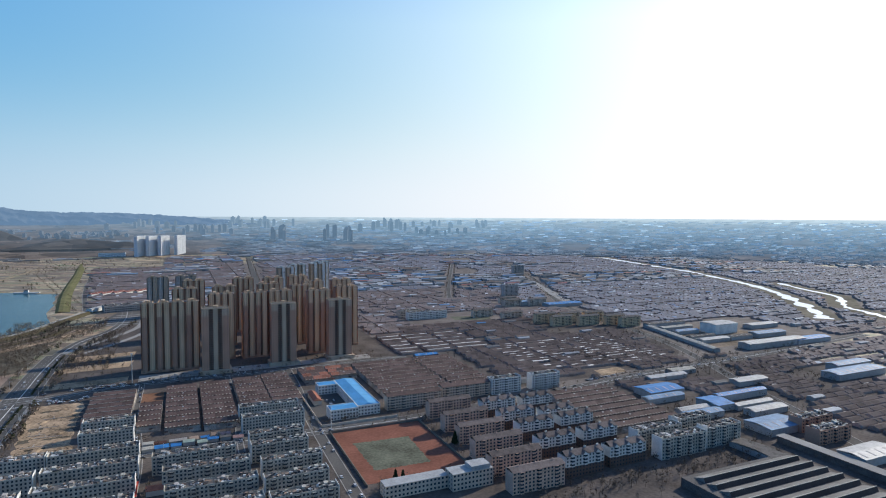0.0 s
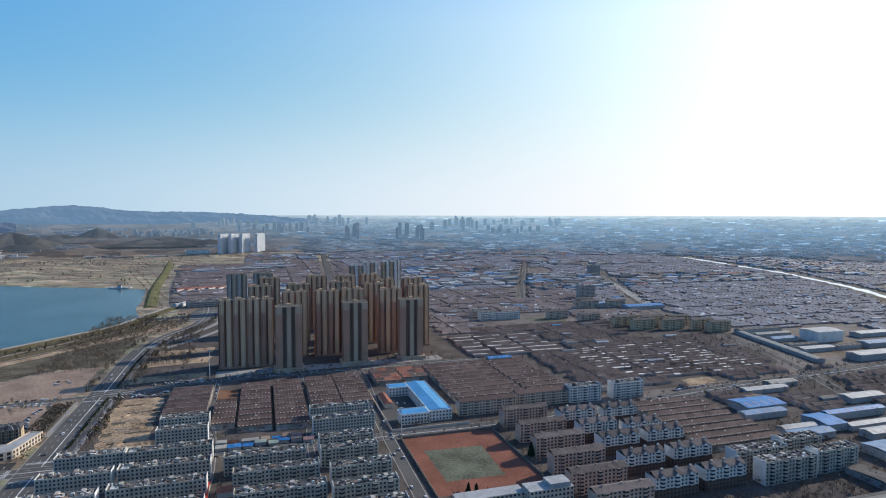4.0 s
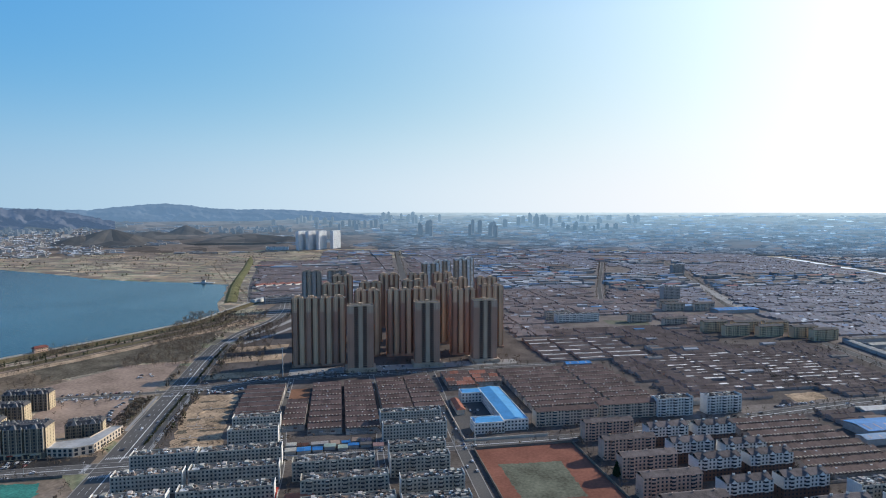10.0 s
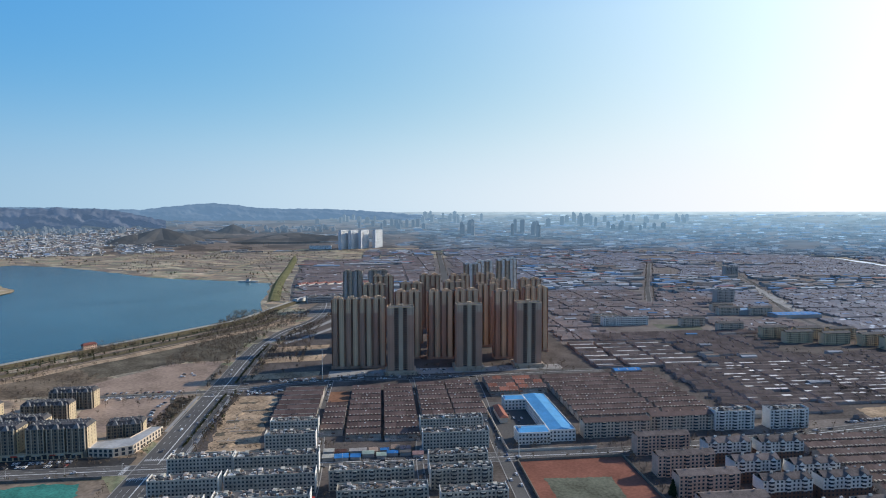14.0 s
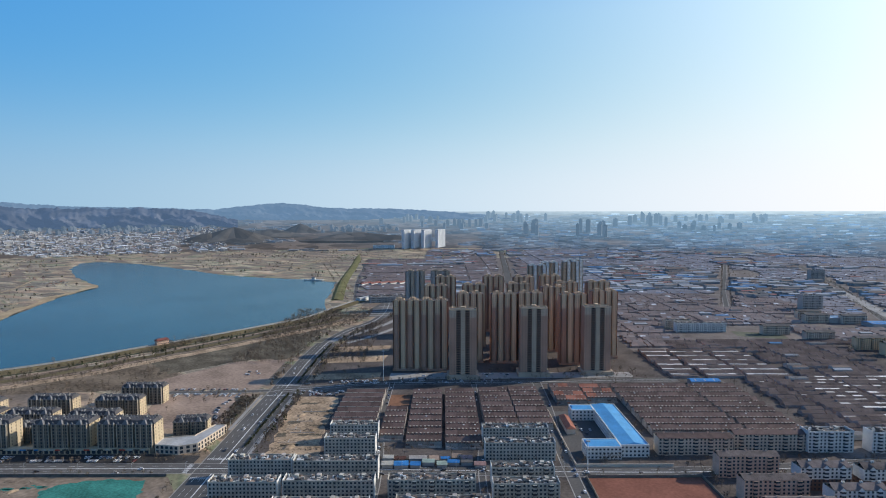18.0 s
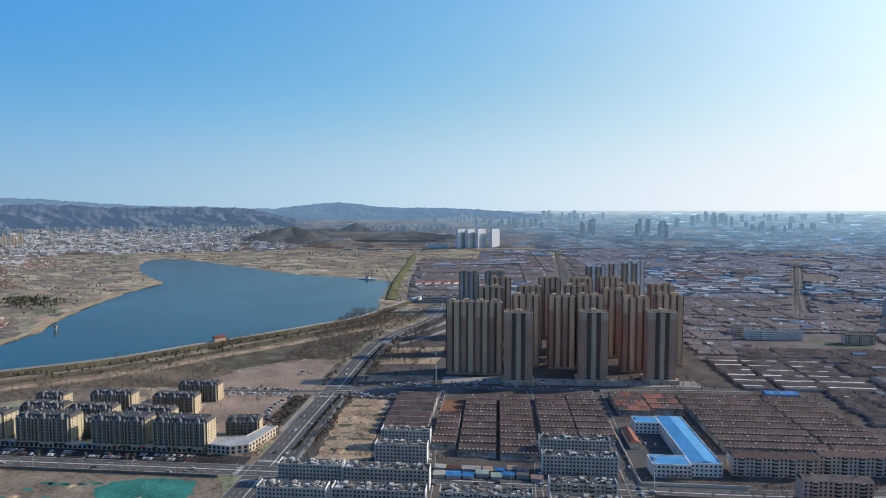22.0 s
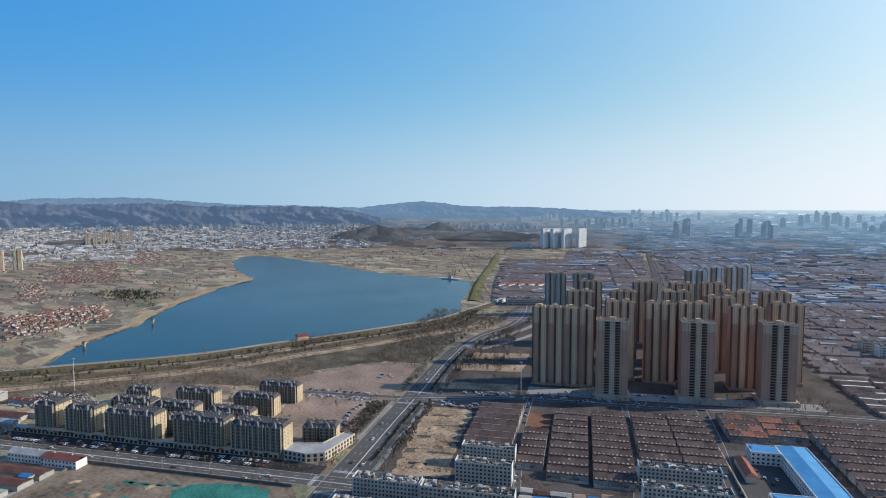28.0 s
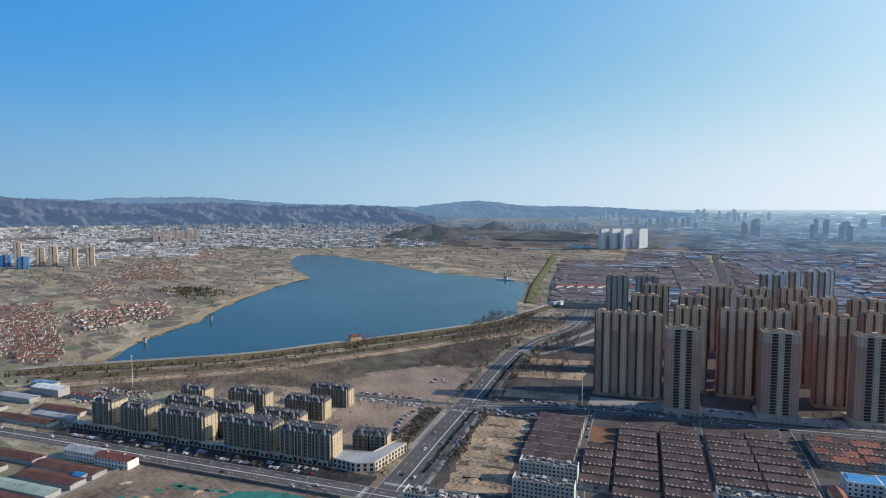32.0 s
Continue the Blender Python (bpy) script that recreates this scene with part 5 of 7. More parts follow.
for u, v, L, D, h, m_, lab in (
        (506, 516, 50, 28, 7, BLUEROOF, "low shed with a blue metal roof"), (490, 493, 52, 12, 6, PALEBLUE, "low shed with a pale blue metal roof"),
        (580, 468, 76, 10, 7, BLUEROOF, "low shed with a blue metal roof"), (526, 455, 24, 30, 7, BLUEROOF, "low shed with a blue metal roof"),
        (487, 436, 46, 14, 6, PALEBLUE, "low shed with a pale blue metal roof"), (490, 452, 40, 10, 5, WHITEROOF, "low shed with a white metal roof"),
        (525, 384, 48, 30, 7, PALEBLUE, "low shed with a pale blue metal roof"), (560, 420, 50, 14, 6, WHITEROOF, "low shed with a white metal roof"),
        (565, 440, 54, 9, 5, WHITEROOF, "low shed with a white metal roof"), (535, 303, 50, 24, 7, WHITEROOF, "low shed with a white metal roof"),
        (560, 560, 60, 12, 5, WHITEROOF, "low shed with a white metal roof"), (600, 575, 40, 14, 5, GREYW, "low shed with a grey roof"),
        (800, 477, 95, 24, 8, PALEBLUE, "long hall with a pale blue metal roof"), (835, 505, 70, 18, 8, PALEBLUE, "long hall with a pale blue metal roof"),
        (640, 505, 50, 16, 6, WHITEROOF, "low shed with a white metal roof"), (455, 345, 16, 50, 5, FLAT, "low shed with a grey roof"),
        (-36, 477, 8, 26, 4, REDROOF, "small shed with a bright red roof"), (-16, 474, 20, 10, 4, TILE_RED, "tan and blue low shed"),
        (-418, 516, 62, 13, 3.6, RUST, "long low shed with a red-brown roof"), (-416, 499, 56, 13, 3.6, RUST, "long low shed with a red-brown roof"),
        (-420, 481, 60, 12, 3.6, MINT, "long low shed with a pale green roof"), (-424, 464, 70, 14, 3.6, RUST, "long low shed with a red-brown roof"),
        (-396, 507, 9, 6, 4.6, BLUEROOF, "small bright blue cabin among the sheds"), (-480, 520, 50, 12, 3.6, RUST, "long low shed with a red-brown roof"), (-490, 498, 46, 12, 3.6, RUST, "long low shed with a red-brown roof"),
        (-500, 470, 60, 13, 3.6, WHITEROOF, "long low shed with a pale roof"),
        (-612, 652, 40, 14, 8, WHITE, "white two-storey works building with a flat-pitched roof"), (-640, 668, 30, 12, 6, PALEBLUE, "low building with a pale blue roof"), (-625, 626, 48, 12, 5, WHITEROOF, "long white shed with a pale roof"),
        (-562, 652, 34, 8, 4, TILE_DARK, "low shed with a dull red roof"), (-545, 614, 56, 12, 3.6, RUST, "long low shed with a red-brown roof"), (-536, 598, 50, 9, 3.6, WHITEROOF, "long low shed with a pale roof"),
        (-556, 582, 74, 12, 3.6, RUST, "long low shed with a red-brown roof"), (-512, 622, 16, 9, 5, PINK, "small pinkish house with a pitched roof"), (-640, 596, 66, 12, 3.6, RUST, "long low shed with a red-brown roof"), (-660, 575, 60, 10, 3.6, FLAT, "long low shed with a grey roof"),
        (322, 783, 34, 13, 5, BLUEROOF, "low shed with a blue metal roof")):
    shed(u, v, L, D, h, m_, lab)
for row_v, n_ in ((563, 8), (573, 8)):
    u_ = -33.0
    for _ in range(n_):
        L_ = rng.uniform(6, 14)
        m_, lab = rng.choice(((BLUEROOF, "small stall with a blue metal roof"), (FLAT, "small stall with a grey roof"), (GREYW, "small stall with a pale roof"), (RUST, "small stall with a rust-brown roof"),
                              (MINT, "small stall with a pale green roof"), (WHITEROOF, "small stall with a white roof"), (PINKROOF, "small stall with a faded pink roof"), (HOUSE, "small stall with a weathered roof"), (LOT, "small stall with a tan roof")))
        shed(u_ + L_ / 2, row_v + rng.uniform(-2, 2), L_, rng.uniform(4, 9), rng.uniform(2.2, 3.2), m_, lab, rng.uniform(-4, 4), rise=rng.uniform(0.8, 1.6))
        u_ += L_ + rng.uniform(0.5, 3)
        if u_ > 42:
            break

place(block("white two-storey house with a red-brown roof", 34, 11, 2, 10, WHITE, "pitched", TILE_DARK, 3.3, seed=31, balconies=False), [(-393, 537)])
place(block("white two-storey house with a pale grey roof", 34, 11, 2, 10, WHITE, "pitched", WHITEROOF, 3.3, seed=32, balconies=False), [(-428, 539)])

# saw-tooth works
ob = thing("sawtooth_works", "grey factory hall with a saw-tooth roof", "factory", at(346, 200))
w = MB()
w.box(0, 118, 0, 128, 0, 7)
part("wall", w, FLAT, ob)
for i in range(10):
    t, gl = MB(), MB()
    b_, x0_, x1_ = 5 + i * 12, 3 + i * 0.6, 114
    t.shell([(x0_, b_, 7.02), (x1_, b_, 7.02), (x1_, b_ + 1.6, 10.4), (x0_, b_ + 1.6, 10.4), (x0_, b_ + 11.2, 7.02), (x1_, b_ + 11.2, 7.02)], [(3, 2, 5, 4), (0, 3, 4), (2, 1, 5)])
    tooth = part("roof_tooth", t, SAW, ob)
    gl.poly([(x0_, b_, 7.02), (x1_, b_, 7.02), (x1_, b_ + 1.6, 10.4), (x0_, b_ + 1.6, 10.4)])
    part("roof_glazing", gl, DARK, tooth, "dark glazed face of the saw-tooth")
    rc = MB()
    rc.box(x0_, x1_, b_ + 1.4, b_ + 2.2, 10.3, 10.6)
    part("ridge_cap", rc, GREYW, tooth, "pale ridge cap")
lw = MB()
lw.box(496, 506, 220, 360, 0, 6)
ob = thing("long_shed", "long narrow grey shed beside the works", "shed", at(0, 0), mb=lw, material=FLAT)
lr = MB()
lr.poly([(495, 219, 6.1), (507, 219, 6.1), (507, 361, 6.1), (495, 361, 6.1)])
part("roof", lr, CONCRETE, ob)
place(block("dark brick works building with a flat roof", 44, 14, 4, 12, BROWN, seed=21, fh=3.2), [(545, 345), (560, 372)])

# distant school, halls and offices that stand alone
place(block("white four-storey school on the plain", 82, 14, 4, 24, WHITE, seed=22, fh=3.5), [(447, 1083)])
place(block("cream school wing with a flat roof", 46, 16, 4, 14, CREAM, seed=23, fh=3.5), [(420, 1112)])
sheet("school_field", "dull green school field", "field", TURF, [(492, 1045), (560, 1020), (575, 1060), (500, 1085)], 0.08)
place(block("tall grey office block on the plain", 40, 18, 9, 14, GREYT, seed=24, fh=3.4), [(1080, 1780), (760, 1290)])
shed(878, 757, 54, 34, 17, WHITEROOF, "tall white storage hall", wall=WHITE)
shed(866, 642, 130, 22, 9, WHITEROOF, "long pale hall with a white roof", wall=FARWALL)
shed(766, 740, 200, 12, 5, GREYW, "long low shed with a pale roof", 77)
for u, v, L, D, h, m_, lab in ((800, 700, 60, 16, 6, WHITEROOF, "low works shed with a white roof"), (800, 725, 55, 12, 6, FLAT, "low works shed with a grey roof"), (812, 770, 50, 16, 6, PALEBLUE, "low works shed with a pale blue roof"),
                               (820, 800, 70, 14, 7, GREYW, "low works shed with a pale roof"), (860, 700, 50, 14, 6, FLAT, "low works shed with a grey roof"), (930, 700, 70, 20, 7, PALEBLUE, "low works shed with a pale blue roof"),
                               (950, 640, 80, 22, 7, BLUEROOF, "long works shed with a blue roof"), (990, 760, 70, 20, 7, WHITEROOF, "low works shed with a white roof")):
    shed(u, v, L, D, h, m_, lab)
shed(830, 838, 90, 14, 7, FLAT, "long low shed with a grey roof")
sheet("works_yard", "dusty yard of the works", "ground", SITE, [(782, 825), (930, 800), (925, 665), (750, 665)], 0.09)
shed(800, 1120, 90, 30, 7, BLUEROOF, "long hall with a blue metal roof")
shed(735, 1165, 50, 26, 9, PALEBLUE, "long hall with a pale blue metal roof")
place(block("low dark lakeside hall with a pale roof edge", 84, 40, 3, 24, GREYT, seed=25, fh=4.0), [(-108, 1420, 12)])
shed(-160, 1440, 60, 12, 7, WHITEROOF, "low white-walled building by the lake", 60, wall=WHITE)
for k_ in range(5):
    u_, v_ = UV(-868 + k_ * 20, 1470 + k_ * 16)
    shed(u_, v_, 46, 11, 6, TILE_DARK, "white-gabled house with a dark red tiled roof", 62, wall=WHITE, rise=3.2, category="house")
for x_, y_, L_, m_, lab in ((-1150, 1972, 70, TILE_RED, "long works shed with a red roof"), (-1085, 1985, 60, WHITEROOF, "long works shed with a white roof"), (-1060, 1950, 90, PALEBLUE, "long works shed with a pale blue roof"), (-975, 2050, 120, WHITEROOF, "long pale-roofed works hall"), (-930, 2075, 90, GREYW, "long grey-roofed works hall")):
    u_, v_ = UV(x_, y_)
    shed(u_, v_, L_, 18, 7, m_, lab, 4)


# ---- courtyard houses ----
def courtyard_house(seed, tile, plain=False, width=10.5, depth=15.5):
    r = random.Random(seed)
    hw = width / 2
    w = MB()
    y0 = 3.6
    w.box(-hw, hw, y0, depth - 0.3, 0, 5.0)
    w.box(-hw, hw, 0, 0.3, 0, 2.0)
    ym, zr = (y0 + depth) / 2 + 1.0, 7.6
    for sx in (-hw, hw):
        w.poly([(sx, y0, 5.0), (sx, depth - 0.3, 5.0), (sx, ym, zr - 0.2)])
    ob = thing("house", "two-storey row house with a %s roof" % ("brown tiled" if tile is TILE else "orange tiled"), "house", group="row houses", mb=w, material=HOUSE)
    p = MB()
    xa, xb = -hw - 0.02, hw + 0.02
    pts = [(y0 - 0.7, 4.75), (ym, zr), (depth, 4.9)]
    for (ya, za), (yb, zb) in zip(pts, pts[1:]):
        p.poly([(xa, ya, za + 0.3), (xb, ya, za + 0.3), (xb, yb, zb + 0.3), (xa, yb, zb + 0.3)])
    p.poly([(xa, y0 - 0.7, 4.75), (xb, y0 - 0.7, 4.75), (xb, y0 - 0.7, 5.05), (xa, y0 - 0.7, 5.05)])
    part("roof", p, tile, ob)
    for k in range(0 if plain else 3):
        xc = -hw + width * (0.17 + 0.33 * k) + r.uniform(-0.3, 0.3)
        d = MB()
        d.box(xc - 0.75, xc + 0.75, y0 - 1.0, y0 + 1.4, 4.6, 5.9)
        d.box(xc - 0.5, xc + 0.5, y0 - 1.1, y0 - 0.98, 4.8, 5.6, floor=True, mi=1)
        part("dormer", d, [DORMER, GLASS], ob, "cream front dormer with a dark window")
    c = MB()
    xc = r.uniform(-3, 3)
    c.box(xc, xc + 0.8, ym - 0.4, ym + 0.4, 7.0, 8.7)
    part("chimney", c, tile, ob)
    if plain:
        c = MB()
        c.box(xa, xb, ym - 0.3, ym + 0.3, 7.7, 8.1)
        part("ridge_cap", c, GREYW, ob, "pale ridge cap")
    elif seed % 4 == 0:
        c = MB()
        c.box(xc + 1.6, xc + 3.2, ym - 2.2, ym - 1.2, 7.0, 7.6)
        part("solar_heater", c, WHITE, ob)
    q = MB()
    q.box(-hw + 0.4, -hw + 3.6, 0.4, y0 - 0.6, 0, 2.6)
    part("porch", q, tile if seed % 2 else HOUSE, ob)
    return ob


protos = {TILE: [courtyard_house(i, TILE) for i in range(4)], "plain": [courtyard_house(20 + i, TILE, True) for i in range(2)], TILE_RED: [courtyard_house(i + 10, TILE_RED) for i in range(2)]}
used = set()


def fill_houses(u0, u1, v0, v1, tile, pitch=16.0):
    n = max(1, round((u1 - u0) / 10.5))
    m = max(1, round((v1 - v0) / pitch))
    for j in range(m):
        for i in range(n):
            pr_ = rng.choice(protos[tile] if tile != TILE_RED or rng.random() < 0.45 else protos[TILE])
            M = at((u0 + u1) / 2 + 10.5 * (i + 0.5 - n / 2), v0 + (v1 - v0) * j / m, 0, rng.uniform(-0.4, 0.4))
            if pr_ not in used:
                used.add(pr_)
                pr_.matrix_world = M
            else:
                copy_thing(pr_, M)


fill_houses(-90, -48, 642, 748, "plain")
sheet("cleared_plot", "smooth orange-brown cleared plot", "ground", CLEARED, [(-42, 692), (-20, 692), (-20, 745), (-42, 745)], 0.12)
for b in ((-41, -20, 612, 690), (-17, 15, 598, 748), (18, 49.5, 594, 748), (55, 86.5, 640, 753), (88, 119.5, 640, 756)):
    fill_houses(*b, TILE)
for b in ((136, 167, 708, 766), (170, 201, 716, 766)):
    fill_houses(*b, TILE_RED)
fill_houses(372, 456, 432, 556, TILE, 15.5)
fill_houses(206, 290, 622, 766, TILE)
fill_houses(293, 346, 622, 766, TILE)
for b, prs in protos.items():
    for pr_ in prs:
        if pr_ not in used:
            pr_.matrix_world = at(300 + 11 * len(used), 640)
            used.add(pr_)


# ---- the rest of the old quarter and the plain: rows of houses and sheds ----
def seg_dist(x, y, line):
    best = 1e9
    for (x0, y0), (x1, y1) in zip(line, line[1:]):
        ex, ey = x1 - x0, y1 - y0
        t = max(0.0, min(1.0, ((x - x0) * ex + (y - y0) * ey) / (ex * ex + ey * ey)))
        best = min(best, math.hypot(x - x0 - t * ex, y - y0 - t * ey))
    return best


RIVER_UV = [(2200, 3300), (1985, 2950), (1925, 2720), (1900, 2450), (1905, 2335), (1840, 2045), (1805, 1915), (1770, 1758), (1735, 1619), (1662, 1450), (1625, 1354), (1560, 1218), (1470, 1077), (1395, 985), (1305, 883), (1235, 811), (1190, 770)]
RIVER2_UV = [(1700, 1245), (1628, 1121), (1560, 982), (1470, 911), (1389, 848), (1366, 797), (1330, 734), (1290, 640)]
RIVER, RIVER2 = [W(*p) for p in RIVER_UV], [W(*p) for p in RIVER2_UV]
LINES = [(RIVER_UV, 30), (RIVER2_UV, 30),
         ([(-200, 555), (120, 551), (240, 552), (406, 570), (560, 590), (760, 604), (1100, 640)], 14), ([(1290, 2200), (1169, 1929), (1065, 1658), (925, 1375), (804, 1115), (760, 880), (710, 683), (627, 493), (589, 397), (572, 354), (535, 270)], 12),
         ([(610, 1330), (735, 1608), (866, 1878), (1040, 2240)], 10), ([(175, 1440), (205, 1800), (228, 2100), (262, 2550), (296, 2950)], 18),
         ([(-176, 762), (-60, 790), (235, 800), (330, 800)], 12), ([(204, 620), (204, 790)], 4), ([(355, 600), (350, 800)], 5)]
KEEP = [(-200, 350, 220, 620), (-200, 348, 590, 800), (-200, 290, 790, 1140), (-70, 330, 1180, 1400), (340, 530, 180, 335), (355, 475, 355, 420), (360, 470, 560, 612), (195, 425, 570, 610),
        (455, 540, 430, 535), (510, 625, 430, 480), (495, 585, 280, 460), (745, 880, 460, 520), (400, 590, 1015, 1130), (610, 800, 850, 985), (735, 940, 628, 850),
        (680, 860, 1100, 1220), (-180, -40, 1390, 1480), (495, 545, 600, 645), (340, 470, 180, 400), (555, 640, 550, 585), (366, 462, 425, 560), (770, 1030, 620, 850), (290, 446, 806, 952)]


def free(u, v, extra=0):
    for a, b, c, d in KEEP:
        if a - extra < u < b + extra and c - extra < v < d + extra:
            return False
    return all(seg_dist(u, v, ln) > gap + extra for ln, gap in LINES)


def row_house(mb, m, x0, x1, y0, y1, h, rise, z, cs=(CT, ST)):
    """A plain row: walls, two roof slopes, two gable ends."""
    ym = (y0 + y1) / 2
    p = [(x0, y0, 0), (x1, y0, 0), (x1, y1, 0), (x0, y1, 0), (x0, y0, h), (x1, y0, h), (x1, y1, h), (x0, y1, h), (x0, ym, h + rise), (x1, ym, h + rise)]
    k = len(mb.v)
    for q in p:
        mb.v.append((m[0] + q[0] * cs[0] - q[1] * cs[1], m[1] + q[0] * cs[1] + q[1] * cs[0], z + q[2]))
    for f, i in (((0, 1, 5, 4), 1), ((2, 3, 7, 6), 1), ((1, 2, 6, 9, 5), 1), ((3, 0, 4, 8, 7), 1), ((4, 5, 9, 8), 0), ((6, 7, 8, 9), 0)):
        mb.f.append(tuple(k + j for j in f))
        mb.m.append(i)


def flat_row(mb, m, x0, x1, y0, y1, h, z, top):
    """A low annexe with a flat top."""
    p = [(x0, y0), (x1, y0), (x1, y1), (x0, y1)]
    k = len(mb.v)
    for zz_ in (0, h):
        for q in p:
            mb.v.append((m[0] + q[0] * CT - q[1] * ST, m[1] + q[0] * ST + q[1] * CT, z + zz_))
    for f, i in (((0, 1, 5, 4), 1), ((1, 2, 6, 5), 1), ((2, 3, 7, 6), 1), ((3, 0, 4, 7), 1), ((4, 5, 6, 7), top)):
        mb.f.append(tuple(k + j for j in f))
        mb.m.append(i)


rh, ih, oh, nh = MB(), MB(), MB(), MB()
r4 = random.Random(11)
v, row_no = 250.0, 0
while v < 3050:
    far_ = v > 1500
    pitch = 12.2 if not far_ else 15.0
    u, row_no = (-60.0 if v < 1400 or v > 2500 else -480.0), row_no + 1
    while u < 3300:
        works = False
        L = r4.uniform(17, 27) if not far_ else r4.uniform(20, 40)
        col = int((u + 60 + 9 * noise.noise(Vector((0.0, v / 160, 3.0)))) / 78)
        edge = -60 + (col + 1) * 78 - 6
        if u < edge < u + L:
            L = max(6.0, edge - u)
        near_ = v < 1000 and 340 < u < 780
        uc, vc = u + L / 2, v + 6 + 3.5 * math.sin(int(col / 2) * 2.3)
        x, y = W(uc, vc)
        rad = math.hypot(x - CX, y - CY)
        az = math.degrees(math.atan2(-(x - CX), y - CY))
        if rad < 3010 and az > -50 and (v > 420 or u > 350) and free(u, vc, 3) and free(u + L, vc, 3) and free(uc, vc, 3):
            if u < -60 and x < np.interp(y, [1210, 1525, 1960, 2430], [-800, -990, -1230, -1500]) + 75:
                u += L + 1
                continue
            n1 = noise.noise(Vector((x / 190, y / 190, 5)))
            n2 = noise.noise(Vector((x / 420, y / 420, 9)))
            n3 = noise.noise(Vector((col * 0.9, v / 110, 6)))
            zz = float(far_rise(np.array(x), np.array(y)))
            works = v > 1450 and n2 > 0.02 and az < 27 and u > -60
            if works:
                if r4.random() < 0.6:
                    D = r4.uniform(9, 20)
                    row_house(ih, (x, y), -L * 0.7, L * 0.7, -D / 2, D / 2, r4.uniform(5, 8), 1.6, zz)
                    u += L * 0.7
            elif n1 > (-0.8 if not far_ else -0.45) and (near_ or (row_no + col) % 9) and r4.random() < (0.99 if near_ else 0.95):
                h = r4.uniform(2.5, 3.1)
                if r4.random() < 0.03:
                    row_house(ih, (x, y), -L / 2, L / 2, -4.6, 4.6, 4.6, 1.2, zz)
                else:
                    a = -L / 2
                    while a < L / 2 - 3:
                        b = min(a + r4.uniform(8, 12), L / 2)
                        mixed = 440 < uc < 670 and 635 < v < 800
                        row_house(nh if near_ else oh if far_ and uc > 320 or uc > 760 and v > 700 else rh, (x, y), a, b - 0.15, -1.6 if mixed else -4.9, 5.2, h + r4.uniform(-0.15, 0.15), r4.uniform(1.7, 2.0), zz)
                        if mixed:
                            flat_row(nh, (x, y), a, b - 0.15, -6.6, -1.7, r4.uniform(2.9, 3.3), zz, 2 if r4.random() < 0.3 else 0)
                        elif n3 > 0.3 and r4.random() < 0.3 or r4.random() < 0.1:
                            flat_row(nh if near_ else rh, (x, y), a, a + (b - a) * r4.choice((0.3, 0.6, 1.0)), -6.7, -5.0, r4.uniform(2.3, 2.9), zz, 2 if r4.random() < 0.35 else 0)
                        a = b
        u += L + r4.choice((0.2, 0.2, 0.4, 1.2))
        if u > edge - 1:
            u = max(u, edge + 6)
    v += pitch
for k_, vv in enumerate(np.arange(812, 950, 23.0)):
    for u0, u1 in ((293, 333), (336, 384), (388, 440)):
        a = u0 + r4.uniform(0, 4)
        while a < u1 - 6:
            b = min(a + r4.uniform(9, 16), u1)
            flat_row(nh, W((a + b) / 2, vv), (a - b) / 2, (b - a) / 2 - 0.2, -0.5, 3.0, r4.uniform(3.4, 3.9), 0, 2 if r4.random() < 0.8 else 0)
            flat_row(nh, W((a + b) / 2, vv), (a - b) / 2, (b - a) / 2 - 0.2, -5.5, -0.7, r4.uniform(2.9, 3.3), 0, 0)
            row_house(nh, W((a + b) / 2, vv + 10.5), (a - b) / 2, (b - a) / 2 - 0.2, -5.0, 5.0, r4.uniform(3.4, 4.0), 1.8, 0)
            a = b
# roof colours step paler from near to outlying rows, as painted haze
thing("old_quarter", "rows of brown tiled single-storey houses", "houses", kind="stuff", mb=rh, material=[FARROOF, BRICKWALL, PALETOP])
thing("near_quarter", "tight rows of dark brown roofs with pale annexes", "houses", kind="stuff", mb=nh, material=[NEARROOF, BRICKWALL, PALETOP])
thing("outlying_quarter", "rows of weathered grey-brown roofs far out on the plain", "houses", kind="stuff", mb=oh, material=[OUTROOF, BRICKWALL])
thing("works_quarter", "blue, white and grey metal sheds of the works quarter", "sheds", kind="stuff", mb=ih, material=[SHEDROOF, FARWALL])

# villages and the town beyond the lake
vh, ch = MB(), MB()
lake_poly = SHORE


def in_lake(x, y, margin):
    return float(inside_dist(np.array([x]), np.array([y]), lake_poly)[0]) > -margin


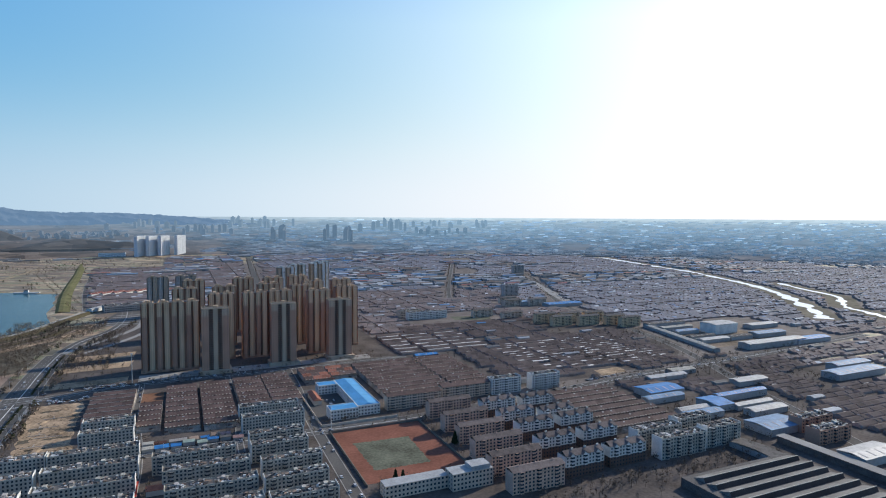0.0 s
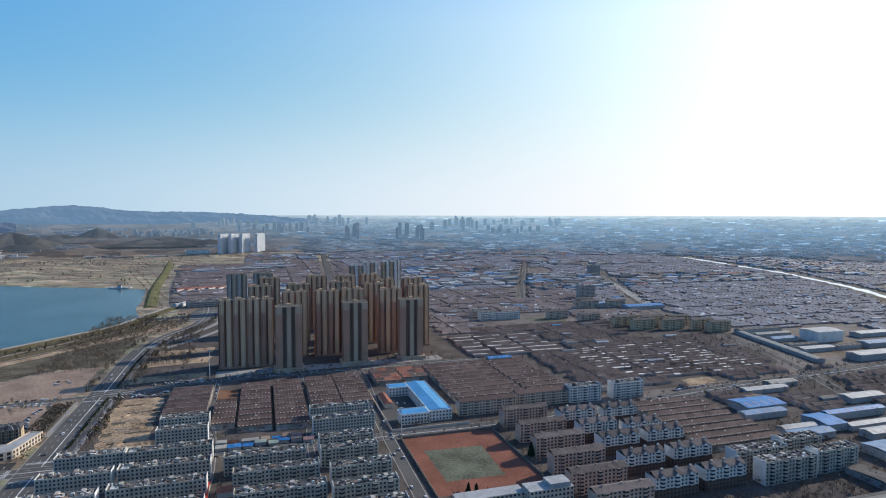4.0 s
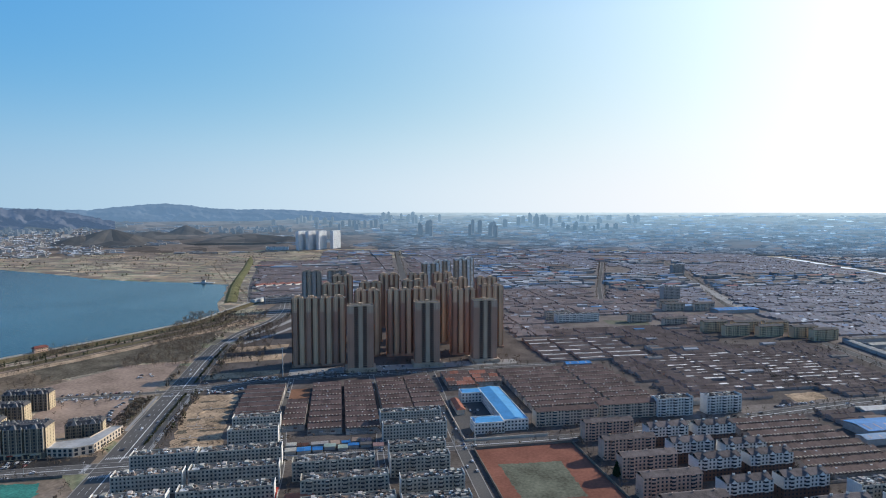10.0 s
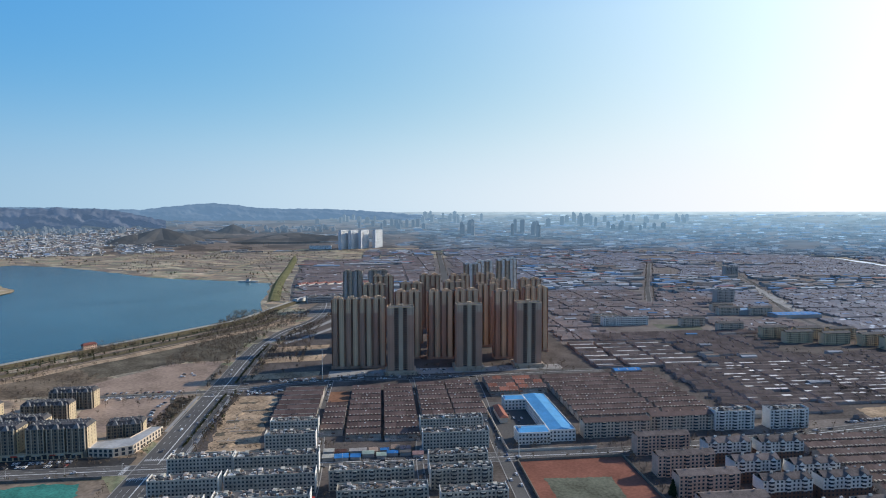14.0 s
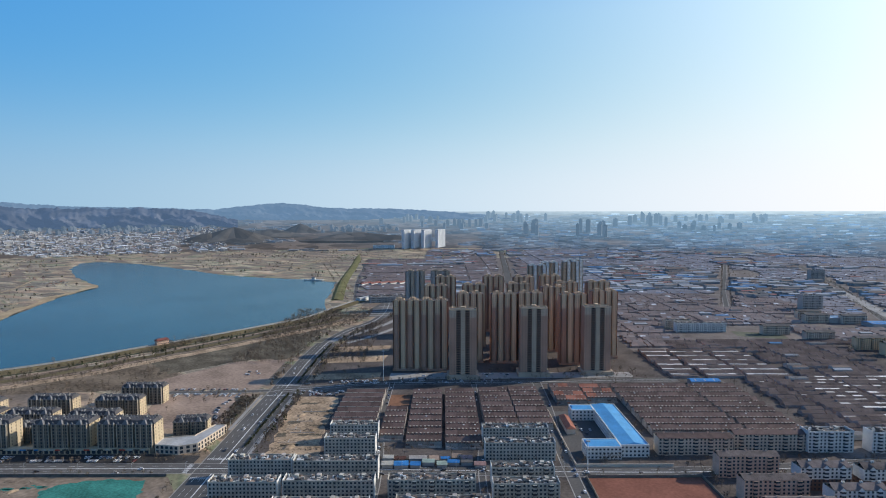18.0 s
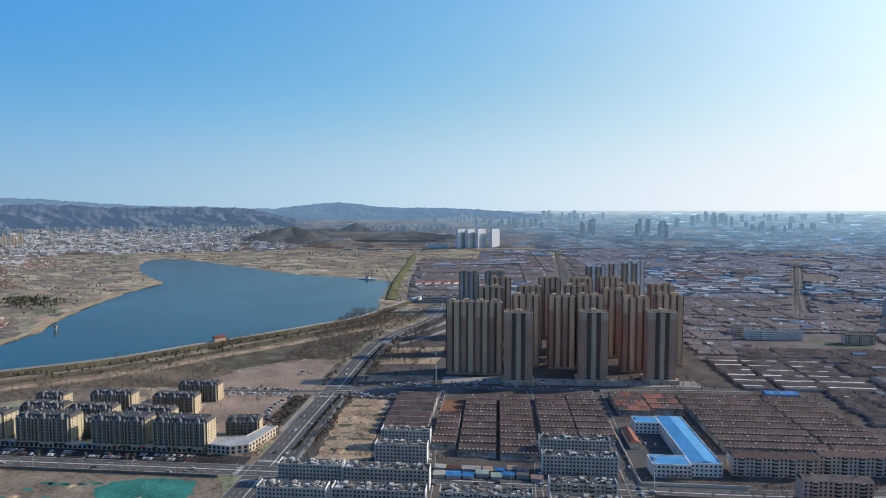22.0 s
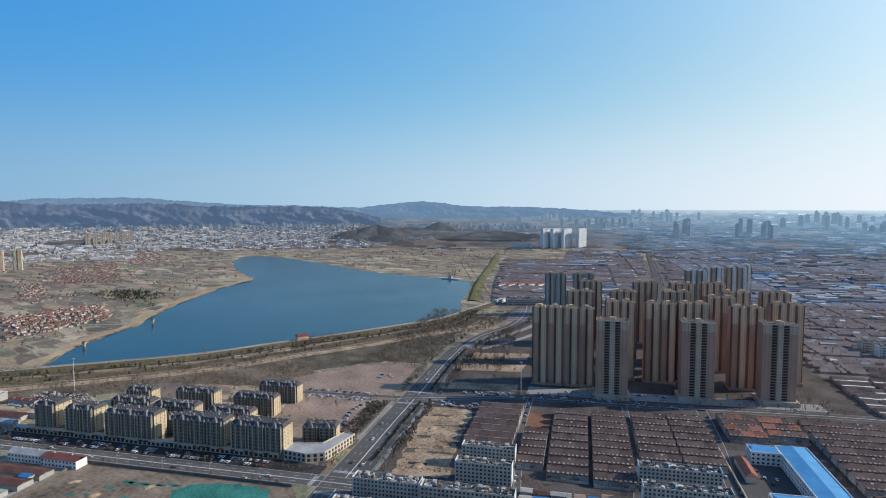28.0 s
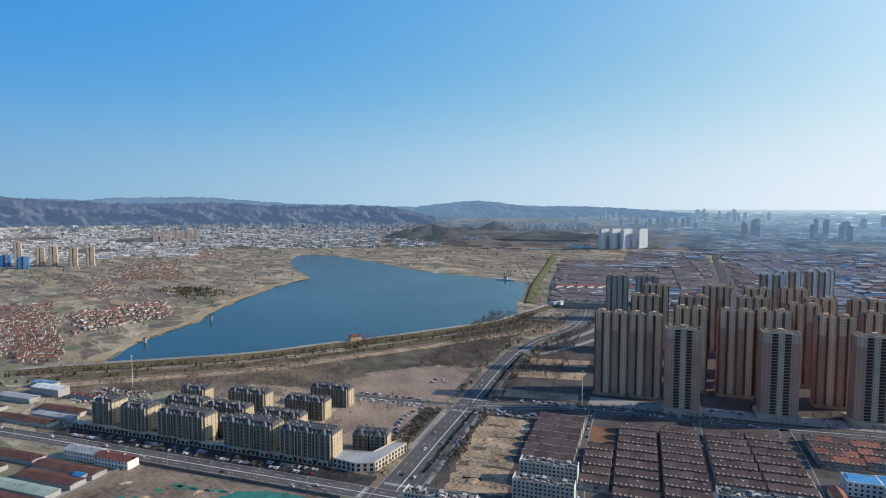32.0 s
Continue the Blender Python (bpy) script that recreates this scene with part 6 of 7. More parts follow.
for quad, n in (([(-1010, 350), (-1560, 425), (-1530, 525), (-980, 395)], 430), ([(-1150, 462), (-1364, 518), (-1390, 690), (-1205, 640)], 300), ([(-1805, 755), (-2311, 929), (-2290, 1130), (-1720, 890)], 420),
                ([(-1080, 300), (-1600, 330), (-1600, 410), (-1050, 345)], 330), ([(-1500, 600), (-1900, 700), (-1900, 760), (-1520, 640)], 60), ([(-2250, 1150), (-2700, 1300), (-2700, 1480), (-2300, 1330)], 160),
                ([(-1620, 350), (-1900, 380), (-1900, 470), (-1620, 450)], 160)):
    p0, p1, p2, p3 = (Vector(q) for q in quad)
    n = int(n * 1.5)
    d_ = (p3 - p0).normalized()
    for _ in range(n):
        a, b = r4.random(), r4.random()
        a = round(a * (p1 - p0).length / 12.5) * 12.5 / (p1 - p0).length
        q = (p0.lerp(p1, a)).lerp(p3.lerp(p2, a), b)
        x, y = q.x + r4.gauss(0, 5), q.y + r4.gauss(0, 5)
        if in_lake(x, y, 40):
            continue
        L = r4.uniform(4, 9)
        row_house(vh, (x, y), -L / 2, L / 2, -2.5, 2.5, r4.uniform(2.4, 3.4), 1.3, 0.2, (d_.x, d_.y))
for _ in range(900):
    x, y = r4.uniform(-2600, -1000), r4.uniform(330, 1500)
    if not in_lake(x, y, 45) and noise.noise(Vector((x / 210, y / 210, 8))) > 0.08:
        for _k in range(r4.choice((1, 2, 3))):
            L = r4.uniform(4, 10)
            aa = radians(60 + r4.choice((0, 90)))
            row_house(vh, (x + r4.uniform(-14, 14), y + r4.uniform(-14, 14)), -L / 2, L / 2, -2.6, 2.6, r4.uniform(2.6, 3.6), 1.2, 0.2, (math.cos(aa), math.sin(aa)))
thing("lakeside_village", "red-roofed village houses with pale walls beyond the lake", "houses", kind="stuff", mb=vh, material=[REDVILLAGE, VILLAGEWALL])


def polar(az, rad):
    a = radians(az)
    return CX - rad * math.sin(a), CY + rad * math.cos(a)


for _ in range(11500):
    az = r4.uniform(44, 92)
    rad = 2720 + 1280 * r4.random()
    if rad < 3050 and az < 64 or r4.random() > 0.35 + 0.65 * min(1, (rad - 2720) / 600):
        continue
    x, y = polar(az, rad)
    if in_lake(x, y, 60) or noise.noise(Vector((x / 260, y / 260, 2))) < -0.42:
        continue
    L = r4.choice((5, 6, 8, 8, 10, 12, 16, 24, 40))
    aa = radians(az + r4.choice((-12, 0, 14)))
    row_house(ch, (x, y), -L / 2, L / 2, -5 - (L > 18) * 4, 5 + (L > 18) * 4, r4.choice((3, 3, 4, 4, 4, 5, 5, 10)), 0.7, float(far_rise(np.array(x), np.array(y))), (math.cos(aa), math.sin(aa)))
thing("lakeside_town", "white and blue buildings of the town beyond the lake", "buildings", kind="stuff", mb=ch, material=[TOWNROOF, FARWALL])

lt = slab_tower(pose(-2428, 713, 0, 0, 0, 60), 1, 24, 22, GREYW, PALESTONE, "pale tan tower beyond the lake", "towers beyond the lake")
for x, y in ((-2440, 754), (-2346, 789), (-2347, 841), (-2846, 736)):
    copy_thing(lt, pose(x, y, 0, 0, 0, 60))
bt = slab_tower(pose(-2384, 654, 0, 0, 0, 60), 1, 30, 13, BLUEROOF, PALEBLUE, "tower under construction wrapped in blue netting", "towers under construction")
copy_thing(bt, pose(-2515, 631, 0, 0, 0, 60))
lt2 = slab_tower(pose(*polar(67.5, 3350), float(far_rise(np.array(polar(67.5, 3350)[0]), np.array(polar(67.5, 3350)[1]))), 0, 0, 66), 1, 22, 18, GREYT, PALESTONE, "pale grey tower in a distant row", "distant tower row")
for i in range(1, 7):
    x, y = polar(67.5 - i * 0.52, 3350 + 14 * i)
    copy_thing(lt2, pose(x, y, float(far_rise(np.array(x), np.array(y))), 0, 0, 66))


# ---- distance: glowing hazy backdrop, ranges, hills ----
# haze is painted in as emission, bluer and brighter with distance
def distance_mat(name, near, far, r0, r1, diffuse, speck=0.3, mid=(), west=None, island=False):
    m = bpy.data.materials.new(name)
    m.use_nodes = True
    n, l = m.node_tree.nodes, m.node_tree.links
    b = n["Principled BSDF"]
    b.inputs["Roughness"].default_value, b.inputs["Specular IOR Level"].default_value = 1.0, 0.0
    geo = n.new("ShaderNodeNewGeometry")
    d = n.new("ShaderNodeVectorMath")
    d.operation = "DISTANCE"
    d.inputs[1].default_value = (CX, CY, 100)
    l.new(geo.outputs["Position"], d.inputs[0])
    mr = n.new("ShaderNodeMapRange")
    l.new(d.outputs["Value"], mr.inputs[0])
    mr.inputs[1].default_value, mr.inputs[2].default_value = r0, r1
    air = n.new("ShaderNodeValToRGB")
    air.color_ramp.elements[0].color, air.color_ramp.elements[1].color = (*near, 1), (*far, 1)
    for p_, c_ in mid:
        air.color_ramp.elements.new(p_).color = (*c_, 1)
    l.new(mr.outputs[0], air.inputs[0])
    # the painted haze is brighter towards the sun
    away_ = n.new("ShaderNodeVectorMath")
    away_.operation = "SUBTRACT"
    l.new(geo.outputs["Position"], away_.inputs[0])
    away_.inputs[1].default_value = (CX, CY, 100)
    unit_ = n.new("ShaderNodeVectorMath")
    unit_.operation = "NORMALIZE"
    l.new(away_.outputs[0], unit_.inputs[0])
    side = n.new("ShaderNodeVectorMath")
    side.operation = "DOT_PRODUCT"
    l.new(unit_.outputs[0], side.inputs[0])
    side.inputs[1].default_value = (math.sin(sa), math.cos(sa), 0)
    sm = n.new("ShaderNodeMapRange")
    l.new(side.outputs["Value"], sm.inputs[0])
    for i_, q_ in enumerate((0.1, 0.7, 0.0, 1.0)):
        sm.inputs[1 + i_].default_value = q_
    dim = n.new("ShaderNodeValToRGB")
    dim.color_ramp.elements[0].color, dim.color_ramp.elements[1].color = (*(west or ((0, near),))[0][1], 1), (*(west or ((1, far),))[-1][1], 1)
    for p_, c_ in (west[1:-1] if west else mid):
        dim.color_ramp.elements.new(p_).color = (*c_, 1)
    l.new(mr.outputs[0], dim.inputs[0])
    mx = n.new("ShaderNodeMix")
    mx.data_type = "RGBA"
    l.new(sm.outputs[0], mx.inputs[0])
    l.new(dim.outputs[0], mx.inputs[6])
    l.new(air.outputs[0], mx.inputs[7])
    t = n.new("ShaderNodeTexNoise")
    t.inputs["Scale"].default_value, t.inputs["Detail"].default_value = 0.012, 6
    l.new(geo.outputs["Position"], t.inputs["Vector"])
    k = n.new("ShaderNodeMath")
    k.operation = "MULTIPLY_ADD"
    l.new(t.outputs[0], k.inputs[0])
    k.inputs[1].default_value, k.inputs[2].default_value = 2 * speck, 1 - speck
    v_ = n.new("ShaderNodeVectorMath")
    v_.operation = "SCALE"
    l.new(mx.outputs[2], v_.inputs[0])
    l.new(k.outputs[0], v_.inputs["Scale"])
    # the surface's own colour fades as the painted haze takes over
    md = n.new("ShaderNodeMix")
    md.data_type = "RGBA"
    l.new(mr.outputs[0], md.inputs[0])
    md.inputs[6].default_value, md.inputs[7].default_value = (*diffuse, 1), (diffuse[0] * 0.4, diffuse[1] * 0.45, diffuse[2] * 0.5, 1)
    t3 = n.new("ShaderNodeTexNoise")
    t3.inputs["Scale"].default_value, t3.inputs["Detail"].default_value = 0.02, 8
    l.new(geo.outputs["Position"], t3.inputs["Vector"])
    k3 = n.new("ShaderNodeMath")
    k3.operation = "MULTIPLY_ADD"
    l.new(t3.outputs[0], k3.inputs[0])
    k3.inputs[1].default_value, k3.inputs[2].default_value = 1.0, 0.5
    v3 = n.new("ShaderNodeVectorMath")
    v3.operation = "SCALE"
    l.new(md.outputs[2], v3.inputs[0])
    cell = n.new("ShaderNodeTexVoronoi")
    cell.inputs["Scale"].default_value = 0.011
    l.new(geo.outputs["Position"], cell.inputs["Vector"])
    sc = n.new("ShaderNodeSeparateColor")
    l.new(cell.outputs["Color"], sc.inputs[0])
    mc = n.new("ShaderNodeMath")
    mc.operation = "MULTIPLY_ADD"
    l.new(sc.outputs[0], mc.inputs[0])
    mc.inputs[1].default_value, mc.inputs[2].default_value = 1.0, 0.5
    mk = n.new("ShaderNodeMath")
    mk.operation = "MULTIPLY"
    l.new(mc.outputs[0], mk.inputs[0])
    l.new(k3.outputs[0], mk.inputs[1])
    l.new(mk.outputs[0], v3.inputs["Scale"])
    l.new(v3.outputs[0], b.inputs["Base Color"])
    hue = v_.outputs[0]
    # piece by piece brightness; the few brightest glow as painted sun glints
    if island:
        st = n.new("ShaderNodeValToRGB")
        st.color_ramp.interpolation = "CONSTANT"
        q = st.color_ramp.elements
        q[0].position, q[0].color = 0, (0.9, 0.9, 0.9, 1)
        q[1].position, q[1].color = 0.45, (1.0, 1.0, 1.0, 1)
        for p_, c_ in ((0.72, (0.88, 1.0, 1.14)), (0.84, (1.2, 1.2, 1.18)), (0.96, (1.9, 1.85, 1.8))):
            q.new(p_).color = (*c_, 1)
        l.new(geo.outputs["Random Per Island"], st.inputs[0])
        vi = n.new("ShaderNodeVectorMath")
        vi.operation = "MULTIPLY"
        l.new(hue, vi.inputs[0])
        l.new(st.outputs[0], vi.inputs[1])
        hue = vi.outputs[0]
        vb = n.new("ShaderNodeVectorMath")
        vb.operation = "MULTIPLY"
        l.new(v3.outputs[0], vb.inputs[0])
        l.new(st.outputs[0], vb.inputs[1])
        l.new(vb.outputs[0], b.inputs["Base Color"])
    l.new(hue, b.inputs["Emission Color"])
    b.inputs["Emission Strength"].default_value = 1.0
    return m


# painted haze colours by distance: away from the sun, then towards it
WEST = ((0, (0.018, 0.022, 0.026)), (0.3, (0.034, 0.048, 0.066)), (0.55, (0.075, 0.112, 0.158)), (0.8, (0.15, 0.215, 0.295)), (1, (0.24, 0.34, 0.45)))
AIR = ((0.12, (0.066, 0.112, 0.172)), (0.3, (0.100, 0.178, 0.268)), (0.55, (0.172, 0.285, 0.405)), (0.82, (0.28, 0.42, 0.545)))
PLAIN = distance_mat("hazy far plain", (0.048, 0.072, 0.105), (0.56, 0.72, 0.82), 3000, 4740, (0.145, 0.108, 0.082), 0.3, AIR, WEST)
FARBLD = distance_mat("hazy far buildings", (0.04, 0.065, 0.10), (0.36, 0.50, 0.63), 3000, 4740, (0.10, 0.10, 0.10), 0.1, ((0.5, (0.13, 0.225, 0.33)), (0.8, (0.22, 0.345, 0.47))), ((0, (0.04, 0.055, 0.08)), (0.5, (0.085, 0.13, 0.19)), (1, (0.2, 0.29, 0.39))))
# both ranges carry a near even blue emission as painted haze
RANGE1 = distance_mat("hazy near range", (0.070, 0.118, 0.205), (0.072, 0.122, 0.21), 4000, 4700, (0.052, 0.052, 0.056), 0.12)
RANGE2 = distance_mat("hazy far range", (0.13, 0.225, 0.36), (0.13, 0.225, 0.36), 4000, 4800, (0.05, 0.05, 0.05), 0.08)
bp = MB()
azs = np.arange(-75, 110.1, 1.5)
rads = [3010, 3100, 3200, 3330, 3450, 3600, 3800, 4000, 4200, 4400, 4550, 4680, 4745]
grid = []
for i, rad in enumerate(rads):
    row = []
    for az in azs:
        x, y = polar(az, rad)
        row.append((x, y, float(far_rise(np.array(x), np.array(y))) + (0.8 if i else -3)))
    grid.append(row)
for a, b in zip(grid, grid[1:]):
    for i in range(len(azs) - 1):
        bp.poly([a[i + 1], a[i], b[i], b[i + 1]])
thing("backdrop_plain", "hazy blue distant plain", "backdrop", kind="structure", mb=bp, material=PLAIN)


def ridge(name, label, rad, prof, base_el, material, rough, seed):
    """A mountain range: rows from its foot to its crest, folded into spurs."""
    mb = MB()
    az0, az1 = prof[0][0], prof[-1][0]
    n = int(abs(az1 - az0) / 0.11)
    cols = []
    for i in range(n + 1):
        az = az0 + (az1 - az0) * i / n
        el = np.interp(az, [p[0] for p in prof], [p[1] for p in prof])
        el += rough * (0.20 * noise.noise(Vector((az * 0.5, seed, 0))) + 0.14 * noise.noise(Vector((az * 1.5, seed, 1))) + 0.10 * noise.noise(Vector((az * 4.0, seed, 2))) + 0.06 * noise.noise(Vector((az * 9.0, seed, 3))) + 0.04 * noise.noise(Vector((az * 20.0, seed, 4))))
        col = []
        for j in range(25):
            s = j / 24
            spur = 0.0
            for fq, am in ((0.35, 130), (0.9, 60), (2.1, 26), (5.0, 10)):
                spur -= am * (1 - 2.4 * abs(noise.noise(Vector((az * fq + (0.9 - s) * (1.2 if fq < 1 else 0.5), s * (1.6 + fq * 1.5), seed + fq)))))
            spur *= math.sin(math.pi * s ** 0.8)
            r_ = rad - 190 * (1 - s) + spur * rough
            e = base_el + (el - base_el) * (s ** 0.9) * (1 + 0.22 * noise.noise(Vector((az * 2.5, s * 3, seed + 3))) * (1 - s))
            x, y = polar(az, r_)
            col.append((x, y, 205 + r_ * math.tan(radians(e))))
        cols.append(col)
    m_ = len(cols[0])
    mb.shell([p for c in cols for p in c], [(i * m_ + j, (i + 1) * m_ + j, (i + 1) * m_ + j + 1, i * m_ + j + 1) for i in range(len(cols) - 1) for j in range(m_ - 1)])
    ob = thing(name, label, "mountains", kind="structure", mb=mb, material=material)
    ob.data.polygons.foreach_set("use_smooth", [True] * len(ob.data.polygons))
    return ob


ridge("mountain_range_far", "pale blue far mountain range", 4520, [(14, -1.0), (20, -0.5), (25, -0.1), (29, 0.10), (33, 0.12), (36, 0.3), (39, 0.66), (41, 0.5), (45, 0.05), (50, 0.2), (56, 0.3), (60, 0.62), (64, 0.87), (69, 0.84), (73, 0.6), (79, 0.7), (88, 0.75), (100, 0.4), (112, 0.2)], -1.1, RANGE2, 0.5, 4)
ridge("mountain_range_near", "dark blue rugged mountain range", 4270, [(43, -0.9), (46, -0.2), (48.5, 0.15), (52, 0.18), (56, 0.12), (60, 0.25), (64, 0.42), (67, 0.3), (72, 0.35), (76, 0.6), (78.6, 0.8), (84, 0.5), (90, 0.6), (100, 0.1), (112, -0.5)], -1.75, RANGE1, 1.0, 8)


def hill(az, rad, hw, top, label):
    mb = MB()
    x0, y0 = polar(az, rad)
    zb = float(far_rise(np.array(x0), np.array(y0))) - 12
    rings, seg = 9, 28
    for i in range(rings):
        for j in range(seg):
            q = []
            for ii, jj in ((i, j), (i, j + 1), (i + 1, j + 1), (i + 1, j)):
                s, a = 1 - ii / rings, 2 * math.pi * (jj % seg) / seg
                k = 1 + 0.22 * noise.noise(Vector((math.cos(a) * 2, math.sin(a) * 2, az)))
                d_ = hw * s * k
                z = zb + (top - zb) * (0.45 * (0.5 + 0.5 * math.cos(math.pi * s)) + 0.55 * (1 - s) ** 1.5) * (1 + 0.06 * noise.noise(Vector((d_ / 40 * math.cos(a), d_ / 40 * math.sin(a), 1))) * (1 if s < 0.95 else 0))
                ra = radians(az)
                e, f = d_ * math.cos(a), d_ * math.sin(a) * 0.6
                q.append((x0 + e * math.cos(ra) - f * math.sin(ra), y0 + e * math.sin(ra) + f * math.cos(ra), z))
            mb.poly(q)
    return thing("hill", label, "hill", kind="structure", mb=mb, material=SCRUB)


# hills glow faintly blue, haze painted over the scrub colour
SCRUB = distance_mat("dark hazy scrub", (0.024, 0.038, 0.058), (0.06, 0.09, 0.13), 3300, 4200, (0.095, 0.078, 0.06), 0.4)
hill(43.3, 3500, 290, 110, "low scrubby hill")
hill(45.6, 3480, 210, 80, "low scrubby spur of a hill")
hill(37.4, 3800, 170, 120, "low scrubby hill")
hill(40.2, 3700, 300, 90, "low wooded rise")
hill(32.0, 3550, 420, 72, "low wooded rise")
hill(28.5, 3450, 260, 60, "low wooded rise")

# far towers of the city on the plain, their haze painted as emission
fb = MB()
for c_az, spread, rad, n, h0, h1 in ((22, 3, 3950, 14, 30, 55), (15.5, 0.8, 3700, 7, 60, 75), (9.5, 1.2, 3650, 8, 60, 80), (5, 2.5, 4100, 16, 40, 70), (18, 3, 4250, 16, 35, 60), (-2, 4, 4300, 14, 25, 45),
                                     (26, 2.5, 4200, 10, 30, 45), (0.5, 3, 3900, 10, 25, 40), (32, 4, 3850, 30, 12, 22), (60, 14, 3900, 70, 10, 26), (52, 6, 3880, 40, 10, 24)):
    for _ in range(n):
        az = r4.gauss(c_az, spread * 0.55)
        rr_ = rad + r4.uniform(-120, 120)
        x, y = polar(az, rr_)
        z = float(far_rise(np.array(x), np.array(y)))
        w_ = r4.uniform(7, 14)
        h = r4.uniform(h0, h1)
        fb.box(x - w_, x + w_, y - 8, y + 8, z - 3, z + h)
        fb.box(x - w_ * 0.4, x + w_ * 0.4, y - 4, y + 4, z + h, z + h + 5)
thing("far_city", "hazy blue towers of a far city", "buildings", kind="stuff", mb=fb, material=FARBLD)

fl = MB()
for _ in range(9000):
    az = r4.uniform(-48, 44)
    rad = 2990 + 1600 * r4.random() ** 1.15
    x, y = polar(az, rad)
    if noise.noise(Vector((x / 300, y / 300, 7))) < (-0.35 if az < 20 else 0.1):
        continue
    L = r4.uniform(12, 75)
    row_house(fl, (x, y), -L / 2, L / 2, -5, 5, r4.choice((3, 4, 4, 5, 6)), 1.0, float(far_rise(np.array(x), np.array(y))))
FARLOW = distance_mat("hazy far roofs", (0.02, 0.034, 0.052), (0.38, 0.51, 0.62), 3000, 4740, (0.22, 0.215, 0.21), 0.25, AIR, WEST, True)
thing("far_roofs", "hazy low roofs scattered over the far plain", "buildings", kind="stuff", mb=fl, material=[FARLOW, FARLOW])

# river with its sky glare painted white, and sandy flats beside it
for name, line, wd in (("river_water", RIVER, 19), ("river_water", RIVER2, 12)):
    rv, sf = MB(), MB()
    pts = [Vector(p) for p in curve(line, 10)]
    for i, (a, b) in enumerate(zip(pts, pts[1:])):
        d = (b - a).normalized()
        nn = Vector((-d.y, d.x))
        za, zb = (float(far_rise(np.array(q.x), np.array(q.y))) for q in (a, b))
        w0, w1 = (wd * min(1.0, max(0.1, 0.6 + 1.3 * noise.noise(Vector((k * 0.23, wd, 0))))) for k in (i, i + 1))
        rv.poly([(a.x - nn.x * w0, a.y - nn.y * w0, za + 0.5), (b.x - nn.x * w1, b.y - nn.y * w1, zb + 0.5), (b.x + nn.x * w1, b.y + nn.y * w1, zb + 0.5), (a.x + nn.x * w0, a.y + nn.y * w0, za + 0.5)][::-1])
        f0, f1 = max(w0 + 4, 31), max(w1 + 4, 31)
        sf.poly([(a.x - nn.x * f0, a.y - nn.y * f0, za + 0.3), (b.x - nn.x * f1, b.y - nn.y * f1, zb + 0.3), (b.x + nn.x * f1, b.y + nn.y * f1, zb + 0.3), (a.x + nn.x * f0, a.y + nn.y * f0, za + 0.3)][::-1])
    thing(name, "bright frozen river winding over the plain", "river", kind="structure", mb=rv, material=RIVERWATER)
    thing("river_flats", "dry sandy flats along the river", "ground", kind="structure", mb=sf, material=FLATSAND)


# ---- trees ----
def bare_tree(mb, x, y, z, h, r):
    """A thin trunk and a loose round crown of fine twigs."""
    spread = h * 0.36
    mb.shell([(x - 0.15, y - 0.1, z), (x + 0.15, y - 0.1, z), (x, y + 0.18, z), (x, y, z + h * 0.6)], [(0, 1, 3), (1, 2, 3), (2, 0, 3)])
    for _ in range(20):
        a, c = r.uniform(0, 2 * math.pi), r.uniform(-1, 1)
        k = r.random() ** 0.4 * spread
        g_ = math.sqrt(1 - c * c) * k
        px, py, cz = x + g_ * math.cos(a), y + g_ * math.sin(a), z + h * 0.62 + c * k * 1.05
        q = r.uniform(0.5, 1.1)
        b = r.uniform(0, 6.3)
        mb.poly([(px, py, cz), (px + q * math.cos(b), py + q * math.sin(b), cz + r.uniform(-0.3, 0.6)), (px + 0.35 * math.cos(b + 1.3), py + 0.35 * math.sin(b + 1.3), cz + r.uniform(0.4, 1.2))])


def leafy(mb, x, y, z, h, r, n=34, cone=False):
    for _ in range(n):
        a = r.uniform(0, 2 * math.pi)
        t = r.random()
        wide = (1 - t) * 0.3 if cone else 0.42 * math.sqrt(max(0.05, 1 - (2 * t - 0.8) ** 2))
        s = wide * h * math.sqrt(r.random()) + 0.1
        cz = z + 0.4 + t * h
        px, py = x + s * math.cos(a), y + s * math.sin(a)
        q = r.uniform(0.5, 1.1)
        b = r.uniform(0, 6.3)
        mb.poly([(px - q * math.cos(b), py - q * math.sin(b), cz), (px + q * math.cos(b), py + q * math.sin(b), cz - 0.2), (px, py, cz + r.uniform(0.9, 1.7))])


for line in ([(-1000, 300), (-1180, 420), (-1420, 560), (-1700, 650), (-2050, 760), (-2400, 980)], [(-1180, 420), (-1320, 470), (-1480, 560), (-1560, 640)], [(-1420, 560), (-1560, 800), (-1640, 1000), (-1900, 1250)],
             [(-1700, 650), (-1760, 860), (-1900, 1010)], [(-1560, 420), (-1700, 650)], [(-900, 1400), (-1250, 1480), (-1600, 1420), (-1900, 1500)], [(-1250, 1480), (-1350, 1800), (-1500, 2200)], [(-1350, 1800), (-1700, 1850), (-2100, 1800)]):
    ft = MB()
    cl = curve(line, 10)
    for a_, b_ in zip(cl, cl[1:]):
        if not in_lake(a_.x, a_.y, 15) and not in_lake(b_.x, b_.y, 15):
            ribbon(ft, [a_, b_], 6, 0.8)
    thing("field_track", "pale dirt track between the fields", "track", kind="structure", mb=ft, material=BANK)
tr = random.Random(5)
road_trees, lake_trees, town_trees, plain_trees, shrubs = MB(), MB(), MB(), MB(), MB()
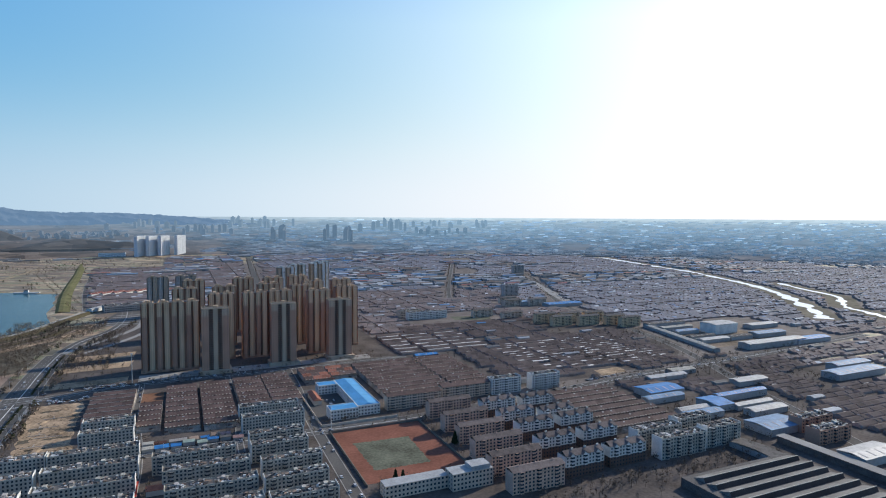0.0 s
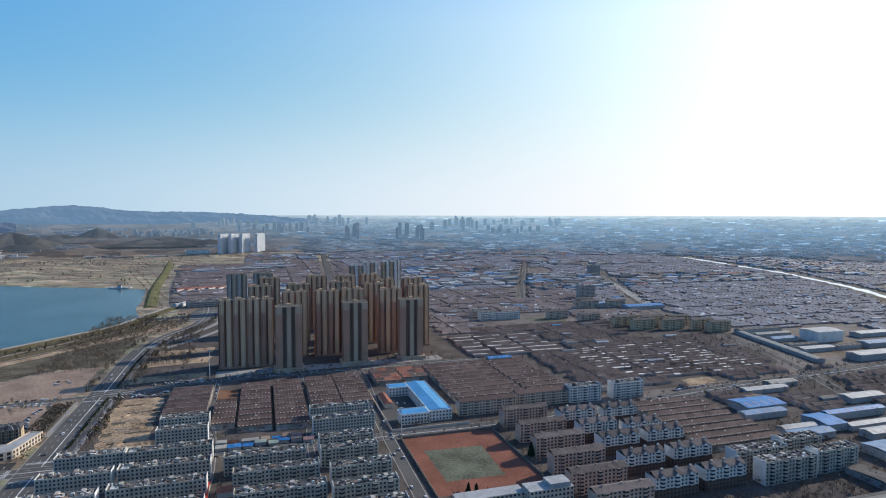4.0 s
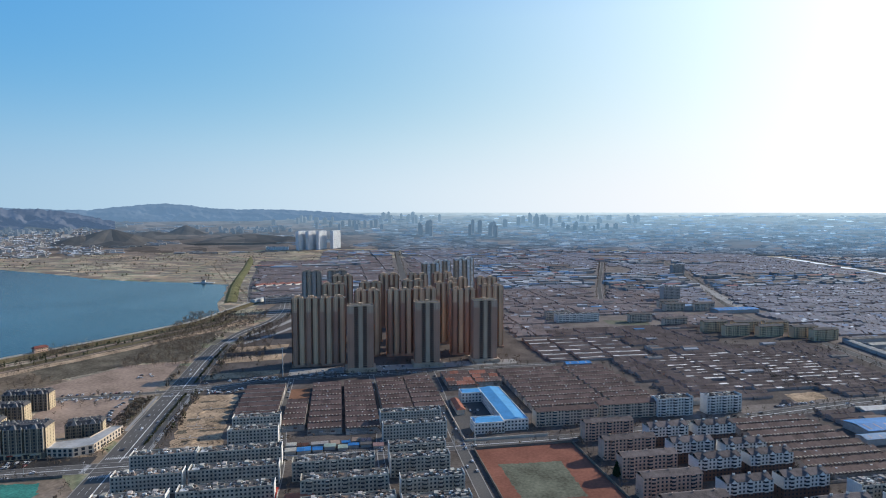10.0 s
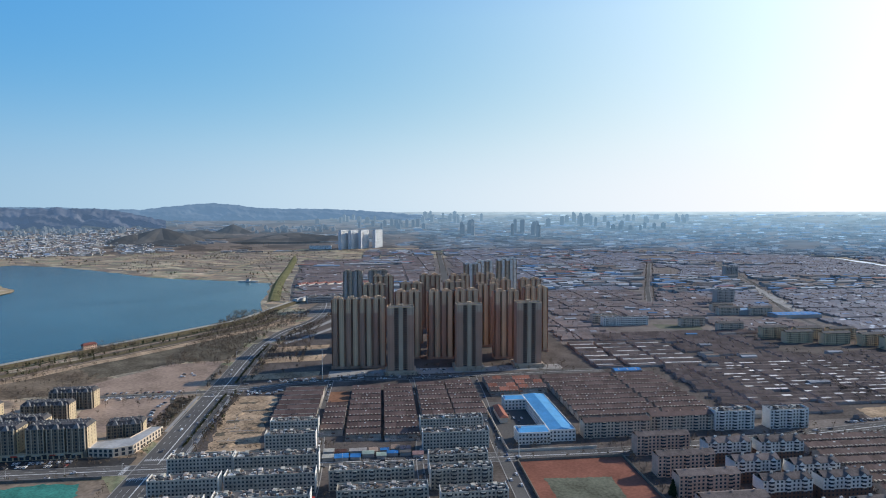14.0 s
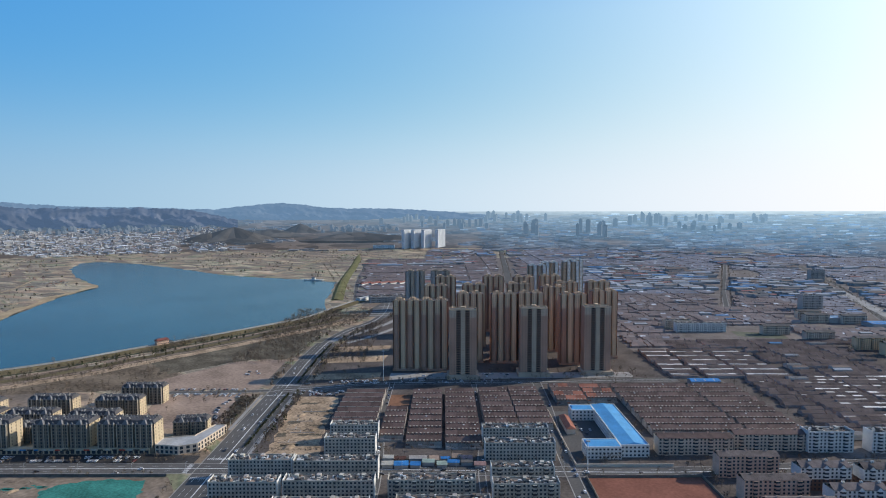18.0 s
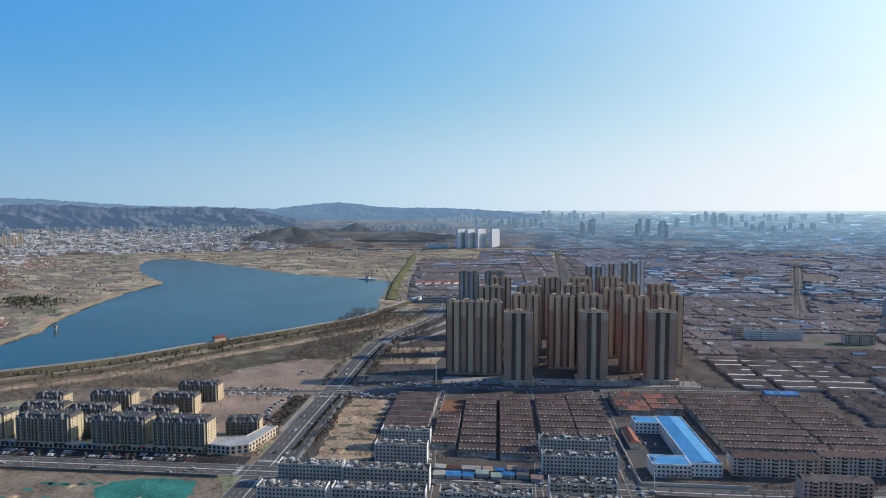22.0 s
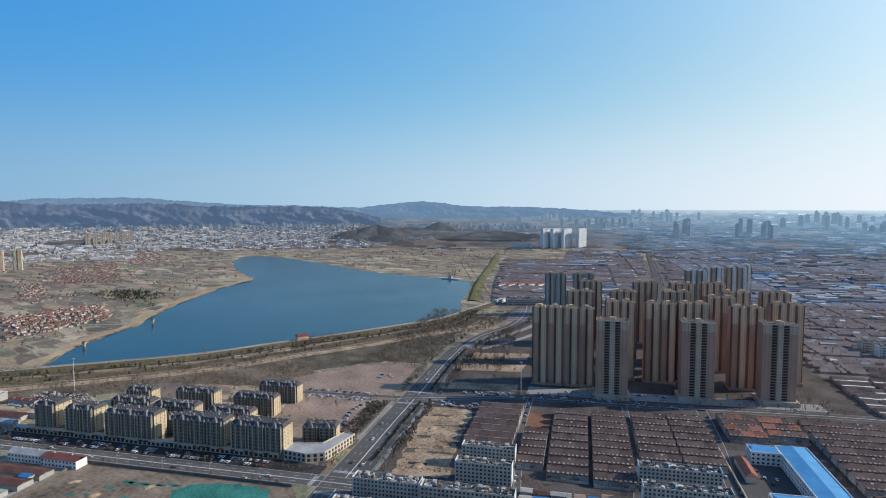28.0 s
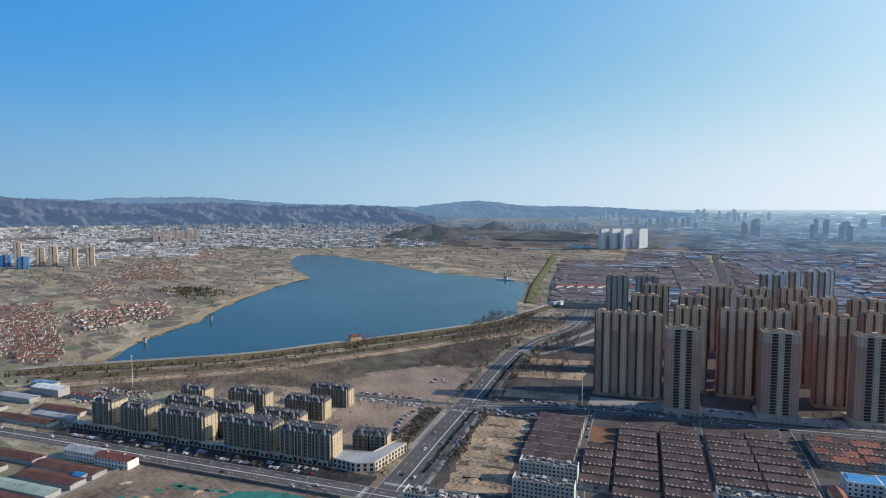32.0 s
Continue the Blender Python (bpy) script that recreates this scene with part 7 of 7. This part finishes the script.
for v in np.arange(385, 1250, 6.5):
    for s in (-21, 21, 26):
        u = np.interp(v, [p[1] for p in MAIN], [p[0] for p in MAIN]) + s + tr.uniform(-2, 2)
        if tr.random() < 0.7 and not (540 < v < 580 or 745 < v < 780):
            x, y = W(u, v)
            (bare_tree if tr.random() < 0.8 else leafy)(road_trees if tr.random() < 0.8 else shrubs, x, y, 0, tr.uniform(4, 8), tr)
for u in np.arange(-560, 760, 7.0):
    for vv in (568, 545):
        if tr.random() < 0.55 and not (-205 < u < -145):
            x, y = W(u, vv + (0 if u < 250 else np.interp(u, [250, 406, 760], [-3, 14, 46])) + tr.uniform(-1.5, 1.5))
            bare_tree(road_trees, x, y, 0, tr.uniform(4, 7), tr)
for i, q in enumerate(dam_line[:-1]):
    d = (dam_line[i + 1] - q)
    nn = Vector((d.y, -d.x)).normalized()
    for _ in range(6):
        p = q + d * tr.random() + nn * tr.choice((tr.uniform(20, 27), tr.uniform(20, 27), tr.uniform(38, 46), tr.uniform(60, 66)))
        uu, vv = UV(p.x, p.y)
        if uu < -190:
            if tr.random() < 0.6:
                bare_tree(lake_trees, p.x, p.y, 0, tr.uniform(4, 9), tr)
            else:
                leafy(shrubs, p.x, p.y, 0, tr.uniform(2, 5), tr, 18)
for _ in range(1900):
    u, v = tr.uniform(-275, -90), tr.uniform(880, 1300)
    if abs(u - np.interp(v, [p[1] for p in MAIN], [p[0] for p in MAIN])) > 19:
        x, y = W(u, v)
        bare_tree(lake_trees, x, y, 0, tr.uniform(5, 9), tr)
for _ in range(240):
    x, y = W(tr.uniform(-206, -189), tr.uniform(640, 742))
    bare_tree(lake_trees, x, y, 0, tr.uniform(1.2, 3), tr)
for _ in range(90):
    bare_tree(lake_trees, -752 + tr.gauss(0, 14), 745 + tr.gauss(0, 34), 0, tr.uniform(5, 10), tr)
for u0, u1, v0, v1, n in ((-150, 100, 395, 545, 130), (216, 224, 380, 560, 40), (225, 480, 338, 362, 200), (225, 480, 300, 335, 60), (460, 560, 395, 480, 70), (600, 900, 540, 640, 160), (470, 640, 545, 600, 60), (640, 760, 420, 560, 120), (270, 276, 360, 560, 40), (314, 318, 360, 540, 40), (358, 366, 360, 560, 40), (470, 500, 360, 470, 40), (195, 420, 560, 578, 50), (-160, -70, 820, 980, 60), (-50, 260, 832, 842, 40), (-50, 250, 860, 1000, 90),
                          (-470, -230, 625, 740, 110), (-330, -190, 570, 583, 26), (130, 215, 409, 420, 30), (125, 162, 562, 572, 14), (470, 640, 650, 760, 30), (-600, -480, 560, 760, 60), (-460, -200, 745, 760, 30), (520, 560, 640, 720, 60), (550, 640, 600, 720, 70), (640, 760, 700, 860, 120), (372, 460, 430, 560, 90), (-800, -720, 640, 760, 0), (-150, 120, 784, 800, 60), (120, 260, 800, 835, 60), (-45, 120, 585, 596, 30), (-700, -470, 690, 760, 160), (-520, -330, 745, 900, 220)):
    for _ in range(n):
        x, y = W(tr.uniform(u0, u1), tr.uniform(v0, v1))
        bare_tree(town_trees, x, y, 0, tr.uniform(4, 8), tr)
for _ in range(2600):
    u, v = tr.uniform(200, 1900), tr.uniform(580, 2400)
    if tr.random() < (0.15 if v < 1000 and u < 780 else 0.6) and free(u, v, 1):
        x, y = W(u, v)
        if math.hypot(x, y) < 2900:
            bare_tree(plain_trees, x, y, 0, tr.uniform(5, 9), tr)
for a, b, n in (((710, 683), (589, 397), 60), ((804, 1115), (1169, 1929), 120), ((610, 1330), (1040, 2240), 200), ((175, 1440), (296, 2950), 200), ((205, 620), (205, 800), 36), ((352, 610), (345, 800), 40), ((600, 1010), (600, 760), 50), ((-190, 1420), (-420, 2300), 120)):
    for k in range(n):
        t = (k + tr.random()) / n
        u, v = a[0] + (b[0] - a[0]) * t + tr.choice((-11, 11)) + tr.uniform(-2, 2), a[1] + (b[1] - a[1]) * t
        x, y = W(u, v)
        bare_tree(plain_trees, x, y, 0, tr.uniform(6, 10), tr)
for _ in range(5200):
    x, y = tr.uniform(-2700, -850), tr.uniform(250, 2700)
    if not in_lake(x, y, 22) and noise.noise(Vector((x / 150, y / 150, 4))) > 0.04:
        (leafy if tr.random() < 0.3 else bare_tree)(shrubs if tr.random() < 0.4 else plain_trees, x, y, 0, tr.uniform(4, 8), tr)
for _ in range(2600):
    az, rad = tr.uniform(22, 46), tr.uniform(2300, 3500)
    x, y = polar(az, rad)
    if not in_lake(x, y, 30) and noise.noise(Vector((x / 130, y / 130, 6))) > 0.0:
        bare_tree(plain_trees, x, y, float(far_rise(np.array(x), np.array(y))), tr.uniform(5, 9), tr)
for _ in range(420):
    p = (-1480 + tr.gauss(0, 60), 800 + tr.gauss(0, 30))
    if not in_lake(*p, 20):
        (leafy if tr.random() < 0.4 else bare_tree)(shrubs, p[0], p[1], 0, tr.uniform(3, 5), tr)
for name, mb, m_, lab in (("road_trees", road_trees, BARK, "bare street trees"), ("lake_trees", lake_trees, BARK, "bare trees behind the dam"), ("town_trees", town_trees, BARK, "bare trees between the buildings"),
                          ("plain_trees", plain_trees, BARK, "bare trees scattered over the plain"), ("shrubs", shrubs, SHRUB, "olive evergreen shrubs")):
    thing(name, lab, "trees", kind="stuff", mb=mb, material=m_)
cf = thing("conifer", "dark evergreen conifer beside the playing field", "tree", at(146, 414), "")
tk = MB()
tk.tube(0, 0, 0, 9, 0.3, 0.08, 6)
part("trunk", tk, BARK, cf)
cr = MB()
leafy(cr, 0, 0, 1, 11, tr, 520, True)
part("crown", cr, CONIFER, cf)
for u, v in ((151, 411), (222, 470)):
    copy_thing(cf, at(u, v, 0, tr.uniform(0, 360)))

for s_ in (9.6,):
    hd = MB()
    for v in np.arange(600, 990, 4.0):
        if 745 < v < 785:
            continue
        u = np.interp(v, [p[1] for p in MAIN], [p[0] for p in MAIN]) + s_
        for _ in range(3):
            x, y = W(u + tr.uniform(-0.5, 0.5), v + tr.uniform(0, 4))
            leafy(hd, x, y, 0.1, tr.uniform(0.8, 1.6), tr, 9)
    thing("median_hedge", "clipped hedge between the carriageways", "hedge", mb=hd, material=SHRUB, kind="stuff")

# ---- cars ----
CARPAINT = mat("car paint", (0.62, 0.62, 0.62), 0.3, var=0.05, rnd=0.1, spec=0.5,
               tint=[(0.35, (0.75, 0.75, 0.75)), (0.55, (0.05, 0.05, 0.055)), (0.75, (0.3, 0.31, 0.33)), (0.94, (0.22, 0.04, 0.03)), (0.97, (0.05, 0.08, 0.18))])
car = thing("car", "parked or driving passenger car", "car", group="cars")
b = MB()
prof = [(-2.2, 0.35), (2.2, 0.35), (2.25, 0.8), (1.25, 0.95), (-2.1, 0.98), (-2.25, 0.75)]
for s in (-0.88, 0.88):
    k = [(x, s, z) for x, z in prof]
    b.poly(k if s < 0 else k[::-1])
for (x0, z0), (x1, z1) in zip(prof, prof[1:] + prof[:1]):
    b.poly([(x0, 0.88, z0), (x1, 0.88, z1), (x1, -0.88, z1), (x0, -0.88, z0)][::-1])
b.box(-1.5, 0.6, -0.68, 0.68, 1.44, 1.48)
part("body", b, CARPAINT, car)
g = MB()
g.shell([(-2.0, -0.8, 0.97), (1.15, -0.8, 0.95), (1.15, 0.8, 0.95), (-2.0, 0.8, 0.97), (-1.5, -0.68, 1.44), (0.5, -0.68, 1.44), (0.5, 0.68, 1.44), (-1.5, 0.68, 1.44)],
        [(0, 1, 5, 4), (1, 2, 6, 5), (2, 3, 7, 6), (3, 0, 4, 7)])
part("glasshouse", g, GLASS, car, "dark car windows")
for sx in (-1.35, 1.4):
    for sy in (-0.8, 0.8):
        wh = MB()
        for i in range(8):
            a0, a1 = math.pi * i / 4, math.pi * (i + 1) / 4
            wh.poly([(0.32 * math.cos(a0), -0.1, 0.32 * math.sin(a0)), (0.32 * math.cos(a1), -0.1, 0.32 * math.sin(a1)), (0.32 * math.cos(a1), 0.1, 0.32 * math.sin(a1)), (0.32 * math.cos(a0), 0.1, 0.32 * math.sin(a0))])
        for yy in (-0.1, 0.1):
            wh.poly([(0.32 * math.cos(math.pi * i / 4), yy, 0.32 * math.sin(math.pi * i / 4)) for i in range(8)])
        part("wheel", wh, RUBBER, car).location = (sx, sy, 0.32)
spots = []
for u in np.arange(-485, -235, 3.1):
    for vv in (578.5, 571.5):
        if tr.random() < 0.42:
            spots.append((u, vv, 90 + tr.uniform(-5, 5)))
for u0, u1, v0, v1, n in ( (-150, 110, 784, 800, 44), (-100, -60, 786, 800, 12), (-150, -95, 742, 758, 30), (-24, 100, 815, 830, 20), (130, 160, 600, 660, 5), (-235, -215, 820, 840, 5)):
    for _ in range(n):
        spots.append((tr.uniform(u0, u1), tr.uniform(v0, v1), tr.choice((0, 90, 90, 5, 180))))
for u in np.arange(-292, -206, 2.9):
    for vv, pr_ in ((747, 0.6), (764, 0.45), (741, 0.2)):
        if tr.random() < pr_:
            spots.append((u, vv + tr.uniform(-0.6, 0.6), 90 + tr.uniform(-6, 6)))
for u in np.arange(462, 512, 3.2):
    if tr.random() < 0.75:
        spots.append((u, np.interp(u, [406, 560], [585, 605]) + tr.uniform(-0.6, 0.6), 95))
for v in np.arange(668, 742, 3.0):
    if tr.random() < 0.6:
        spots.append((-208 - 9 * math.sin((v - 668) / 74 * 3.14), v, tr.uniform(-12, 12)))
for v in np.arange(390, 1000, 17):
    for o, a in ((-9, -90), (-5, -90), (5, 90), (9, 90)):
        if tr.random() < 0.16:
            spots.append((np.interp(v, [p[1] for p in MAIN], [p[0] for p in MAIN]) + o, v + tr.uniform(-5, 5), a))
for u in np.arange(-560, 740, 16):
    for o, a in ((-5.5, 0), (-2, 0), (2, 180), (5.5, 180)):
        if tr.random() < 0.13:
            spots.append((u, np.interp(u, [-551, 120, 240, 406, 760], [557, 551, 552, 570, 604]) + o, a))
for v in np.arange(400, 780, 9):
    if tr.random() < 0.4:
        spots.append((np.interp(v, [420, 600, 700, 792], [115, 117, 124, 127]) + tr.choice((-3, 3)), v, 90))
    if tr.random() < 0.45:
        spots.append((np.interp(v, [440, 520, 600, 745], [-37, -33, -37, -42]) - 2.4, v, 90))
    if tr.random() < 0.3:
        spots.append((np.interp(v, [395, 500, 640, 790], [50, 47, 50, 53]), v, 90))
car.matrix_world = at(*spots[0][:2], 0.16, spots[0][2])
for s in spots[1:]:
    copy_thing(car, at(s[0], s[1], 0.16, s[2]))


# ---- lamps, masts and small lakeside works ----
def lamp(h, arm, label):
    ob = thing("street_lamp", label, "street lamp", group="street lamps")
    p = MB()
    p.tube(0, 0, 0, h, 0.16, 0.09, 6)
    part("pole", p, STEEL, ob)
    a = MB()
    a.box(-0.06, 0.06, 0, arm, h - 0.1, h + 0.05, floor=True)
    part("arm", a, STEEL, ob)
    q = MB()
    q.box(-0.18, 0.18, arm - 0.1, arm + 0.9, h - 0.08, h + 0.12, floor=True)
    part("lamp_head", q, WHITE, ob)
    return ob


lp = lamp(9.5, 1.8, "grey street lamp on a tall pole")
lspots = [(u, 547, 0) for u in range(-520, 120, 42)] + [(-148, v, 90) for v in range(600, 960, 45)] + [(-184.5, v, -90) for v in range(645, 960, 45)]
lp.matrix_world = at(*lspots[0][:2], 0, lspots[0][2])
for s in lspots[1:]:
    copy_thing(lp, at(s[0], s[1], 0, s[2]))


def mast(u, v, h, label):
    ob = thing("lamp_mast", label, "mast", at(u, v))
    p = MB()
    p.tube(0, 0, 0, h, 0.45, 0.2, 8)
    part("pole", p, WHITE, ob)
    q = MB()
    for i in range(6):
        a = math.pi * i / 3
        q.box(1.2 * math.cos(a) - 0.4, 1.2 * math.cos(a) + 0.4, 1.2 * math.sin(a) - 0.4, 1.2 * math.sin(a) + 0.4, h - 0.5, h + 0.4, floor=True)
    q.tube(0, 0, h - 0.3, h + 0.2, 1.3, 1.3, 8)
    part("lamp_ring", q, STEEL, ob)
    return ob


mast(128, 546, 27, "tall white lamp mast at the street corner")
mast(-547, 700, 36, "tall pale mast by the yards")
mast(-56, 800, 36, "tall pale mast beside the towers")
# pavilion and intake works on the dam
ob = thing("pavilion", "small pinkish lakeside house with a brown roof", "house", pose(-776, 733, 2.6, 0, 0, 72))
w = MB()
g = MB()
for a, d_, L in (((-9, -4), (1, 0), 18), ((9, -4), (0, 1), 8), ((9, 4), (-1, 0), 18), ((-9, 4), (0, -1), 8)):
    facade(w, g, a, d_, L, 0, 2, 3.2, max(2, int(L / 3)), 1.5, 1.6)
part("wall", w, PINK, ob)
part("window_glazing", g, GLASS, ob, kind="stuff")
p = MB()
p.hip(-10, 10, -5, 5, 6.4, 3, 3)
part("roof", p, TILE_DARK, ob)
for x, y in ((-1012, 517), (-1108, 668)):
    ob = thing("intake_tower", "small water intake tower standing in the lake", "intake tower", pose(x, y, -3, 0, 0, 30))
    p = MB()
    p.tube(0, 0, 0, 6, 2.0, 1.8, 10)
    part("shaft", p, CONCRETE, ob)
    p = MB()
    p.box(-2.4, 2.4, -2.4, 2.4, 6, 8.8, floor=True)
    part("cabin", p, BROWN, ob)
    p = MB()
    p.hip(-2.9, 2.9, -2.9, 2.9, 8.8, 1.4, 2.7)
    part("roof", p, TILE, ob)
pier = MB()
pier.box(-30, 30, -4, 4, -3, 1.5)
ob = thing("pier", "pale concrete sluice pier at the lake's end", "pier", pose(-1075, 1520, 0, 0, 0, 10), mb=pier, material=WHITE)
p = MB()
p.box(-6, 4, -3, 3, 1.5, 7)
part("gate_house", p, WHITE, ob)
p = MB()
p.hip(-7, 5, -4, 4, 7, 2, 3)
part("roof", p, FLAT, ob)
sy = MB()
for _ in range(420):
    x, y = W(tr.uniform(-575, -505), tr.uniform(640, 690))
    s_ = tr.uniform(0.5, 2.2)
    sy.box(x - s_, x + s_, y - s_ * 0.5, y + s_ * 0.5, 0, s_ * tr.uniform(0.3, 0.9), mi=tr.choice((0, 0, 1, 2, 3)), taper=s_ * 0.1)
thing("scrap_yard", "jumbled pale scrap heaped in a yard", "scrap", kind="stuff", mb=sy, material=[GREYW, STEEL, FLAT, RUST])
# rubble and soil heaps on the bare plots
rb = MB()
for _ in range(700):
    if tr.random() < 0.65:
        v = tr.choice((596, 612, 630, 641, 655, 668, 684, 700, 716)) + tr.gauss(0, 2.6)
        u = tr.uniform(-136, -92)
    else:
        u, v = tr.uniform(-375, -290), tr.uniform(475, 538)
    s_ = tr.uniform(0.15, 0.7)
    x, y = W(u, v)
    rb.box(x - s_, x + s_, y - s_ * 0.6, y + s_ * 0.6, 0, s_ * tr.uniform(0.4, 0.9), taper=s_ * 0.25)
thing("rubble", "scattered pale rubble on the bare plots", "rubble", kind="stuff", mb=rb, material=SITE)
for u, v, h in ((-118, 600, 1.6), (-106, 640, 1.2), (-126, 680, 1.3), (-110, 612, 1.1), (-240, 505, 1.2), (-330, 500, 1.4), (-300, 520, 1.1), (-360, 515, 1.0), (-128, 650, 0.9), (-104, 700, 1.1), (-115, 720, 0.9)):
    mb = MB()
    for i in range(3):
        for j in range(12):
            q = []
            for ii, jj in ((i, j), (i, j + 1), (i + 1, j + 1), (i + 1, j)):
                s, a = 1 - ii / 3, 2 * math.pi * (jj % 12) / 12
                rr_ = 2.6 * h * s * (1 + 0.4 * noise.noise(Vector((math.cos(a) * 1.5, math.sin(a) * 1.5, u))))
                q.append((rr_ * math.cos(a) * 1.7, rr_ * math.sin(a), h * (1 - s * s)))
            mb.poly(q)
    thing("soil_heap", "low heap of tan soil", "soil heap", at(u, v, 0.06, h * 40), mb=mb, material=DIRT)
